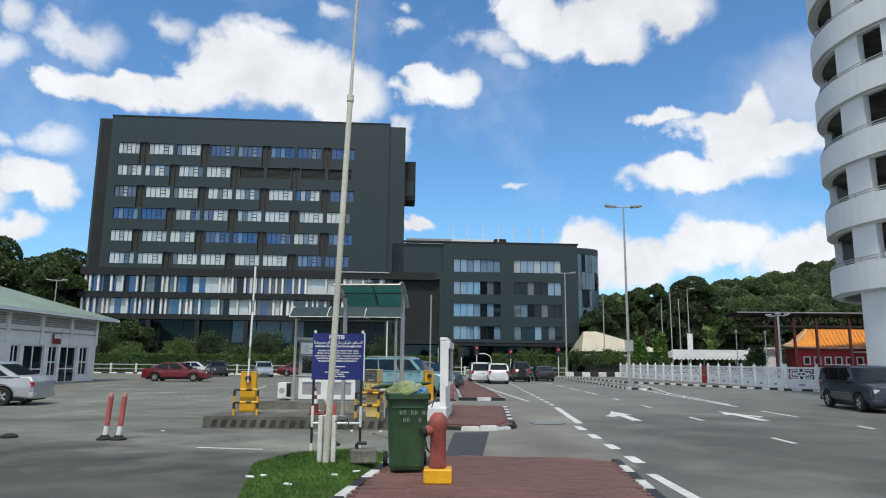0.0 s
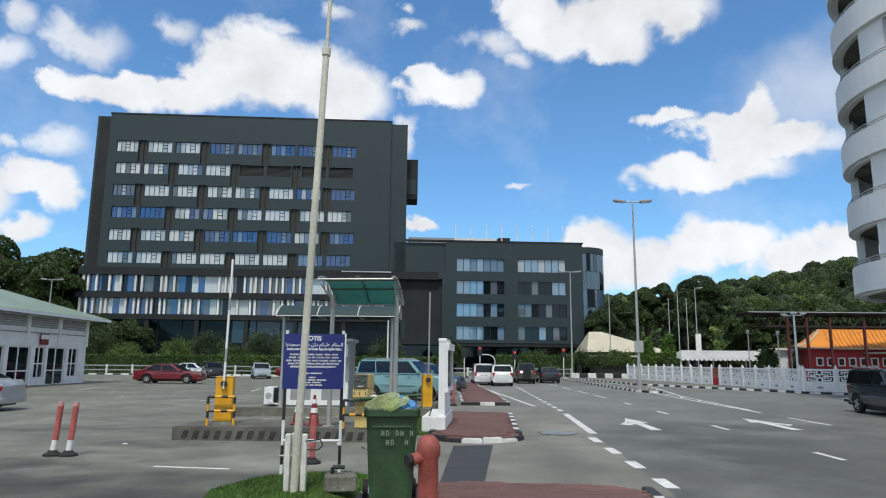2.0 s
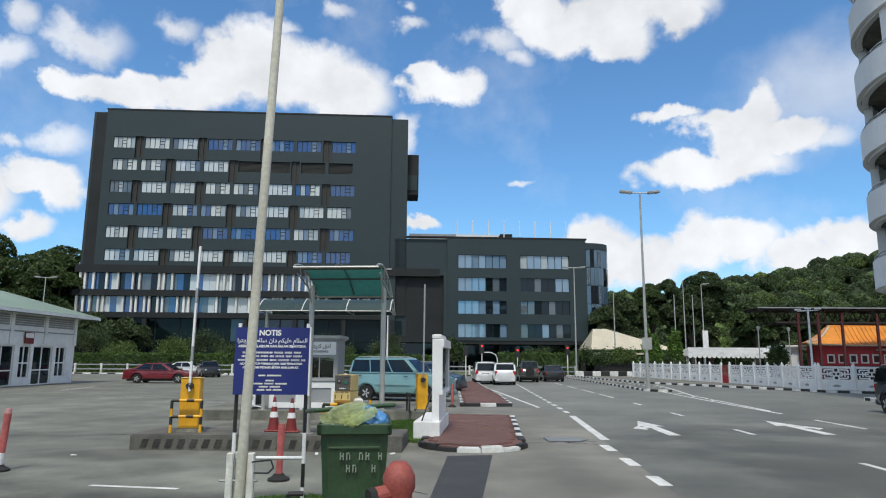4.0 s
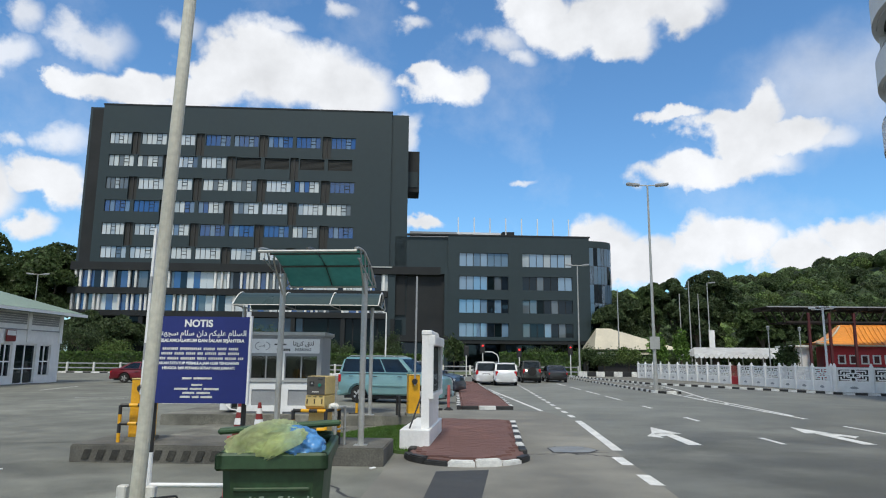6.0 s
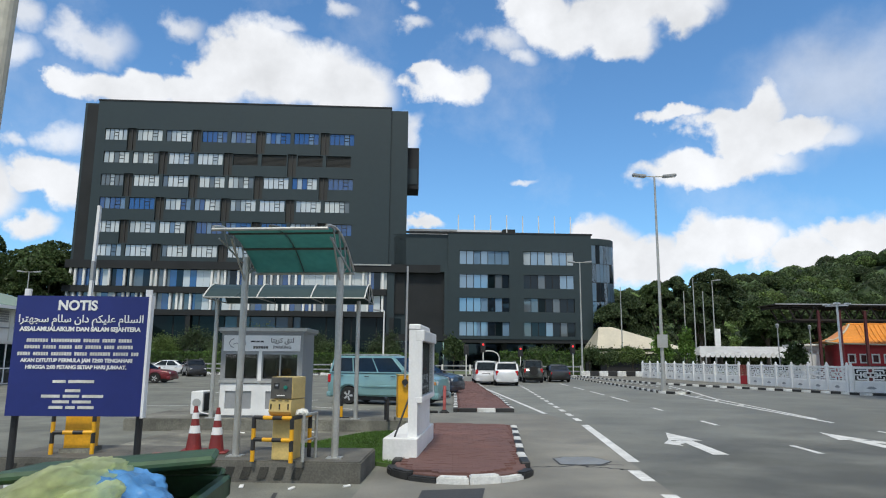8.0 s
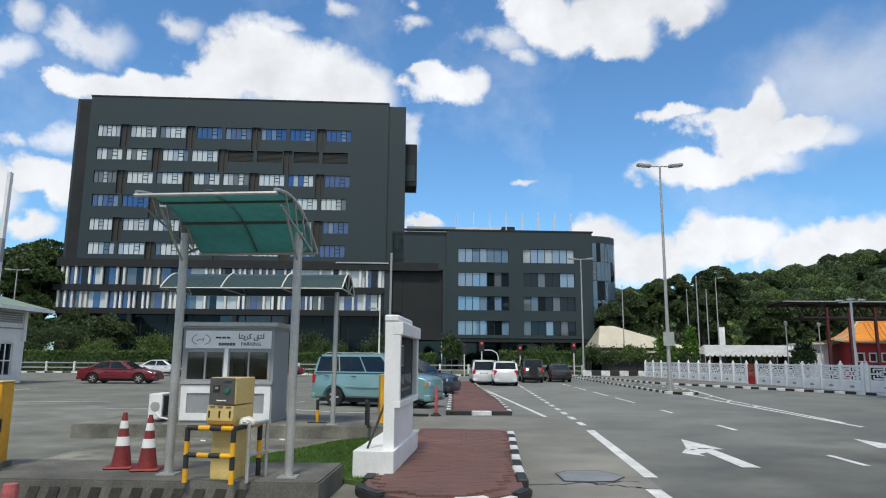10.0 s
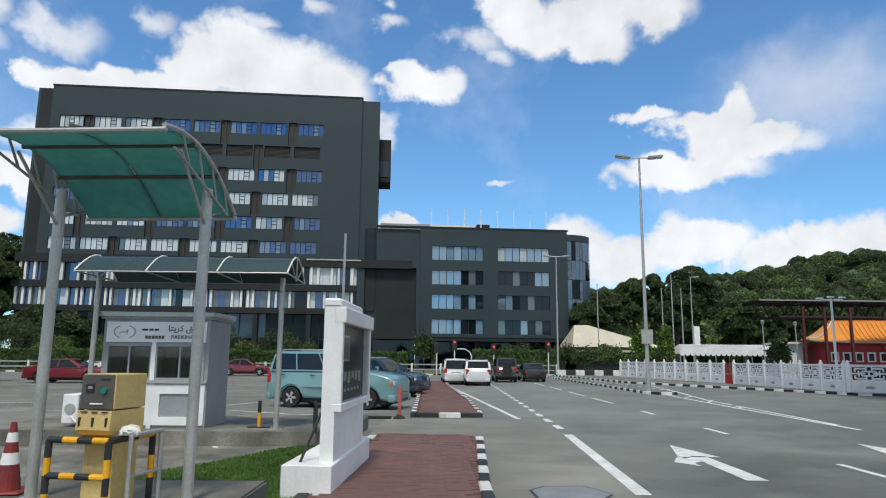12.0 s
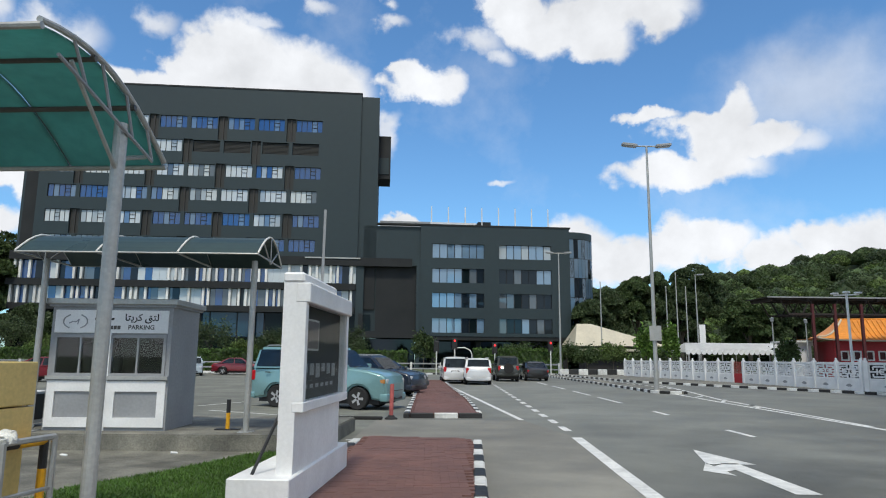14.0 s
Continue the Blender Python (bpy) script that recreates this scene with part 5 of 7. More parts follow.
def crumple(name, x, y, z, rx, ry, rz, material, label, seed, flop):
    """A slack plastic bag: a lumpy, folded sheet."""
    bm = bmesh.new()
    bmesh.ops.create_icosphere(bm, subdivisions=5, radius=1.0)
    for v in bm.verts:
        d = v.co.copy()
        n = noise.fractal(d * 1.1 + Vector((seed, 0, 0)), 0.9, 2.2, 3)
        fold = abs(noise.noise(Vector((d.x * 1.2 + seed, d.y * 4.0, d.z * 2.0)))) + 0.5 * abs(noise.noise(Vector((d.x * 5.0, d.y * 2.0 + seed, d.z * 3.0))))
        v.co *= 1 + 0.2 * n - 0.3 * fold
        v.co = Vector((v.co.x * rx, v.co.y * ry, max(v.co.z, -0.5) * rz + flop * v.co.x))
    ob = finish(name, bm, material, None, True)
    ob.matrix_world = pose(x, y, z)
    return tagged(ob, label, "plastic bag")


crumple("plastic_bag", -1.11, 11.2, AH + 1.065, 0.225, 0.26, 0.11, M['bag'], "slack translucent yellow-green rubbish bag over the bin", 3, 0.06)
crumple("plastic_bag", -0.88, 11.18, AH + 1.05, 0.14, 0.2, 0.1, M['bagb'], "crumpled blue plastic bag stuffed under the lid", 9, -0.03)
crumple("plastic_bag", -0.97, 11.02, AH + 1.05, 0.16, 0.08, 0.075, M['bag'], "loose fold of a thin yellow-green bag on the rim", 21, 0.08)

hy = thing("fire_hydrant", -0.6, 10.46, AH - 0.005, 0, "faded red pillar fire hydrant on a yellow concrete base", "hydrant")
part("base", bx(-0.17, 0.17, -0.16, 0.16, 0, 0.17, 0.015), M['yellow'], hy, "yellow painted concrete block")
part("barrel", lathe(bmesh.new(), [(0.105, 0.17), (0.1, 0.2), (0.095, 0.6), (0.115, 0.64), (0.115, 0.72), (0.09, 0.78), (0.05, 0.82)], 18), M['hydrant'], hy, smooth=True)
part("outlet", cy((-0.05, -0.03, 0.62), (-0.17, -0.1, 0.6), 0.055, 0.06, 14), M['hydrant'], hy)
part("outlet_cap", cy((-0.16, -0.095, 0.6), (-0.2, -0.12, 0.595), 0.068, 0.06, 8), M['rubber'], hy)
part("chain", tube([(-0.16, -0.1, 0.55), (-0.14, -0.1, 0.42), (-0.1, -0.08, 0.36)], 0.012, 6), M['dark'], hy)

# ---- notice board, pole ----
SG = thing("notice_board", -2.315, 13.4, 0.06, 2.0, "blue notice board with white writing on a striped steel stand", "sign")
part("board", bx(-0.43, 0.43, -0.02, 0.02, 1.27, 2.04), M['blue'], SG)
part("board_edge", bx(0.43, 0.447, -0.025, 0.025, 1.26, 2.05), M['white'], SG)
text("writing", "NOTIS", 0.088, (-0.03, -0.024, 1.975), M['white'], SG, bold=0.003)
text("writing", joined("السلام عليكم دان سلام سجهترا"), 0.068, (0, -0.024, 1.888), M['white'], SG, bold=0.001)
text("writing", "ASSALAMUALAIKUM DAN SALAM SEJAHTERA", 0.0385, (0, -0.024, 1.822), M['white'], SG, bold=0.0018)
LINES = (((8, 11, 6, 5, 5), 0.68, 1.75), ((6, 5, 5, 3, 6, 4, 6), 0.7, 1.708), ((5, 6, 8, 5, 8, 6, 3), 0.78, 1.664))
for words, w, z in LINES:
    u, x = w / (sum(words) + len(words) - 1), -w / 2
    for n in words:
        for _k in range(n):
            part("letter_bar", bx(x + 0.001, x + u * 0.82, -0.023, -0.02, z - 0.011, z + 0.011), M['offw'], SG)
            x += u
        x += u
text("writing", "AKAN DITUTUP BERMULA JAM 12:00 TENGAHARI", 0.0325, (-0.005, -0.024, 1.621), M['white'], SG, bold=0.0015)
text("writing", "HINGGA 2:00 PETANG SETIAP HARI JUMAAT.", 0.0325, (-0.005, -0.024, 1.578), M['white'], SG, bold=0.0015)
for words, w, z in (((6, 12), 0.27, 1.488), ((6,), 0.1, 1.43), ((8, 7, 9), 0.4, 1.395), ((7, 8), 0.25, 1.36), ((6, 4, 7), 0.29, 1.325)):
    u, x = w / (sum(words) + len(words) - 1), -0.01 - w / 2
    for n in words:
        part("letter_bar", bx(x, x + u * n * 0.96, -0.023, -0.02, z - 0.009, z + 0.009), M['offw'], SG)
        x += u * (n + 1)
for sx in (-0.4, 0.4):
    for k, (z0, z1) in enumerate(((0.03, 0.24), (0.24, 0.5), (0.5, 0.84), (0.84, 1.28), (1.28, 2.09))):
        part("leg", cy((sx, 0.045, z0), (sx, 0.045, z1), 0.022, seg=10), M['white'] if k in (0, 2, 4) else M['dark'], SG)
    part("foot", bx(-0.025, 0.025, -0.3, 0.22, 0, 0.035, 0.006), M['white'], SG).matrix_basis = pose(sx, 0.045, 0, 0, 0, -24 if sx < 0 else -14)
part("crossbar", cy((-0.4, 0.045, 0.56), (0.4, 0.045, 0.56), 0.02, seg=10), M['white'], SG)

PO = thing("tall_pole", -2.25, 12.16, 0.165, 0, "tall slightly leaning cream painted pole between two stub posts", "pole")
part("lower_pole", cy((0, 0, 0), (0.194, -0.075, 5.6), 0.05, 0.043, 16), M['polepaint'], PO)
part("collar", cy((0.193, -0.075, 5.54), (0.196, -0.076, 5.64), 0.056, seg=16), M['polepaint'], PO)
part("upper_pole", cy((0.194, -0.075, 5.6), (0.362, -0.14, 10.4), 0.027, 0.019, 12), M['polepaint'], PO)
for sx, sy in ((-0.1, 0.03), (-0.045, 0.12), (0.1, 0.03)):
    part("stub_post", bx(sx - 0.034, sx + 0.034, sy - 0.034, sy + 0.034, 0, 0.68, 0.01), M['offw'], PO)
part("bolt", cy((-0.2, 0.03, 0.42), (0.17, 0.03, 0.42), 0.012, seg=8), M['galv'], PO)
part("hasp", tube([(0.12, -0.02, 0.6), (0.3, -0.02, 0.62), (0.33, -0.02, 0.55), (0.28, -0.02, 0.5), (0.14, -0.02, 0.5)], 0.008, 6), M['dark'], PO)
blk = thing("concrete_block", -1.74, 12.45, 0.14, 8, "weathered concrete block with a pipe stub in the grass", "block")
part("block", bx(-0.2, 0.2, -0.14, 0.14, 0, 0.2, 0.02), M['conc'], blk)
part("pipe", tube([(-0.1, 0, 0.2), (-0.1, 0, 0.28), (0.05, 0, 0.28)], 0.025, 8), M['dark'], blk)
for i, (x, y) in enumerate(((-2.4, 10.4), (-3.0, 10.9), (-2.85, 11.0), (-1.95, 11.1), (-1.7, 11.4), (-1.3, 18.4), (-2.0, 18.2), (-2.7, 18.3), (-3.4, 18.5), (-4.6, 24.4), (-3.1, 24.7), (-7.0, 17.9))):
    ob = finish("litter", bx(-0.05, 0.05, -0.03, 0.03, 0, 0.025, 0.008), M['white'])
    ob.matrix_world = pose(x, y, 0.165 if i < 5 else 0.03 if i in (9, 10) else 0.0, 4, 7, 40 * i)
    tagged(ob, "scrap of white litter on the ground", "litter", "litter")

# ---- bollards, cones ----


def bollard(x, y, tilt=0, mats=None, h=0.86, label="red and white plastic bollard on a black rubber foot", rz=0, white=False):
    t = thing("bollard", x, y, 0, rz, label, "bollard", "bollards")
    part("foot", lathe(bmesh.new(), [(0.16, 0), (0.16, 0.03), (0.09, 0.07), (0.07, 0.1)], 14), M['rubber'], t)
    a, b = mats or (M['red'], M['redfade'])
    dx = math.sin(radians(tilt))
    part("base_sleeve", cy((0, 0, 0.08), (dx * 0.26, 0, 0.28), 0.05, seg=14), M['white'] if mats is None or white else M['redfade'], t)
    part("sleeve", cy((dx * 0.26, 0, 0.28), (dx * 0.7, 0, h * 0.92), 0.052, seg=14), a, t)
    part("cap", cy((dx * 0.7, 0, h * 0.92), (dx * 0.75, 0, h), 0.053, 0.045, 14), b, t)
    return t


bollard(-7.5, 16.2, 5, (M['redfade'], M['pink']), 0.95, white=True)
bollard(-7.22, 16.2, 5, (M['redfade'], M['pink']), 0.95, white=True)
bollard(-2.72, 15.6, 1, (M['redfade'], M['redfade']), 0.8)
bollard(-0.15, 31.1, 1, (M['redfade'], M['redfade']), 0.86)
cov = thing("rubber_hump", -9.6, 16.4, 0, 0, "low black rubber bollard foot lying on the asphalt", "bollard foot")
part("foot", lathe(bmesh.new(), [(0.17, 0), (0.16, 0.05), (0.06, 0.09)], 14), M['rubber'], cov)


def cone(x, y, z, s=1.0):
    t = thing("traffic_cone", x, y, z, 10, "dull red traffic cone with white reflective bands", "traffic cone", "traffic cones")
    t.scale = (s, s, s)
    part("base", bx(-0.19, 0.19, -0.19, 0.19, 0, 0.035, 0.015), M['red'], t)
    R = lambda q: 0.135 - 0.105 * q / 0.72
    for a, b, m_, e in ((0.03, 0.3, M['red'], 0), (0.3, 0.42, M['white'], 0.003), (0.42, 0.53, M['red'], 0), (0.53, 0.63, M['white'], 0.003), (0.63, 0.74, M['red'], 0)):
        part("band" if e else "body", cy((0, 0, a), (0, 0, b), R(a) + e, R(b) + e, 20), m_, t)


cone(-3.83, 19.5, PZ, 0.92)
cone(-3.44, 19.37, PZ, 0.9)

stp = thing("wheel_stop", -1.3, 31.0, 0, -3, "black rubber wheel stop on the asphalt", "wheel stop")
part("bar", bx(-0.95, 0.95, -0.06, 0.06, 0, 0.08, 0.02), M['rubber'], stp)
part("end_lug", bx(-1.25, -1.0, -0.07, 0.07, 0, 0.07, 0.02), M['rubber'], stp)

# ---- ticket machine, barriers ----


def guard(parent, x0, x1, y, h, deep):
    """Bent tube guard rail with black and yellow bands."""
    for sx in (x0, x1):
        for k in range(4):
            part("guard_post", cy((sx, y, h * k / 4), (sx, y, h * (k + 1) / 4), 0.03, seg=10), M['yellow'] if k % 2 == 0 else M['dark'], parent)
    for zz in (h, h * 0.5):
        for k in range(4):
            a, b = x0 + (x1 - x0) * k / 4, x0 + (x1 - x0) * (k + 1) / 4
            part("guard_bar", cy((a, y, zz), (b, y, zz), 0.03, seg=10), M['dark'] if k % 2 == 0 else M['yellow'], parent)


tm = thing("ticket_machine", -2.27, 18.84, PZ, -11, "cream ticket machine with dark grey panel behind a striped guard rail", "ticket machine")
part("pedestal", bx(-0.145, 0.145, -0.13, 0.22, 0, 0.62, 0.01), M['cream'], tm)
bm = bmesh.new()
TRAY = [(-0.21, 0.66), (-0.24, 0.7), (-0.22, 0.87), (0.25, 0.87), (0.25, 0.6), (-0.08, 0.6)]
for sx in (-0.165, 0.165):
    bm.faces.new([bm.verts.new((sx, y, z)) for y, z in TRAY])
bm.verts.ensure_lookup_table()
for k in range(6):
    bm.faces.new([bm.verts[q] for q in (k, (k + 1) % 6, 6 + (k + 1) % 6, 6 + k)])
bmesh.ops.recalc_face_normals(bm, faces=bm.faces[:])
part("ticket_tray", bm, M['cream'], tm)
part("tray_lip", bx(-0.17, 0.17, -0.27, -0.1, 0.6, 0.62, 0.004), M['yellow'], tm)
part("head", bx(-0.165, 0.165, -0.2, 0.26, 0.88, 1.2, 0.01), M['cream'], tm)
part("face_panel", bx(-0.158, 0.158, -0.213, -0.2, 0.885, 1.195, 0.004), M['panel'], tm, "dark grey control panel")
part("screen", bx(-0.11, -0.03, -0.22, -0.213, 1.03, 1.11), M['dark'], tm)
part("screen_bezel", bx(-0.085, -0.045, -0.223, -0.22, 1.065, 1.09), M['steel'], tm)
part("button", cy((0.07, -0.213, 1.05), (0.07, -0.233, 1.05), 0.028, seg=16), M['jade'], tm, "green push button")
part("slot", bx(-0.06, 0.06, -0.22, -0.213, 0.925, 0.938), M['fin'], tm)
part("hinge", bx(0.03, 0.12, -0.22, -0.213, 1.145, 1.16), M['dark'], tm)
for k in range(3):
    part("vent", bx(-0.14 + 0.13 * k, -0.125 + 0.13 * k, -0.245, -0.2, 0.73, 0.81), M['dark'], tm)
    part("vent", bx(-0.13 + 0.1 * k, -0.07 + 0.1 * k, -0.235, -0.2, 0.855, 0.863), M['dark'], tm)
guard(tm, -0.33, 0.24, -0.33, 0.62, 0.4)
part("guard_bar", cy((0.24, -0.33, 0.62), (0.24, 0.05, 0.62), 0.03, seg=10), M['dark'], tm)
part("guard_bar", cy((0.24, 0.05, 0.62), (0.24, 0.3, 0.62), 0.03, seg=10), M['yellow'], tm)
for k in range(3):
    part("guard_post", cy((0.24, 0.3, 0.21 * k), (0.24, 0.3, 0.21 * (k + 1)), 0.03, seg=10), M['dark' if k % 2 == 0 else 'yellow'], tm)
part("steel_stand", tube([(0.36, -0.2, 0), (0.36, -0.2, 0.66), (0.36, 0.25, 0.66), (0.36, 0.25, 0)], 0.022, 6), M['galv'], tm)
part("stand_brace", cy((0.36, -0.2, 0.3), (0.36, 0.25, 0.3), 0.015, seg=6), M['galv'], tm)
tm.scale = (1, 1, 0.96)
crumple("plastic_bag", -2.0, 18.64, PZ + 0.66, 0.1, 0.08, 0.06, M['offw'], "small crumpled white plastic bag on the guard rail", 15, 0.0)


def barrier(x, y, z, rz, w, d, h, lean, alen, label, boom='white', bw=0.04):
    t = thing("barrier_gate", x, y, z, rz, label, "barrier", "barrier gates")
    part("cabinet", bx(-w / 2, w / 2, -d / 2, d / 2, 0.06, h, 0.012), M['yellow'], t)
    part("plinth", bx(-w / 2 - 0.04, w / 2 + 0.04, -d / 2 - 0.04, d / 2 + 0.04, 0, 0.07), M['conc'], t)
    part("lid", bx(-w / 2 - 0.01, w / 2 + 0.01, -d / 2 - 0.01, d / 2 + 0.01, h, h + 0.02, 0.006), M['cream'], t)
    part("hub", cy((0, -d / 2, h - 0.15), (0, -d / 2 - 0.1, h - 0.15), 0.07, seg=14), M['dark'], t)
    a = Vector((0, -d / 2 - 0.06, h - 0.25))
    b = a + Vector((lean, 0, alen))
    for k in range(5):
        p, q = a.lerp(b, k / 5), a.lerp(b, (k + 1) / 5)
        part("boom", bx(-bw, bw, -0.02, 0.02, 0, (q - p).length), M[boom], t).matrix_basis = Matrix.Translation(p) @ (q - p).to_track_quat('Z', 'Y').to_matrix().to_4x4()
        if k in (1, 3):
            part("boom_band", bx(-bw - 0.002, bw + 0.002, -0.022, 0.022, 0, 0.3), M['steel'], t).matrix_basis = Matrix.Translation(p) @ (q - p).to_track_quat('Z', 'Y').to_matrix().to_4x4()
    return t


bg_ = barrier(-5.5, 19.38, PZ, 8, 0.38, 0.32, 1.05, 0.03, 2.95, "yellow barrier cabinet with raised white boom and guard rail")
guard(bg_, -0.3, 0.27, -0.3, 0.62, 0.4)
b2_ = barrier(-1.05, 25.2, BZ, 12, 0.3, 0.34, 1.04, 0.02, 2.85, "orange-yellow barrier cabinet with raised grey boom by the grass", 'steel', 0.028)
part("guard_post", tube([(-0.4, -0.3, 0), (-0.4, -0.3, 0.5), (-0.4, 0.2, 0.5), (-0.4, 0.2, 0)], 0.03, 8), M['dark'], b2_)
yb_ = thing("short_post", -2.6, 25.7, BZ, 0, "short black and yellow guard post on a plate", "post")
part("plate", bx(-0.2, 0.2, -0.08, 0.08, 0, 0.02), M['dark'], yb_)
part("lower_band", cy((0, 0, 0.02), (0, 0, 0.28), 0.035, seg=12), M['yellow'], yb_)
part("upper_band", cy((0, 0, 0.28), (0, 0, 0.5), 0.035, seg=12), M['dark'], yb_)

# ---- canopies ----
c1 = thing("canopy", 0, 0, 0, 0, "curved teal polycarbonate canopy on grey steel posts", "canopy", "canopies")
X0, X1 = -3.13, -1.54


def arc1(s):
    """Canopy section: s from 0 (high front) to 1 (low back)."""
    y = 17.95 + 1.65 * s
    return y, 3.46 - 0.40 * s ** 1.7 + 0.13 * math.sin(math.pi * s)


def sheet(xa, xb, s0, s1, fn, n=5, th=0.012):
    bm = bmesh.new()
    rows = []
    for i in range(n + 1):
        y, z = fn(s0 + (s1 - s0) * i / n)
        rows.append((bm.verts.new((xa, y, z)), bm.verts.new((xb, y, z))))
    for a, b in zip(rows, rows[1:]):
        bm.faces.new((a[0], a[1], b[1], b[0]))
    bmesh.ops.recalc_face_normals(bm, faces=bm.faces[:])
    bmesh.ops.solidify(bm, geom=bm.faces[:], thickness=th)
    return bm


for k in range(2):
    for j in range(3):
        xa = X0 + (X1 - X0) * k / 2
        part("roof_sheet", sheet(xa + 0.01, xa + (X1 - X0) / 2 - 0.01, j / 3 + 0.01, (j + 1) / 3 - 0.01, arc1), M['teal'], c1)
for xa in (X0, (X0 + X1) / 2, X1):
    pts = [(xa, arc1(s / 10)[0], arc1(s / 10)[1] + 0.03) for s in range(11)]
    # middle rib takes a darker colour, as a silhouette against the lit sheet
    part("rib", tube(pts, 0.022, 8), M['panel' if X0 < xa < X1 else 'galv'], c1)
    lowp = [(xa, 18.15 + 1.25 * s, 3.36 - 0.32 * s) for s in (0, 0.25, 0.5, 0.75, 1)]
    if xa == (X0 + X1) / 2:
        continue
    part("truss_chord", cy(lowp[0], lowp[-1], 0.014, seg=6), M['steel'], c1)
    for q in range(4):
        part("truss_web", cy(pts[2 + 2 * q], lowp[min(4, q + 1)], 0.012, seg=6), M['steel'], c1)
for s in (0, 0.34, 0.67, 1):
    y_, z_ = arc1(s)
    # inner purlins likewise have their underside shade in the colour
    part("purlin", cy((X0 - 0.02, y_, z_ - 0.01), (X1 + 0.02, y_, z_ - 0.01), 0.024, seg=8), M['galv' if s in (0, 1) else 'panel'], c1)
for ob in c1.children:       # the roof stands a little askew to its posts
    for v in ob.data.vertices:
        v.co.x, v.co.y = v.co.x + 0.08 * (v.co.y - 18.75), v.co.y - 0.08 * (v.co.x + 2.33)
for x, y in ((-1.58, 18.97), (-3.05, 19.08)):
    part("post", cy((x, y, PZ), (x, y, 3.22), 0.052, seg=14), M['galv'], c1)
    part("foot_plate", bx(x - 0.11, x + 0.11, y - 0.11, y + 0.11, PZ, PZ + 0.015), M['galv'], c1)
    part("brace", cy((x, y - 0.02, 2.85), (x, y - 0.75, 3.38), 0.015, seg=8), M['galv'], c1)
    part("brace", cy((x, y, 2.95), (x, y + 0.45, 3.1), 0.018, seg=8), M['galv'], c1)

c2 = thing("canopy", 0, 0, 0, 0, "long barrel-vaulted teal canopy over the parking booth", "canopy", "canopies")
XA, XB = -5.75, -1.95


def arc2(s):
    return 24.55 + 1.7 * s, 3.1 + 0.39 * math.sin(math.pi * s)


for k in range(3):
    xa, xb = XA + (XB - XA) * k / 3, XA + (XB - XA) * (k + 1) / 3
    part("roof_sheet", sheet(xa + 0.01, xb - 0.01, 0, 1, arc2, 10), M['smoke'], c2)
for k in range(4):
    xa = XA + (XB - XA) * k / 3
    part("rib", tube([(xa, arc2(s / 10)[0], arc2(s / 10)[1] + 0.015) for s in range(11)], 0.016, 8), M['offw'], c2)
    part("tie", cy((xa, 24.55, 3.1), (xa, 26.25, 3.1), 0.016, seg=6), M['galv'], c2)
    if k in (0, 3):
        for s in (0.2, 0.5, 0.8):
            y_, z_ = arc2(s)
            part("strut", cy((xa, 25.4, 3.05), (xa, y_, z_), 0.013, seg=6), M['galv'], c2)
for s in (0, 1):
    part("eave_bar", cy((XA, arc2(s)[0], 3.1), (XB, arc2(s)[0], 3.1), 0.014, seg=8), M['galv'], c2)
for x, y in ((-2.2, 25.35), (-5.66, 25.3)):
    part("post", cy((x, y, BZ), (x, y, 3.1), 0.05, seg=14), M['galv'], c2)
    part("foot_plate", bx(x - 0.11, x + 0.11, y - 0.11, y + 0.11, BZ, BZ + 0.015), M['galv'], c2)

# ---- parking booth ----
bo = thing("parking_booth", -5.55, 25.45, BZ, 0, "grey and white aluminium parking booth with sliding windows", "booth")
bo.scale = (1, 1, 0.955)
BW, BD, BH = 2.0, 1.3, 2.12
fr = [(0.1, 0.92, 0.95, 1.6), (1.02, 1.9, 0.95, 1.6)]
part("front_wall", wall_with_holes(0, BW, 0, BH, fr, 0, 0.05), M['steel'], bo)
part("side_wall", bx(0, 0.05, 0.05, BD, 0, BH), M['steel'], bo)
part("side_wall", bx(BW - 0.05, BW, 0.05, BD, 0, BH), M['steel'], bo)
part("back_wall", wall_with_holes(0.05, BW - 0.05, 0, BH, [(0.3, 1.7, 0.95, 1.6)], BD - 0.05, BD), M['steel'], bo)
# dark sheets added inside, their colour stands for the dim interior
part("inner_lining", bx(0.06, 1.45, BD - 0.08, BD - 0.055, 0.04, BH - 0.02), M['panel'], bo)
part("inner_lining", bx(1.455, BW - 0.06, BD - 0.08, BD - 0.055, 0.04, 0.95), M['panel'], bo)
part("inner_lining", bx(0.055, 0.075, 0.06, BD - 0.09, 0.04, BH - 0.02), M['panel'], bo)
part("counter", bx(0.06, BW - 0.06, 0.06, 0.4, 0.78, 0.82), M['steel'], bo)
part("floor_plate", bx(0.05, BW - 0.05, 0.05, BD - 0.05, 0, 0.04), M['steel'], bo)
part("roof", bx(-0.09, BW + 0.09, -0.09, BD + 0.09, BH + 0.04, BH + 0.14, 0.01), M['galv'], bo)
part("roof_fascia", bx(-0.05, BW + 0.05, -0.05, BD + 0.05, BH, BH + 0.04), M['steel'], bo)
part("name_board", bx(0.06, BW - 0.06, -0.03, 0, 1.66, 2.06, 0.004), M['white'], bo, "white board with dark grey writing")
text("writing", joined("لتق كريتا"), 0.165, (1.5, -0.033, 1.93), M['dark'], bo, bold=0.003)
text("writing", "PARKING", 0.105, (1.5, -0.033, 1.76), M['dark'], bo, bold=0.002)
for _k in range(6):
    part("letter_bar", bx(0.79 + _k * 0.062, 0.842 + _k * 0.062, -0.033, -0.03, 1.725, 1.79), M['panel'], bo)
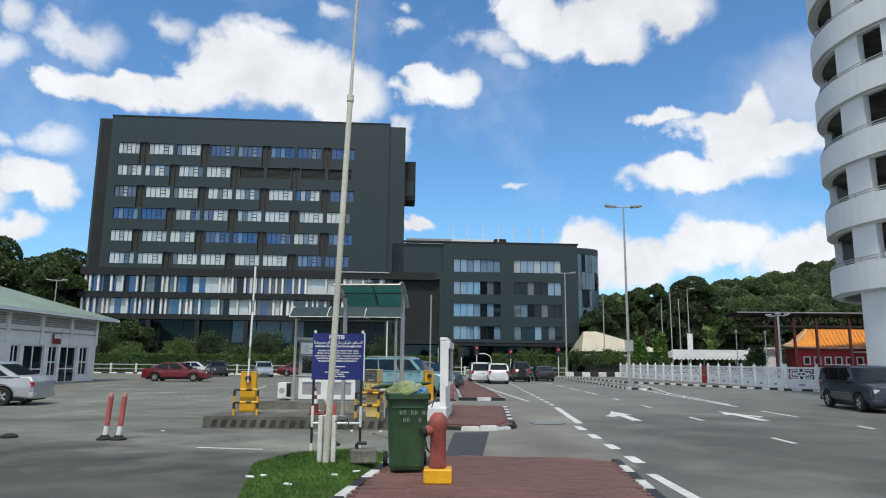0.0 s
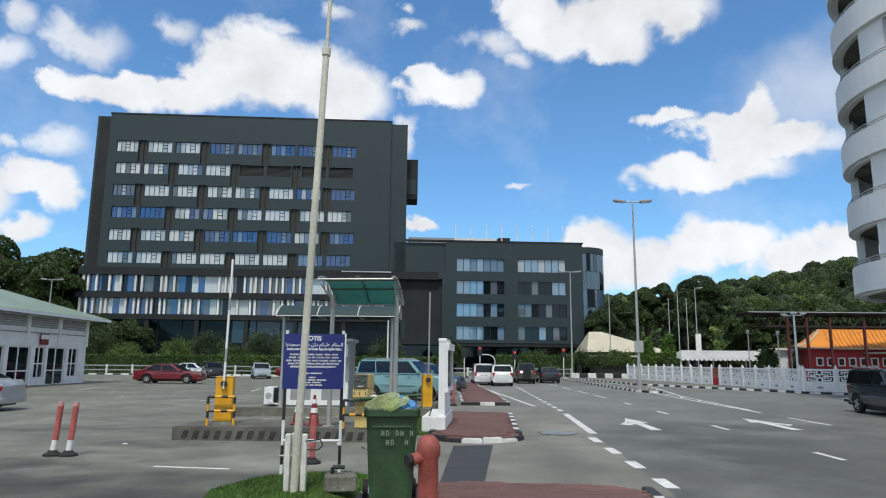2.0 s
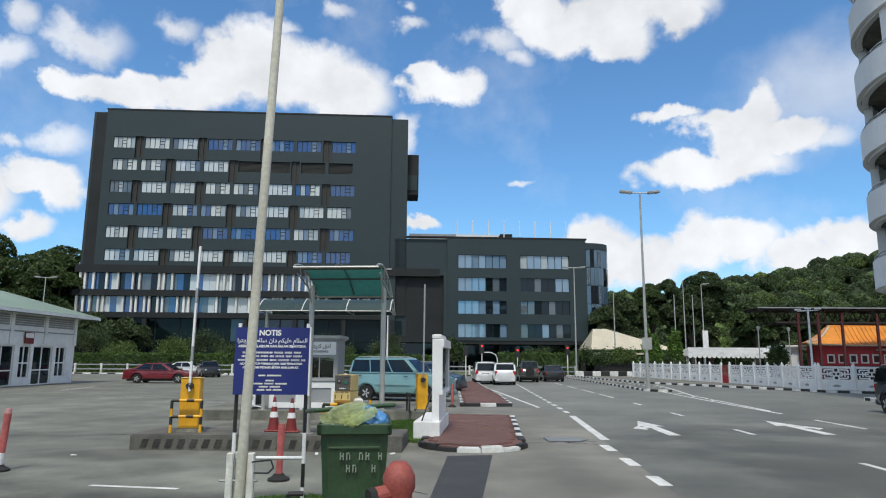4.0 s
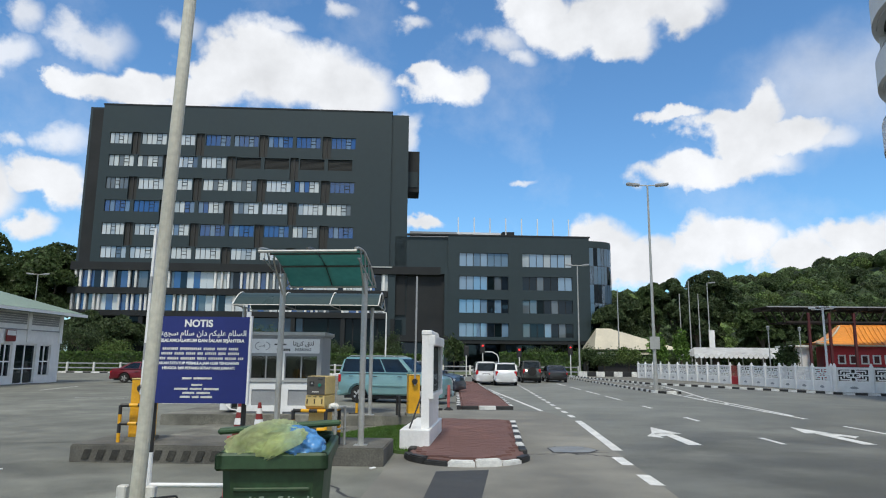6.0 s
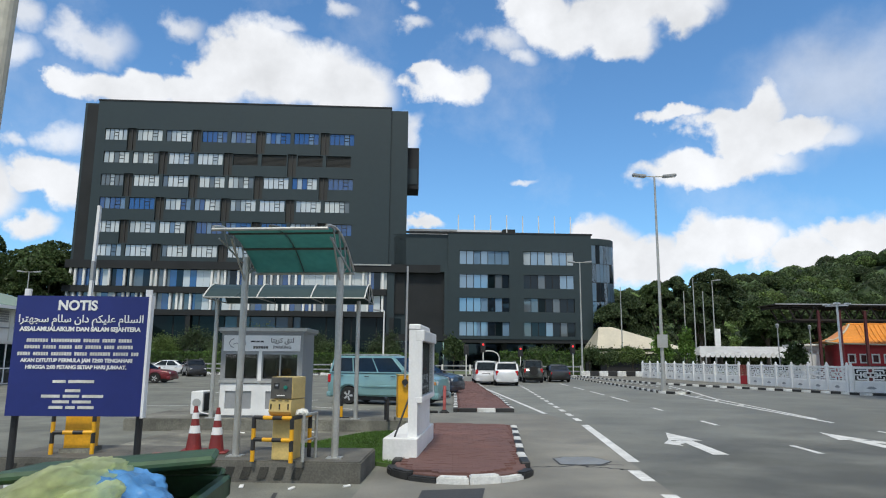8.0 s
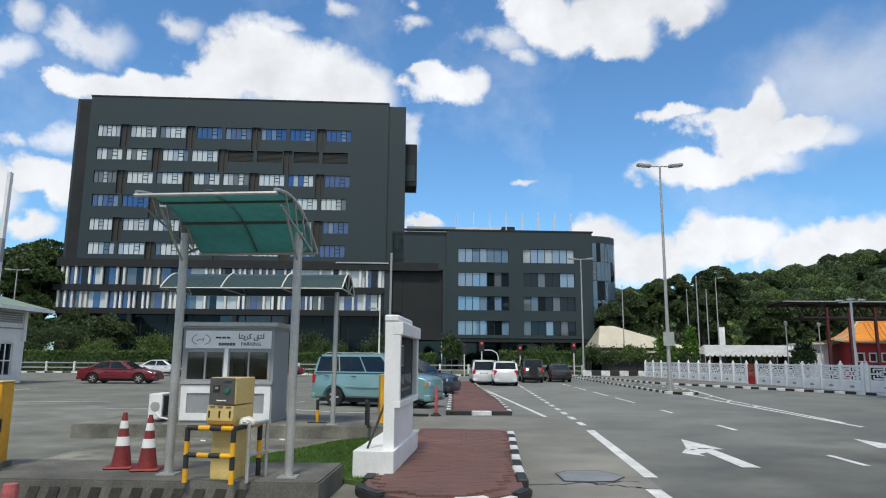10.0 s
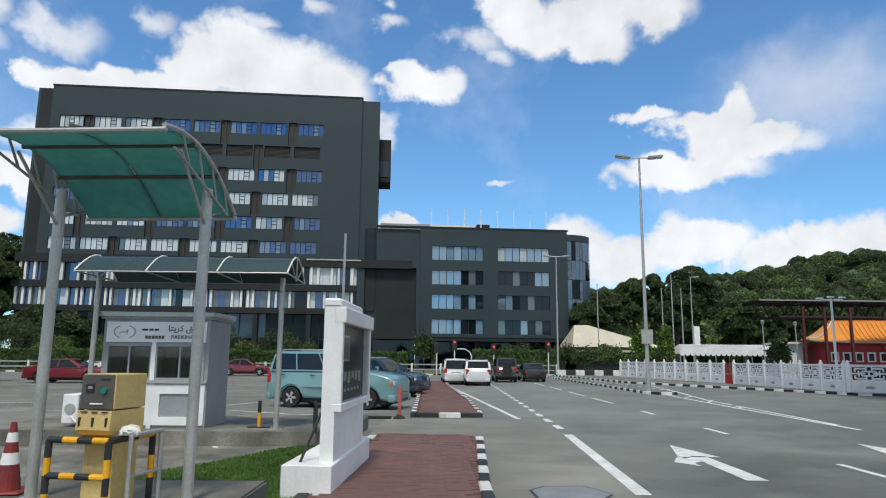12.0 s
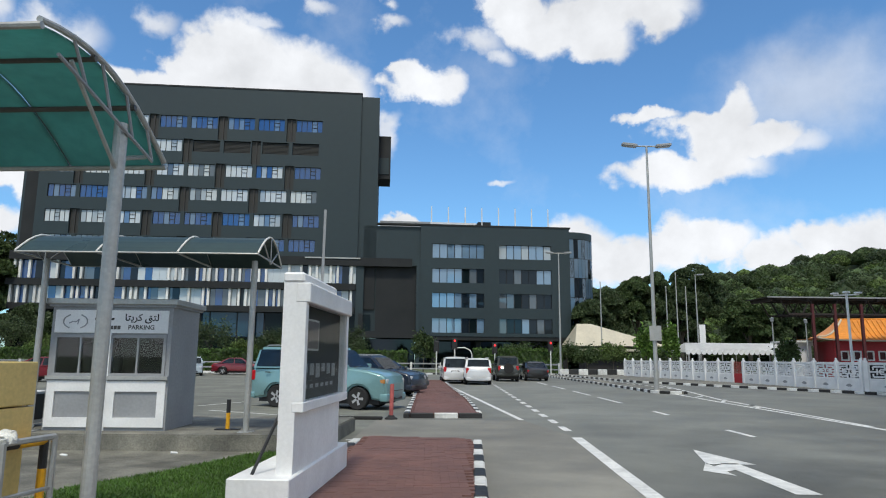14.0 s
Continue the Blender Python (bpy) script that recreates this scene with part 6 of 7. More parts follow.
for _a, _b in ((0.72, 0.84), (0.86, 0.94), (0.96, 1.04)):
    part("letter_bar", bx(_a, _b, -0.033, -0.03, 1.885, 1.925), M['dark'], bo)
for sgn in (-1, 1):
    part("emblem_arc", tube([(0.4 + sgn * 0.2 * math.cos(a), -0.034, 1.86 + 0.13 * math.sin(a)) for a in [-1.1, -0.6, -0.2, 0.2, 0.6, 1.1]], 0.011, 6), M['steel'], bo)
part("emblem_mark", tube([(0.3, -0.034, 1.83), (0.36, -0.034, 1.86), (0.41, -0.034, 1.85), (0.46, -0.034, 1.9), (0.44, -0.034, 1.81)], 0.009, 6), M['steel'], bo)
for a, b, z0, z1 in fr:
    w = thing("sliding_window")
    w.parent = bo
    w.location = (a, 0, z0)
    bm = bmesh.new()
    box(bm, -0.03, 0.02, -0.02, 0.03, -0.03, z1 - z0 + 0.03)
    box(bm, b - a - 0.02, b - a + 0.03, -0.02, 0.03, -0.03, z1 - z0 + 0.03)
    box(bm, -0.03, b - a + 0.03, -0.018, 0.028, -0.04, 0.02)
    box(bm, -0.03, b - a + 0.03, -0.018, 0.028, z1 - z0 - 0.02, z1 - z0 + 0.03)
    box(bm, (b - a) / 2 - 0.015, (b - a) / 2 + 0.015, -0.016, 0.026, 0, z1 - z0)
    part("frame", bm, M['steel'], w)
    part("pane", bx(0.02, b - a - 0.02, 0.005, 0.011, 0.02, z1 - z0 - 0.02), M['clear'], w).visible_shadow = False
part("mullion", bx(0.93, 1.01, -0.035, 0, 0, 1.66), M['white'], bo)
for a, b in ((0.03, 0.93), (1.01, 1.97)):
    bm = bmesh.new()
    box(bm, a, b, -0.03, 0, 0.06, 0.22)
    box(bm, a, b, -0.03, 0, 0.66, 0.84)
    box(bm, a, a + 0.13, -0.03, 0, 0.22, 0.66)
    box(bm, b - 0.13, b, -0.03, 0, 0.22, 0.66)
    part("lower_frame", bm, M['white'], bo)
part("sill", bx(0, BW, -0.06, 0, 0.86, 0.92), M['galv'], bo)
for cx_ in (-5.0, -4.05):
    ch = thing("office_chair", cx_, 26.15, BZ + 0.04, 0, "black high-backed office chair inside the booth", "chair", "chairs in the booth")
    part("backrest", bx(-0.35, 0.35, -0.05, 0.08, 0.7, 1.4, 0.07, 3), M['inner'], ch)
    part("seat", bx(-0.24, 0.24, -0.45, 0.04, 0.42, 0.52, 0.04, 3), M['dark'], ch)
    part("column", cy((0, -0.2, 0.05), (0, -0.2, 0.42), 0.03, seg=10), M['steel'], ch)
    part("foot", bx(-0.25, 0.25, -0.23, -0.17, 0, 0.06, 0.01), M['dark'], ch)
ac = thing("air_conditioner", -6.28, 25.6, BZ, 0, "white air conditioner outdoor unit beside the booth", "air conditioner")
part("case", bx(0, 0.3, 0, 0.72, 0.06, 0.6, 0.015), M['white'], ac)
part("side_grille", bx(0.3, 0.31, 0.08, 0.66, 0.12, 0.55), M['dark'], ac)
part("fan_grille", cy((0.15, 0.0, 0.33), (0.15, -0.012, 0.33), 0.1, seg=20), M['galv'], ac)
part("pipe", tube([(0.18, -0.01, 0.2), (0.3, -0.06, 0.1), (0.55, -0.06, 0.06)], 0.018, 8), M['white'], ac)

# ---- white display stand ----
ws = thing("display_stand", -0.63, 20.5, 0, -4, "white rendered display stand with glazed notice case on a plinth", "display stand")
part("plinth", bx(-0.38, 0.19, -0.22, 2.5, 0.02, 0.42, 0.01), M['white'], ws)
bm = bx(0, 0.155, 0, 2.05, 0.42, 0.985)
box(bm, 0, 0.13, 0, 2.15, 0.985, 2.2)
box(bm, 0.13, 0.225, 0, 0.1, 1.07, 2.02)
box(bm, 0.13, 0.225, 2.03, 2.15, 1.07, 2.02)
part("pier", bm, M['white'], ws)
part("case_sill", bx(0.12, 0.235, -0.004, 2.154, 0.98, 1.075, 0.008), M['white'], ws)
part("hood", bx(0.12, 0.262, -0.004, 2.16, 2.01, 2.2, 0.01), M['white'], ws)
part("coping", bx(-0.01, 0.2, -0.01, 1.5, 2.2, 2.3, 0.02), M['white'], ws)
part("case_back", bx(0.128, 0.138, 0.1, 2.03, 1.07, 2.02), M['caseback'], ws)
part("poster", bx(0.14, 0.144, 0.36, 0.9, 1.56, 1.88), M['offw'], ws, "white-edged faded pink poster")
part("poster_sheet", bx(0.145, 0.147, 0.39, 0.87, 1.58, 1.86), M['postergrey'], ws, "faded grey-pink poster sheet")
for k in range(6):
    part("notice", bx(0.14, 0.144, 0.3 + 0.26 * k, 0.48 + 0.26 * k, 1.34 - 0.03 * (k % 3), 1.43), M['steel'], ws)
    part("notice", bx(0.14, 0.144, 0.34 + 0.24 * k, 0.48 + 0.24 * k, 1.18, 1.22), M['steel'], ws)
part("case_glass", bx(0.2, 0.204, 0.1, 2.03, 1.07, 2.02), M['clear'], ws).visible_shadow = False
part("prop", cy((-0.22, 0.0, 0.42), (-0.02, 0.3, 1.06), 0.016, seg=8), M['dark'], ws)

# ---- street lamps, poles, traffic lights ----


def lamp(x, y, h, rz, arm, label, heads=2, z=0.0, mt='galv'):
    t = thing("street_lamp", x, y, z, rz, label, "street lamp", "street lamps")
    part("base", cy((0, 0, 0), (0, 0, 0.9), 0.13, 0.12, 14), M[mt], t)
    part("pole", cy((0, 0, 0.9), (0, 0, h), 0.1, 0.05, 14), M[mt], t)
    part("arm", cy((-arm if heads == 2 else 0, 0, h), (arm, 0, h), 0.035, seg=8), M[mt], t)
    for s in ((-1, 1) if heads == 2 else (1,)):
        hd = part("head", bx(-0.38, 0.38, -0.14, 0.14, -0.05, 0.1, 0.03), M['steel'], t)
        hd.matrix_basis = pose(s * (arm + 0.2), 0, h + 0.03, 0, -6 * s, 0)
        part("diffuser", bx(-0.3, 0.3, -0.1, 0.1, -0.07, -0.045), M['lens'], hd)
    return t


la = lamp(11.43, 45.6, 11.85, 0, 0.65, "tall galvanised street lamp with two heads on the median", 2, KH - 0.01)
part("sign_plate", bx(-0.28, 0.28, -0.16, -0.13, 2.3, 3.0), M['galv'], la, "grey back of a traffic sign")
lamp(13.6, 79.5, 12.0, 0, 0.7, "tall galvanised street lamp with two heads at the junction", 2)
lw = thing("street_lamp", 22.9, 48.9, KH - 0.01, 12, "slim white lamp post with three small heads behind the fence", "street lamp", "street lamps")
part("pole", cy((0, 0, 0), (0, 0, 4.98), 0.075, 0.06, 12), M['white'], lw)
part("arm", cy((-0.8, 0, 4.85), (0.8, 0, 4.95), 0.035, seg=8), M['white'], lw)
for sx, z in ((-0.75, 4.9), (0, 5.0), (0.75, 5.0)):
    hd = part("head", bx(sx - 0.17, sx + 0.17, -0.12, 0.12, z, z + 0.09, 0.02), M['white'], lw)
    part("diffuser", bx(sx - 0.13, sx + 0.13, -0.09, 0.09, z - 0.015, z + 0.002), M['lens'], hd)
lamp(-49.1, 85, 11.3, 10, 0.7, "tall street lamp with two heads beyond the hall", 2)
lamp(33.5, 95, 12.0, 0, 0.5, "tall lamp with a single head among the poles", 1)
lamp(-6.7, 75, 6.4, 180, 0.5, "slim white lamp post with a curved arm", 1, 0, 'white')
for x, h in ((29.8, 10.4), (31.06, 12.1), (32.24, 10.4), (21.7, 10.9)):
    t = thing("flag_pole", x, 95, 0, 0, "bare tapered grey flag pole", "pole", "flag poles")
    part("pole", cy((0, 0, 0), (0, 0, h), 0.1, 0.05, 10), M['galv'], t)
    part("finial", lathe(bmesh.new(), [(0.04, h), (0.09, h + 0.08), (0.03, h + 0.16)], 10), M['galv'], t)


def red_glow():
    m = bpy.data.materials.new("red_signal")
    m.use_nodes = True
    b = m.node_tree.nodes["Principled BSDF"]
    b.inputs["Base Color"].default_value = (0.6, 0.02, 0.02, 1)
    b.inputs["Emission Color"].default_value = (1, 0.03, 0.03, 1)
    b.inputs["Emission Strength"].default_value = 1.6
    return m


M['signal'] = red_glow()


def traffic_light(x, y, h, arm=0.0, lit=True):
    t = thing("traffic_light", x, y, 0, 0, "traffic light on a grey post showing red", "traffic light", "traffic lights")
    part("post", cy((0, 0, 0), (0, 0, h), 0.06, seg=10), M['offw'], t)
    if arm:
        part("arm", tube([(arm, 0.3, 0), (arm, 0.3, h * 0.75), (arm * 0.9, 0.3, h * 0.9), (arm * 0.6, 0.3, h), (0, 0.3, h)], 0.05, 8), M['white'], t)
    hd = part("head", bx(-0.18, 0.18, -0.12, 0.1, h - 0.1, h + 0.85, 0.03), M['dark'], t)
    part("red_lamp", cy((0, -0.12, h + 0.66), (0, -0.15, h + 0.66), 0.1, seg=16), M['signal' if lit else 'inner'], hd, "lit red lamp" if lit else "")
    for k, z in enumerate((0.38, 0.1)):
        part("dark_lamp", cy((0, -0.12, h + z), (0, -0.14, h + z), 0.11, seg=16), M['inner'], hd)
    part("plate", bx(-0.26, 0.26, 0.1, 0.12, h - 0.2, h + 0.95), M['dark'], hd)


traffic_light(1.5, 78.6, 2.3, 0, False)
traffic_light(3.3, 79.8, 2.6, 1.7)
traffic_light(7.3, 80.6, 2.2)
traffic_light(12.9, 80.9, 2.5)

ks = thing("rubble_row", 0, 0, 0, 0, "row of broken white kerb stones along the lot edge", "kerb stones", "", "stuff")
kr_ = random.Random(8)
bm = bmesh.new()
for k in range(60):
    x, y = -34 + k * 0.42 + kr_.uniform(-0.15, 0.15), 76.4 + kr_.uniform(-0.5, 0.5)
    w_, h_ = kr_.uniform(0.14, 0.3), kr_.uniform(0.1, 0.3)
    box(bm, x - w_, x + w_, y - 0.15, y + 0.15, 0, h_, 0.03)
part("stones", bm, M['kerb_w'], ks)

# ---- railing across the junction ----
rl = thing("railing", 0, 0, 0, 0, "white-posted roadside railing with dark rails", "railing")
RX = [(-58 + 3.0 * k) for k in range(25)]
for x in RX:
    yy = 82.3
    part("post", bx(x - 0.1, x + 0.1, yy - 0.1, yy + 0.1, KH - 0.02, 1.15, 0.02), M['offw'], rl)
for z in (0.45, 0.95):
    part("rail", bx(-58, 14, 82.25, 82.35, z, z + 0.13), M['steel'], rl)

for k in range(8):
    rbk = thing("road_barrier", 13.9 + 0.92 * k, 79.4 - 0.05 * k, 0, -3, "white concrete road barrier block at the junction" if k % 2 == 0 else "black concrete road barrier block at the junction", "barrier", "road barrier blocks")
    part("block", bx(-0.44, 0.44, -0.14, 0.14, 0.12, 0.62, 0.03), M['kerb_w' if k % 2 == 0 else 'kerb_b'], rbk)
    part("foot", bx(-0.44, 0.44, -0.24, 0.24, 0.0, 0.13, 0.02), M['kerb_w' if k % 2 == 0 else 'kerb_b'], rbk)
for i, (x, y, h, r) in enumerate(((20.5, 86, 3.4, 1.7), (24.5, 87, 3.0, 1.6), (27.0, 88, 3.2, 1.6), (17.8, 86.5, 3.0, 1.5))):
    tree(x, y, h, r, M['leaf3' if i == 0 else 'leaf'], 80 + i, 3200, 0.11, "low green shrub beside the junction", "shrubs by the junction")

# ---- white lattice fence ----


def lattice(w, h):
    """Interlocking square fretwork."""
    bm = bmesh.new()
    th = 0.074

    def hb(x0, x1, z):
        box(bm, x0 * w, x1 * w, -0.025, 0.025, z * h - th / 2, z * h + th / 2)

    def vb(x, z0, z1):
        box(bm, x * w - th / 2, x * w + th / 2, -0.024, 0.024, z0 * h, z1 * h)
    for z in (0.03, 0.97):
        hb(0, 1, z)
    for x in (0.02, 0.98):
        vb(x, 0, 1)
    for a, b, c in ((0.12, 0.42, 0.82), (0.58, 0.88, 0.82), (0.12, 0.42, 0.18), (0.58, 0.88, 0.18), (0.3, 0.7, 0.64), (0.3, 0.7, 0.36), (0.02, 0.22, 0.5), (0.78, 0.98, 0.5), (0.22, 0.4, 0.5), (0.6, 0.78, 0.5)):
        hb(a, b, c)
    for a, b, c in ((0.12, 0.62, 0.82), (0.12, 0.18, 0.38), (0.88, 0.62, 0.82), (0.88, 0.18, 0.38), (0.42, 0.64, 0.97), (0.58, 0.64, 0.97), (0.42, 0.03, 0.36), (0.58, 0.03, 0.36), (0.3, 0.36, 0.64), (0.7, 0.36, 0.64), (0.22, 0.3, 0.7), (0.78, 0.3, 0.7), (0.5, 0.36, 0.64)):
        vb(a, b, c)
    return bm


PW = 1.8
LAT = mesh_of("lattice", lattice(PW - 0.2, 0.75), M['white'])
POST = mesh_of("post", bx(-0.1, 0.1, -0.1, 0.1, 0, 1.42, 0.015), M['white'])
FINIAL = mesh_of("finial", lathe(bmesh.new(), [(0.09, 1.42), (0.1, 1.46), (0.05, 1.49), (0.07, 1.54), (0.02, 1.6)], 10), M['white'])
DADO = mesh_of("dado", bx(0.1, PW - 0.1, -0.05, 0.05, 0, 0.55, 0.01), M['white'])
_bm = prism(bmesh.new(), [(-0.24, 0.0), (-0.12, -0.055), (0.12, -0.055), (0.24, 0.0), (0.08, 0.085), (-0.08, 0.085)], 0, 0.006)
bmesh.ops.transform(_bm, matrix=Matrix.Translation((PW / 2, -0.05, 0.24)) @ pose(0, 0, 0, 90, 0, 0), verts=_bm.verts[:])
BADGE = mesh_of("badge", _bm, M['steel'])
TOPR = mesh_of("top_rail", bx(0.1, PW - 0.1, -0.04, 0.04, 1.31, 1.38, 0.01), M['white'])
fences = []
for pts in ([(18.75, 75.6), (20.98, 58.6)], [(21.1, 57.3), (21.78, 46.5)], [(21.8, 46.2), (30.5, 40.0)]):
    fn = thing("lattice_fence", 0, 0, KH - 0.01, 0, "white concrete fence with fretwork lattice panels", "fence", "lattice fences")
    (x0, y0), (x1, y1) = pts
    ln, a = math.hypot(x1 - x0, y1 - y0), math.atan2(y1 - y0, x1 - x0)
    n = max(1, round(ln / PW))
    st = ln / n
    for k in range(n + 1):
        x, y = x0 + math.cos(a) * st * k, y0 + math.sin(a) * st * k
        shared("post", POST, fn, (x, y, 0), a)
        shared("finial", FINIAL, fn, (x, y, 0), a)
        if k < n:
            for nm, me, dz in (("dado", DADO, 0), ("badge", BADGE, 0), ("top_rail", TOPR, 0)):
                shared(nm, me, fn, (x, y, dz), a).scale = (st / PW, 1, 1)
            shared("lattice", LAT, fn, (x + math.cos(a) * 0.1, y + math.sin(a) * 0.1, 0.56), a).scale = (st / PW, 1, 1)
rb = thing("red_gate", 20.98, 58.5, KH - 0.01, -84, "red painted gate panel in the white fence", "gate")
part("lower_panel", bx(0.1, 1.15, -0.05, 0.05, 0, 0.58, 0.01), M['pavred'], rb)
g2 = shared("lattice", mesh_of("lattice", lattice(1.05, 0.75), M['hydrant']), rb, (0.1, 0, 0.6))

# ---- pavilion, steel shelter, marquee, low roofs ----
pv = thing("pavilion", 37.2, 74.2, 0, -16, "red-walled pavilion with an orange tiled roof and upswept eaves", "building")
pw = [(0.75 + 1.0 * k, 1.3 + 1.0 * k, 1.72, 2.45) for k in range(15)]
part("front_wall", wall_with_holes(0.2, 19, 0, 3.5, pw, 0, 0.2), M['pavred'], pv)
part("back", bx(0.2, 19, 0.25, 6.4, 0, 3.45), M['pavred'], pv)
# added dark board that stands for the shade on the lower wall
part("plinth", bx(0.15, 19, -0.3, -0.01, 0, 1.4, 0.02), M['inner'], pv)
for a, b, z0, z1 in pw:
    bm = bmesh.new()
    for q in (a - 0.07, b - 0.05):
        box(bm, q, q + 0.12, -0.05, 0.05, z0 - 0.08, z1 + 0.08)
    for q in (z0 - 0.08, z1 - 0.04):
        box(bm, a - 0.06, b + 0.06, -0.049, 0.049, q, q + 0.12)
    part("window_frame", bm, M['white'], pv)
    part("window_pane", bx(a, b, 0.1, 0.15, z0, z1), M['darkred'], pv)
bm = bmesh.new()
rows = []
for s in range(9):
    q = s / 8
    z = 3.42 + 2.0 * q ** 1.5
    d = -1.0 + 3.6 * q
    ins = 3.0 * q ** 0.8
    up = 0.28 * (1 - q) ** 2
    front = [(-1.3 + ins, d, z + up), (0.6 + ins * 0.75, d, z + up * 0.35), (3.2 + ins * 0.4, d, z), (20, d, z)]
    rows.append([bm.verts.new(v) for v in front + [(20, 7 - 2.4 * q, z), (-1.3 + ins, 7 - 2.4 * q, z + up)]])
for a, b in zip(rows, rows[1:]):
    for i in range(6):
        bm.faces.new((a[i], a[(i + 1) % 6], b[(i + 1) % 6], b[i]))
bm.faces.new(rows[-1])
bmesh.ops.recalc_face_normals(bm, faces=bm.faces[:])
part("roof", bm, M['orange'], pv)
part("ridge", bx(1.7, 20, 3.2, 3.8, 5.35, 5.6, 0.05), M['orange'], pv)
part("hip_rib", tube([(-1.3 + 3.0 * q ** 0.8, -1.0 + 3.6 * q, 3.46 + 2.0 * q ** 1.5 + 0.28 * (1 - q) ** 2) for q in (0, 0.2, 0.4, 0.6, 0.8, 1)], 0.09, 6), M['beige'], pv)
for k in range(44):
    x0 = 2.2 + 0.4 * k
    part("roof_rib", tube([(x0, -0.98 + 3.55 * q, 3.45 + 2.0 * q ** 1.5) for q in (0, 0.33, 0.66, 1)], 0.045, 5), M['orange'], pv)
part("eave_board", tube([(-1.3, -0.98, 3.66), (-0.3, -0.98, 3.5), (0.6, -0.98, 3.45), (3.2, -0.98, 3.38), (20, -0.98, 3.38)], 0.07, 6), M['beige'], pv)
part("porch_roof", prism(bmesh.new(), [(6.3, -3.2), (14, -3.6), (14, -0.4), (5.0, -0.4)], 2.9, 3.06), M['beige'], pv)
ax = thing("low_shed", 35.2, 77.5, 0, -8, "small white annexe with a flat roof beside the pavilion", "building")
part("wall", bx(0, 1.9, 0, 4, 0, 3.0), M['wall_w'], ax)
part("roof", bx(-0.3, 2.2, -0.5, 4.3, 3.3, 3.5, 0.03), M['offw'], ax)
part("fascia", bx(-0.1, 2.0, -0.2, 4.1, 3.0, 3.3), M['offw'], ax)

sh = thing("steel_shelter", 27.7, 68.0, 0, 0, "dark steel shelter with a flat thin roof on red columns", "shelter")
# sheet coloured dark to give its underside the shade below the roof
part("roof_sheet", bx(0.6, 26, -0.3, 3.4, 6.68, 6.74), M['truss'], sh)
part("roof_fascia", bx(0.6, 26, -0.36, -0.3, 6.66, 6.76), M['steel'], sh)
for x in (4.4, 6.25, 8.45, 11.7, 14.8, 18.1, 21.4):
    part("column", bx(x - 0.1, x + 0.1, -0.1, 0.1, 0, 6.2), M['darkred'], sh)
for yy in (0.0, 1.6, 3.2):
    for z in (5.3, 6.5):
        part("truss_chord", bx(2.4 if z < 6 else 0.9, 26, yy - 0.08, yy + 0.08, z, z + 0.14), M['truss'], sh)
    for k in range(20):
        xa = 2.4 + 1.2 * k
        part("truss_strut", cy((xa, yy, 5.4), (xa + 0.6 * (1 if k % 2 else -1), yy, 6.55), 0.07, seg=6), M['truss'], sh)
for k in range(9):
    part("purlin", bx(1.0 + 2.9 * k, 1.16 + 2.9 * k, -0.2, 3.35, 6.4, 6.66), M['truss'], sh)

mq = thing("marquee", 24.7, 76.4, 0, 0, "long white fabric marquee with a scalloped edge", "marquee")
bm = bmesh.new()
v = [bm.verts.new(q) for q in ((0, 0, 2.35), (10.5, 0, 2.35), (9.6, 2.4, 3.25), (0.9, 2.4, 3.25), (10.5, 5, 2.35), (0, 5, 2.35))]
bm.faces.new((v[0], v[1], v[2], v[3]))
bm.faces.new((v[3], v[2], v[4], v[5]))
bm.faces.new((v[1], v[4], v[2]))
bm.faces.new((v[5], v[0], v[3]))
bmesh.ops.solidify(bm, geom=bm.faces[:], thickness=0.04)
part("roof_sheet", bm, M['white'], mq)
for k in range(21):
    part("scallop", cy((0.25 + 0.5 * k, -0.01, 2.33), (0.25 + 0.5 * k, 0.02, 2.33), 0.24, seg=10), M['white'], mq)
for x in (0.1, 3.5, 7, 10.4):
    for y in (0.1, 4.9):
        part("pole", cy((x, y, 0), (x, y, 2.4), 0.04, seg=8), M['galv'], mq)

lr = thing("low_shed", 22.6, 104, 0, 0, "low building with a wide beige sheet roof", "building")
part("wall", bx(0.5, 11, 0.5, 9, 0, 3.0), M['inner'], lr)
bm = bmesh.new()
v = [bm.verts.new(q) for q in ((-2.2, 0, 3.4), (10.5, 0, 3.4), (10.5, 10, 3.4), (-2.2, 10, 3.4), (-0.8, 5, 6.6), (1.2, 5, 6.6))]
for f in ((0, 1, 5, 4), (1, 2, 5), (2, 3, 4, 5), (3, 0, 4), (3, 2, 1, 0)):
    bm.faces.new([v[i] for i in f])
part("roof", bm, M['beige'], lr)
l2_ = thing("low_shed", 18.6, 92, 0, 0, "low building with a wide beige sheet roof", "building")
part("roof", bx(0, 7.5, 0, 5, 2.55, 2.8), M['beige'], l2_)
part("wall", bx(0.6, 7, 1, 4.6, 0, 2.55), M['inner'], l2_)

for x, y in ((25.6, 62), (28.9, 63.5)):
    t = thing("garden_lamp", x, y, KH - 0.01, 0, "slim grey lamp post with a lantern behind the fence", "lamp", "garden lamps")
    part("post", cy((0, 0, 0), (0, 0, 4.2), 0.05, 0.04, 10), M['galv'], t)
    part("lantern", lathe(bmesh.new(), [(0.05, 4.2), (0.11, 4.26), (0.13, 4.44), (0.16, 4.47), (0.04, 4.56)], 10), M['steel'], t)
bn = thing("feather_banner", 29.2, 84, 0, 0, "tall narrow white and green banner on a pole", "banner")
part("pole", cy((0, 0, 0), (0, 0, 5.4), 0.03, seg=8), M['galv'], bn)
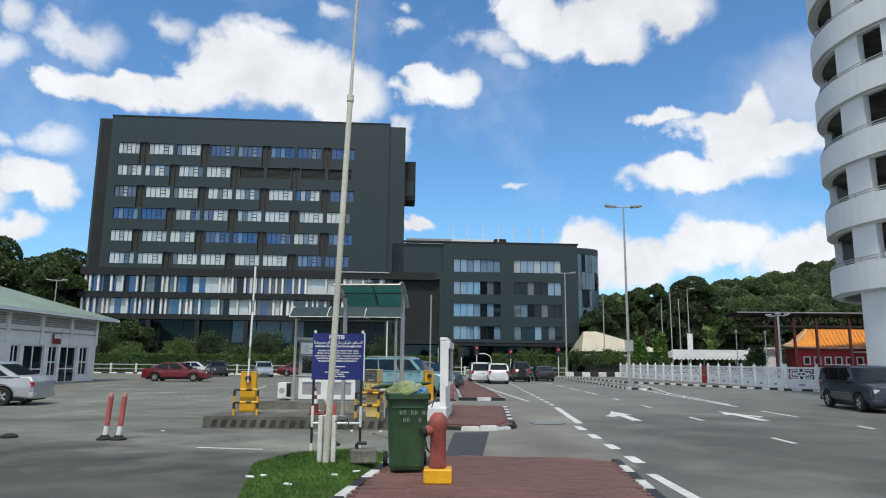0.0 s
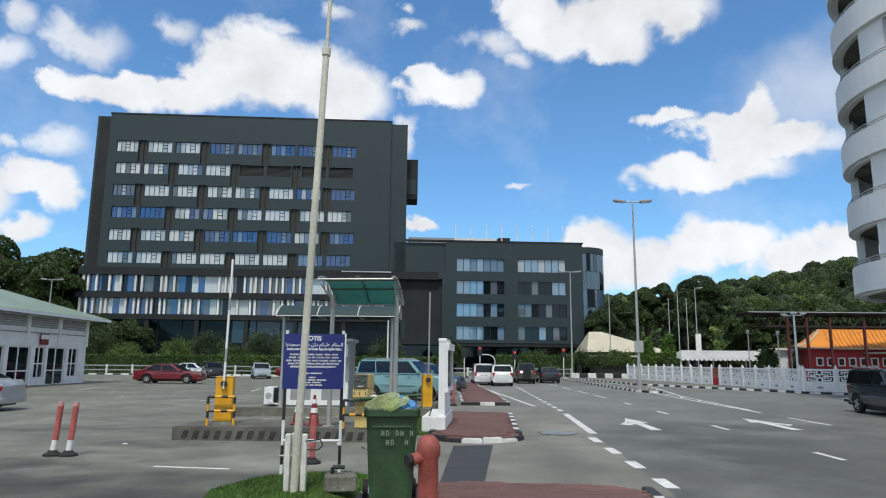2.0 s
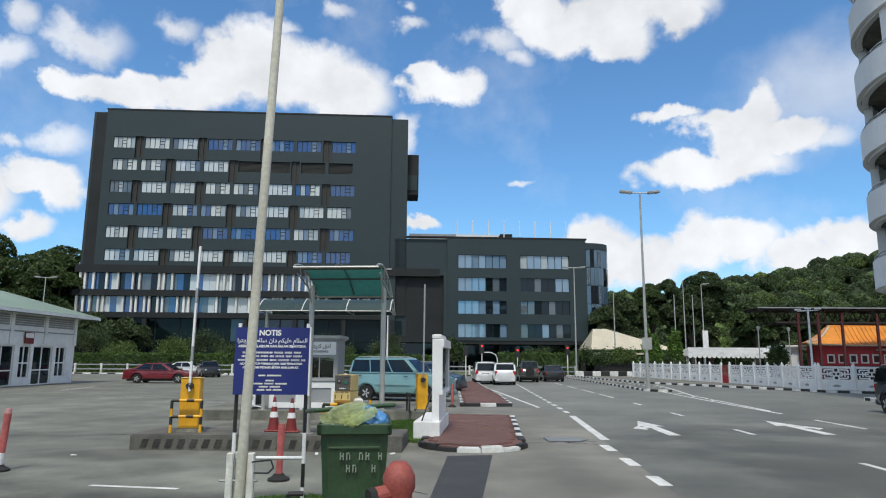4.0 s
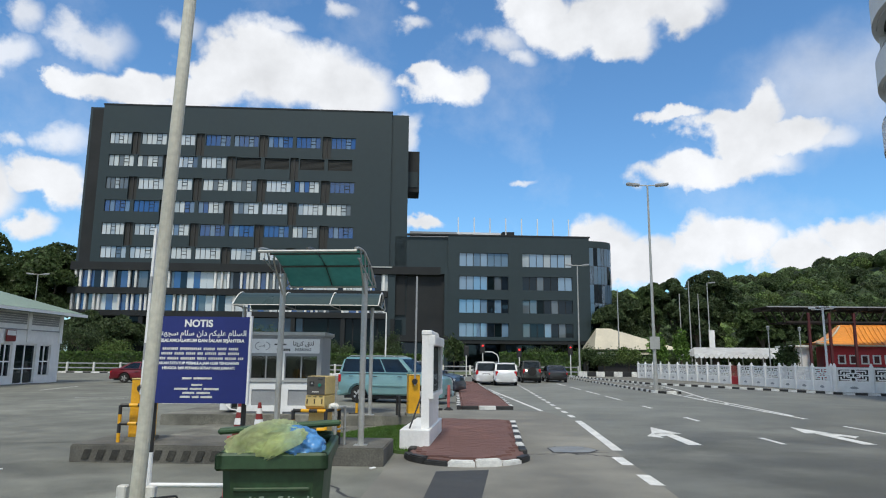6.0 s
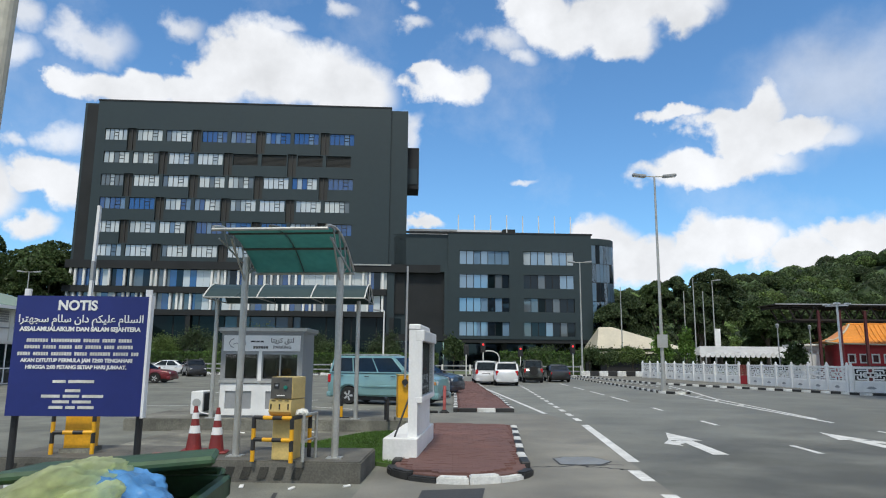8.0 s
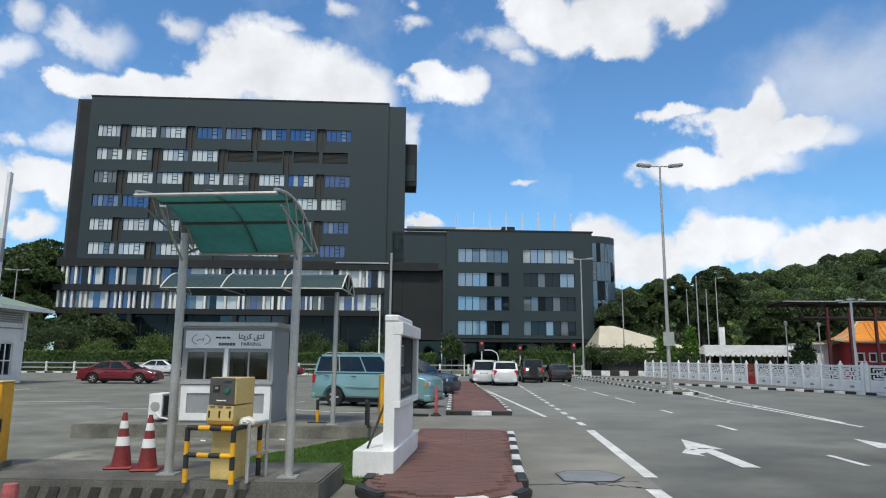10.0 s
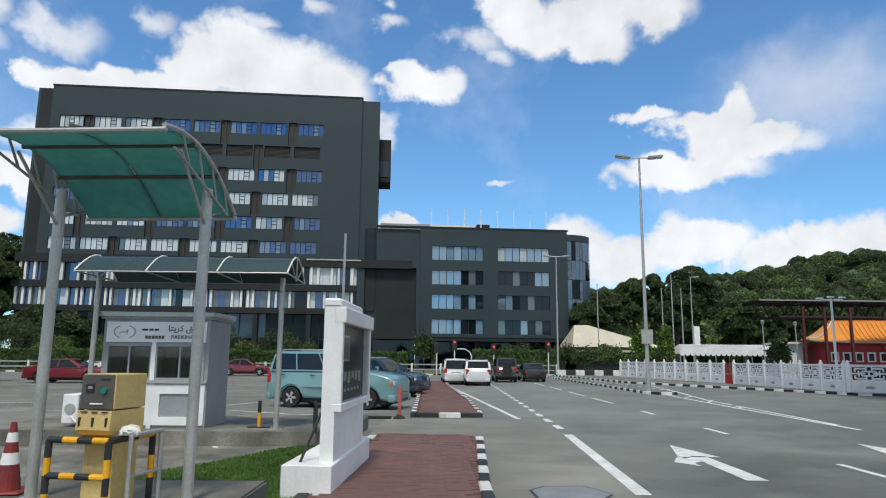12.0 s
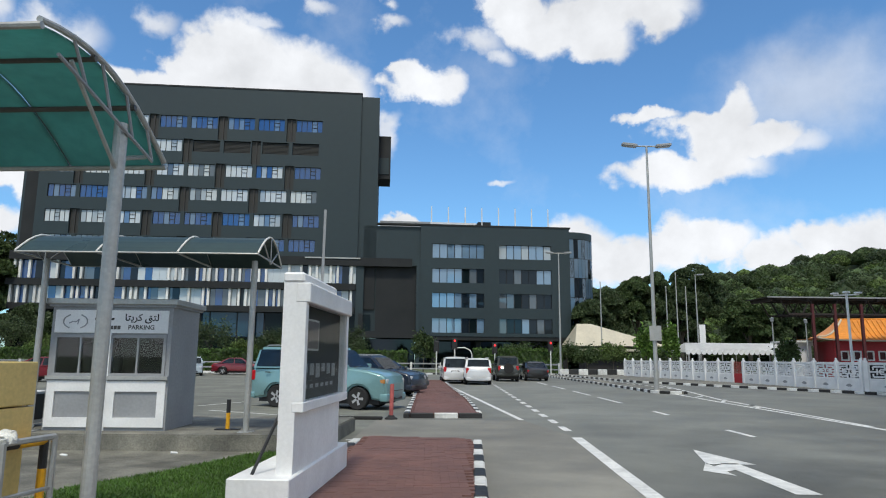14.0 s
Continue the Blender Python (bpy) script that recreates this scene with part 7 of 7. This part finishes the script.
part("cloth", bx(0.03, 0.65, -0.01, 0.01, 2.2, 5.3), M['white'], bn)
part("cloth_band", bx(0.03, 0.65, -0.014, -0.011, 2.2, 3.0), M['bin'], bn)

# ---- vehicles ----
RIM, TYRE = {}, {}


def wheel(parent, x, y, r, side):
    k = round(r, 3)
    if k not in TYRE:
        bm = lathe(bmesh.new(), [(r * 0.62, -0.09), (r * 0.93, -0.1), (r, -0.06), (r, 0.06), (r * 0.93, 0.1), (r * 0.62, 0.09)], 22)
        TYRE[k] = mesh_of("tyre", bm, M['rubber'])
        bm = lathe(bmesh.new(), [(r * 0.64, 0.05), (r * 0.64, 0.085), (r * 0.55, 0.075), (r * 0.5, 0.05)], 22)
        for q in range(5):
            a = q * 2 * math.pi / 5
            n = Vector((-math.sin(a), math.cos(a))) * r * 0.09
            pts = [(0.1 * r * math.cos(a) + n.x, 0.1 * r * math.sin(a) + n.y), (0.1 * r * math.cos(a) - n.x, 0.1 * r * math.sin(a) - n.y), (0.58 * r * math.cos(a) - n.x * 1.3, 0.58 * r * math.sin(a) - n.y * 1.3), (0.58 * r * math.cos(a) + n.x * 1.3, 0.58 * r * math.sin(a) + n.y * 1.3)]
            prism(bm, pts, 0.05, 0.095)
        RIM[k] = mesh_of("rim", bm, M['alloy'])
    w = new("wheel")
    w.parent = parent
    w.matrix_basis = pose(x, y, r, 90 if side < 0 else -90, 0, 0)
    shared("tyre", TYRE[k], w)
    shared("rim", RIM[k], w)


SHAPES = {  # hood height, belt, deck, A base, roof front, roof rear, C base, wheel radius
    'sedan': (0.55, 0.635, 0.675, 0.25, 0.06, -0.2, -0.40, 0.32),
    'wagon': (0.575, 0.655, 0.655, 0.25, 0.11, -0.452, -0.49, 0.325),
    'van': (0.50, 0.56, 0.56, 0.44, 0.31, -0.475, -0.492, 0.29),
    'jeep': (0.60, 0.62, 0.62, 0.16, 0.10, -0.46, -0.475, 0.36),
}


def shape_round(bm, L, W, H, belt):
    """Rounds a body in plan and across: narrower nose and tail, swelling flanks, a crowned bonnet."""
    for k in range(-4, 5):
        g = bm.verts[:] + bm.edges[:] + bm.faces[:]
        bmesh.ops.bisect_plane(bm, geom=g, plane_co=(k * L * 0.115, 0, 0), plane_no=(1, 0, 0))
    for z in (0.3, 0.42, 0.52):
        g = bm.verts[:] + bm.edges[:] + bm.faces[:]
        bmesh.ops.bisect_plane(bm, geom=g, plane_co=(0, 0, z * H), plane_no=(0, 0, 1))
    for y in (-0.25, 0.0, 0.25):
        g = bm.verts[:] + bm.edges[:] + bm.faces[:]
        bmesh.ops.bisect_plane(bm, geom=g, plane_co=(0, y * W, 0), plane_no=(0, 1, 0))
    for v in bm.verts:
        u = abs(v.co.x) / (L / 2)
        end = max(0.0, (u - 0.45) / 0.55)
        mid = 1 - (2 * v.co.y / W) ** 2
        if u > 0.93 and v.co.z < (belt - 0.05) * H:
            v.co.x += math.copysign(0.09 * L / 4.5 * mid, v.co.x)
        if v.co.z > 0.45 * H:
            v.co.z += 0.035 * mid * (1 if v.co.x > 0 else 0.4)
        v.co.y *= 1 - 0.11 * end ** 2.2 - 0.035 * abs(v.co.z / H - 0.42) / 0.25


def vehicle(name, x, y, rz, L, W, H, paint, kind, label, category="car", group="cars"):
    hh_, hb_, hd_, xa, rf, rr, xc, wr = SHAPES[kind]
    t = thing(name, x, y, 0.0, rz, label, category, group)
    fx, rx_ = L * 0.31, -L * 0.29
    lo = 0.24 if kind != 'jeep' else 0.36
    pts = [(-L / 2 + 0.05, lo)]
    for cx_ in (rx_, fx):
        for k in range(9):
            a = math.pi - math.pi * k / 8
            pts.append((cx_ + (wr + 0.07) * math.cos(a), max(lo, wr * 0.95 + (wr + 0.07) * math.sin(a))))
    pts += [(L / 2 - 0.06, lo), (L / 2, lo + 0.14), (L / 2 - 0.01, H * 0.42), (L / 2 - 0.05, H * (hh_ - 0.055)), (L / 2 - (0.12 if kind == 'van' else 0.17), H * hh_ - 0.015), (L / 2 * 0.5 + L * xa / 2, H * (hh_ * 0.45 + hb_ * 0.55)), (L * xa, H * hb_), (L * xc, H * hd_)]
    if kind == 'sedan':
        pts += [(-L / 2 + 0.12, H * hd_ - 0.01)]
    pts += [(-L / 2 + 0.01, H * (hd_ - 0.12)), (-L / 2, H * 0.36), (-L / 2 + 0.01, lo + 0.12)]
    bm = bmesh.new()
    w0, w1 = W / 2, W / 2 - 0.05
    left = [bm.verts.new((px_, w0 if H * 0.2 < pz < H * hb_ - 0.02 else w1, pz)) for px_, pz in pts]
    right = [bm.verts.new((px_, -(w0 if H * 0.2 < pz < H * hb_ - 0.02 else w1), pz)) for px_, pz in pts]
    n = len(pts)
    fl, frr = bm.faces.new(left), bm.faces.new(right[::-1])
    for i in range(n):
        bm.faces.new((left[i], right[i], right[(i + 1) % n], left[(i + 1) % n]))
    bmesh.ops.recalc_face_normals(bm, faces=bm.faces[:])
    bmesh.ops.bevel(bm, geom=list(set(fl.edges) | set(frr.edges)), offset=0.06, segments=3, affect='EDGES')
    shape_round(bm, L, W, H, hb_)
    body = part("body", bm, paint, t, smooth=40)
    part("underbody", bx(-L / 2 + 0.25, L / 2 - 0.25, -W / 2 + 0.2, W / 2 - 0.2, 0.16, H * 0.4), M['inner'], t)
    # cabin
    tw, bw = W * (0.40 if kind == 'sedan' else 0.425), W / 2 - 0.04
    C = {'C': (L * xc, H * hd_ - 0.02), 'A': (L * xa, H * hb_ - 0.02), 'F': (L * rf, H - 0.02), 'R': (L * rr, H - 0.02)}
    bm = bmesh.new()
    vs = {}
    for s in (1, -1):
        vs['C', s] = bm.verts.new((C['C'][0], s * bw, C['C'][1]))
        vs['A', s] = bm.verts.new((C['A'][0], s * bw, C['A'][1]))
        vs['F', s] = bm.verts.new((C['F'][0], s * tw, C['F'][1]))
        vs['R', s] = bm.verts.new((C['R'][0], s * tw, C['R'][1]))
        bm.faces.new([vs[k, s] for k in 'CAFR'])
    for a, b in ('CA', 'AF', 'FR', 'RC'):
        bm.faces.new((vs[a, 1], vs[b, 1], vs[b, -1], vs[a, -1]))
    bmesh.ops.recalc_face_normals(bm, faces=bm.faces[:])
    top = [e for e in bm.edges if all(abs(q.co.z - (H - 0.02)) < 1e-4 for q in e.verts)]
    pillars = [e for e in bm.edges if abs(e.verts[0].co.z - e.verts[1].co.z) > 0.2]
    bmesh.ops.bevel(bm, geom=top + pillars, offset=0.09, segments=4, affect='EDGES')
    bmesh.ops.bisect_plane(bm, geom=bm.verts[:] + bm.edges[:] + bm.faces[:], plane_co=(0, 0, 0), plane_no=(0, 1, 0))
    for v in bm.verts:
        if v.co.z > H - 0.05:
            v.co.z += 0.035 * (1 - (v.co.y / tw) ** 2)
    part("cabin", bm, paint, t, smooth=38)

    def glass(nm, q, u0, u1, v0, v1, out):
        """A pane set on one face of the cabin, 6 mm proud."""
        P = [Vector(p) for p in q]
        f = lambda u, v: (P[0].lerp(P[1], u)).lerp(P[3].lerp(P[2], u), v)
        o_ = Vector(out).normalized() * 0.008
        b_ = bmesh.new()
        b_.faces.new([b_.verts.new(f(u, v) + o_) for u, v in ((u0, v0), (u1, v0), (u1, v1), (u0, v1))])
        bmesh.ops.solidify(b_, geom=b_.faces[:], thickness=0.006)
        part(nm, b_, M['carglass'], t)
    for s in (1, -1):
        q = [(C['C'][0], s * bw, C['C'][1]), (C['A'][0], s * bw, C['A'][1]), (C['F'][0], s * tw, C['F'][1]), (C['R'][0], s * tw, C['R'][1])]
        cuts = ((0.10, 0.47), (0.5, 0.88)) if kind == 'sedan' else ((0.045, 0.32), (0.337, 0.635), (0.652, 0.95))
        for u0, u1 in cuts:
            glass("side_window", q, u0, u1, 0.07, 0.89, (0, s, 0.25))
        part("mirror", bx(L * xa - 0.2, L * xa - 0.08, s * (W / 2 + 0.02) - 0.08, s * (W / 2 + 0.02) + 0.08, H * hb_, H * hb_ + 0.13, 0.02), paint, t)
        hl = part("headlight", bx(L / 2 - 0.16, L / 2 + 0.012, s * W * 0.32 - 0.15, s * W * 0.32 + 0.15, H * 0.41, H * 0.41 + 0.15, 0.02), M['lens'], t)
        if name == 'van' and kind == 'wagon':
            part("indicator", bx(L / 2 - 0.24, L / 2 - 0.03, s * W * 0.425 - 0.05, s * W * 0.425 + 0.04, H * 0.41 + 0.01, H * 0.41 + 0.14, 0.02), M['amber'], t, "amber corner lens")
        part("tail_light", bx(-L / 2 - 0.012, -L / 2 + 0.12, s * W * 0.385 - 0.09, s * W * 0.385 + 0.09, H * 0.44, H * 0.44 + (0.17 if kind == 'sedan' else 0.3), 0.02), M['tail'], t)
        for k in range(2 if kind == 'sedan' else 3):
            part("door_handle", bx(L * (0.12 - 0.24 * k) - 0.09, L * (0.12 - 0.24 * k) + 0.09, s * W / 2 - 0.01, s * W / 2 + 0.025, H * hb_ - 0.16, H * hb_ - 0.13, 0.006), M['dark'], t)
        wheel(t, fx, s * (W / 2 - 0.11), wr, s)
        wheel(t, rx_, s * (W / 2 - 0.11), wr, s)
    glass("windscreen", [(C['A'][0], bw, C['A'][1]), (C['A'][0], -bw, C['A'][1]), (C['F'][0], -tw, C['F'][1]), (C['F'][0], tw, C['F'][1])], 0.06, 0.94, 0.08, 0.9, (1, 0, 0.6))
    glass("rear_window", [(C['C'][0], bw, C['C'][1]), (C['C'][0], -bw, C['C'][1]), (C['R'][0], -tw, C['R'][1]), (C['R'][0], tw, C['R'][1])], 0.08, 0.92, 0.12, 0.88, (-1, 0, 0.4))
    part("grille", bx(L / 2 - 0.03, L / 2 + 0.012, -W * 0.22, W * 0.22, H * 0.35, H * 0.46, 0.01), M['dark'], t)
    part("front_bumper", bx(L / 2 - 0.2, L / 2 + 0.06, -W * 0.45, W * 0.45, lo + 0.0, lo + 0.24, 0.08, 3), paint, t)
    part("air_intake", bx(L / 2 + 0.03, L / 2 + 0.066, -W * 0.25, W * 0.25, lo + 0.05, lo + 0.13, 0.01), M['dark'], t)
    part("rear_bumper", bx(-L / 2 - 0.05, -L / 2 + 0.14, -W * 0.44, W * 0.44, lo + 0.02, lo + 0.22, 0.06, 2), paint, t)
    part("number_plate", bx(-L / 2 - 0.06, -L / 2 - 0.045, -0.25, 0.25, H * 0.42, H * 0.42 + 0.12), M['dark'], t)
    part("plate_bar", bx(-L / 2 - 0.063, -L / 2 - 0.059, -0.19, 0.19, H * 0.42 + 0.035, H * 0.42 + 0.085), M['white'], t)
    part("air_vent", bx(L / 2 + 0.02, L / 2 + 0.1, -W * 0.2, W * 0.2, H * 0.3, H * 0.31), M['dark'], t)
    if kind == 'wagon':
        for s in (1, -1):
            part("side_moulding", bx(-L * 0.2, L * 0.21, s * (W / 2 - 0.02) - 0.02, s * (W / 2 - 0.02) + 0.025, H * 0.36, H * 0.4, 0.01), paint, t)
            part("roof_rail", tube([(L * rr + 0.2, s * (tw - 0.09), H), (L * rr + 0.3, s * (tw - 0.09), H + 0.045), (L * rf - 0.35, s * (tw - 0.09), H + 0.045), (L * rf - 0.25, s * (tw - 0.09), H)], 0.014, 6), M['alloy'], t)
        part("wiper", cy((L * xa - 0.02, -0.45, H * hb_ + 0.03), (L * xa - 0.08, 0.1, H * hb_ + 0.07), 0.012, seg=6), M['dark'], t)
    if kind == 'jeep':
        part("spare_wheel", cy((-L / 2 - 0.02, 0, H * 0.52), (-L / 2 - 0.2, 0, H * 0.52), 0.34, seg=20), M['rubber'], t)
    return t


P_TEAL = car_paint("pale_teal_paint", (0.19, 0.345, 0.355))
P_SILV = car_paint("silver_paint", (0.40, 0.41, 0.42))
P_RED = car_paint("crimson_car_paint", (0.17, 0.010, 0.018))
P_WHITE = car_paint("white_car_paint", (0.72, 0.72, 0.72))
P_GREEN = car_paint("dark_olive_paint", (0.045, 0.05, 0.045))
P_BLACK = car_paint("black_car_paint", (0.012, 0.012, 0.014))
P_NAVY = car_paint("navy_paint", (0.015, 0.022, 0.04))
P_ICE = car_paint("ice_blue_paint", (0.36, 0.42, 0.46))
vehicle("van", -2.35, 35.2, -19, 4.5, 1.7, 1.82, P_TEAL, 'wagon', "pale teal people carrier parked beside the paved strip")
vehicle("car", -1.7, 42.5, -24, 4.5, 1.75, 1.6, P_NAVY, 'wagon', "dark blue car parked in the row behind the van")
vehicle("car", -1.6, 46.5, -24, 4.5, 1.72, 1.5, P_BLACK, 'sedan', "black car parked in the row")
vehicle("car", -1.7, 50.5, -24, 4.4, 1.72, 1.45, P_ICE, 'sedan', "pale car parked in the row")
vehicle("van", 2.35, 57.4, 91, 4.5, 1.62, 1.62, P_WHITE, 'van', "white van waiting at the red light", "van")
vehicle("car", 3.7, 56.0, 90, 4.5, 1.66, 1.55, P_WHITE, 'wagon', "white people carrier waiting behind the van")
vehicle("jeep", 6.2, 62.0, 90, 4.0, 1.58, 1.72, P_GREEN, 'jeep', "dark green off-road car with a spare wheel at the lights")
vehicle("car", 8.5, 64.0, 90, 4.5, 1.7, 1.36, P_BLACK, 'sedan', "black saloon car waiting at the lights")
vehicle("car", -17.3, 26.4, 184, 4.7, 1.78, 1.5, P_SILV, 'sedan', "silver saloon car parked in the lot")
vehicle("car", -20.9, 53.9, 2, 4.8, 1.78, 1.42, P_RED, 'sedan', "dark red saloon car parked across the lot")
vehicle("car", -18.5, 69.5, -70, 4.2, 1.7, 1.5, P_ICE, 'wagon', "pale blue hatchback parked by the far kerb")
vehicle("car", -23.5, 70.5, -60, 4.2, 1.7, 1.5, P_BLACK, 'wagon', "dark hatchback parked by the far kerb")
vehicle("car", -15.6, 73.0, 8, 4.4, 1.72, 1.45, P_RED, 'sedan', "dark red saloon car parked by the far kerb")
vehicle("car", -26.5, 73.0, 5, 4.4, 1.72, 1.42, P_WHITE, 'sedan', "white saloon car parked by the far kerb")
vehicle("car", 15.4, 27.7, -98, 4.4, 1.8, 1.62, P_NAVY, 'wagon', "dark blue sport utility car on the road")

# ---- pavers, last ----
pave(isA, [(-1.58, 8.82), (-1.56, 9.58), (-1.23, 12.32), (-0.83, 12.7), (-0.08, 12.82), (1.72, 12.66), (1.98, 12.23), (1.77, 9.77), (1.68, 8.82)], AH - 0.035, lambda x, y: x > -0.4 and 10.1 < y < 12.3)
pave(isA, [(-2.05, -11.9), (-1.79, 5.79), (-1.6, 8.8), (1.68, 8.8), (1.54, 5.79), (1.32, -11.9)], AH - 0.035, lambda x, y: False)
pave(isB, [(-0.68, 20), (-0.46, 19.15), (0.0, 18.87), (0.56, 18.92), (0.95, 19.3), (1.2, 20.9), (1.5, 25.5), (1.42, 26.1), (-0.3, 26.4), (-0.5, 23)], KH - 0.035, lambda x, y: 19.2 < y < 21.6)
pave(isC, [(0.33, 31.7), (2.0, 31.75), (2.05, 38), (1.83, 47.5), (1.66, 58.9), (0.3, 58.9), (0.35, 38)], KH - 0.035, lambda x, y: False)
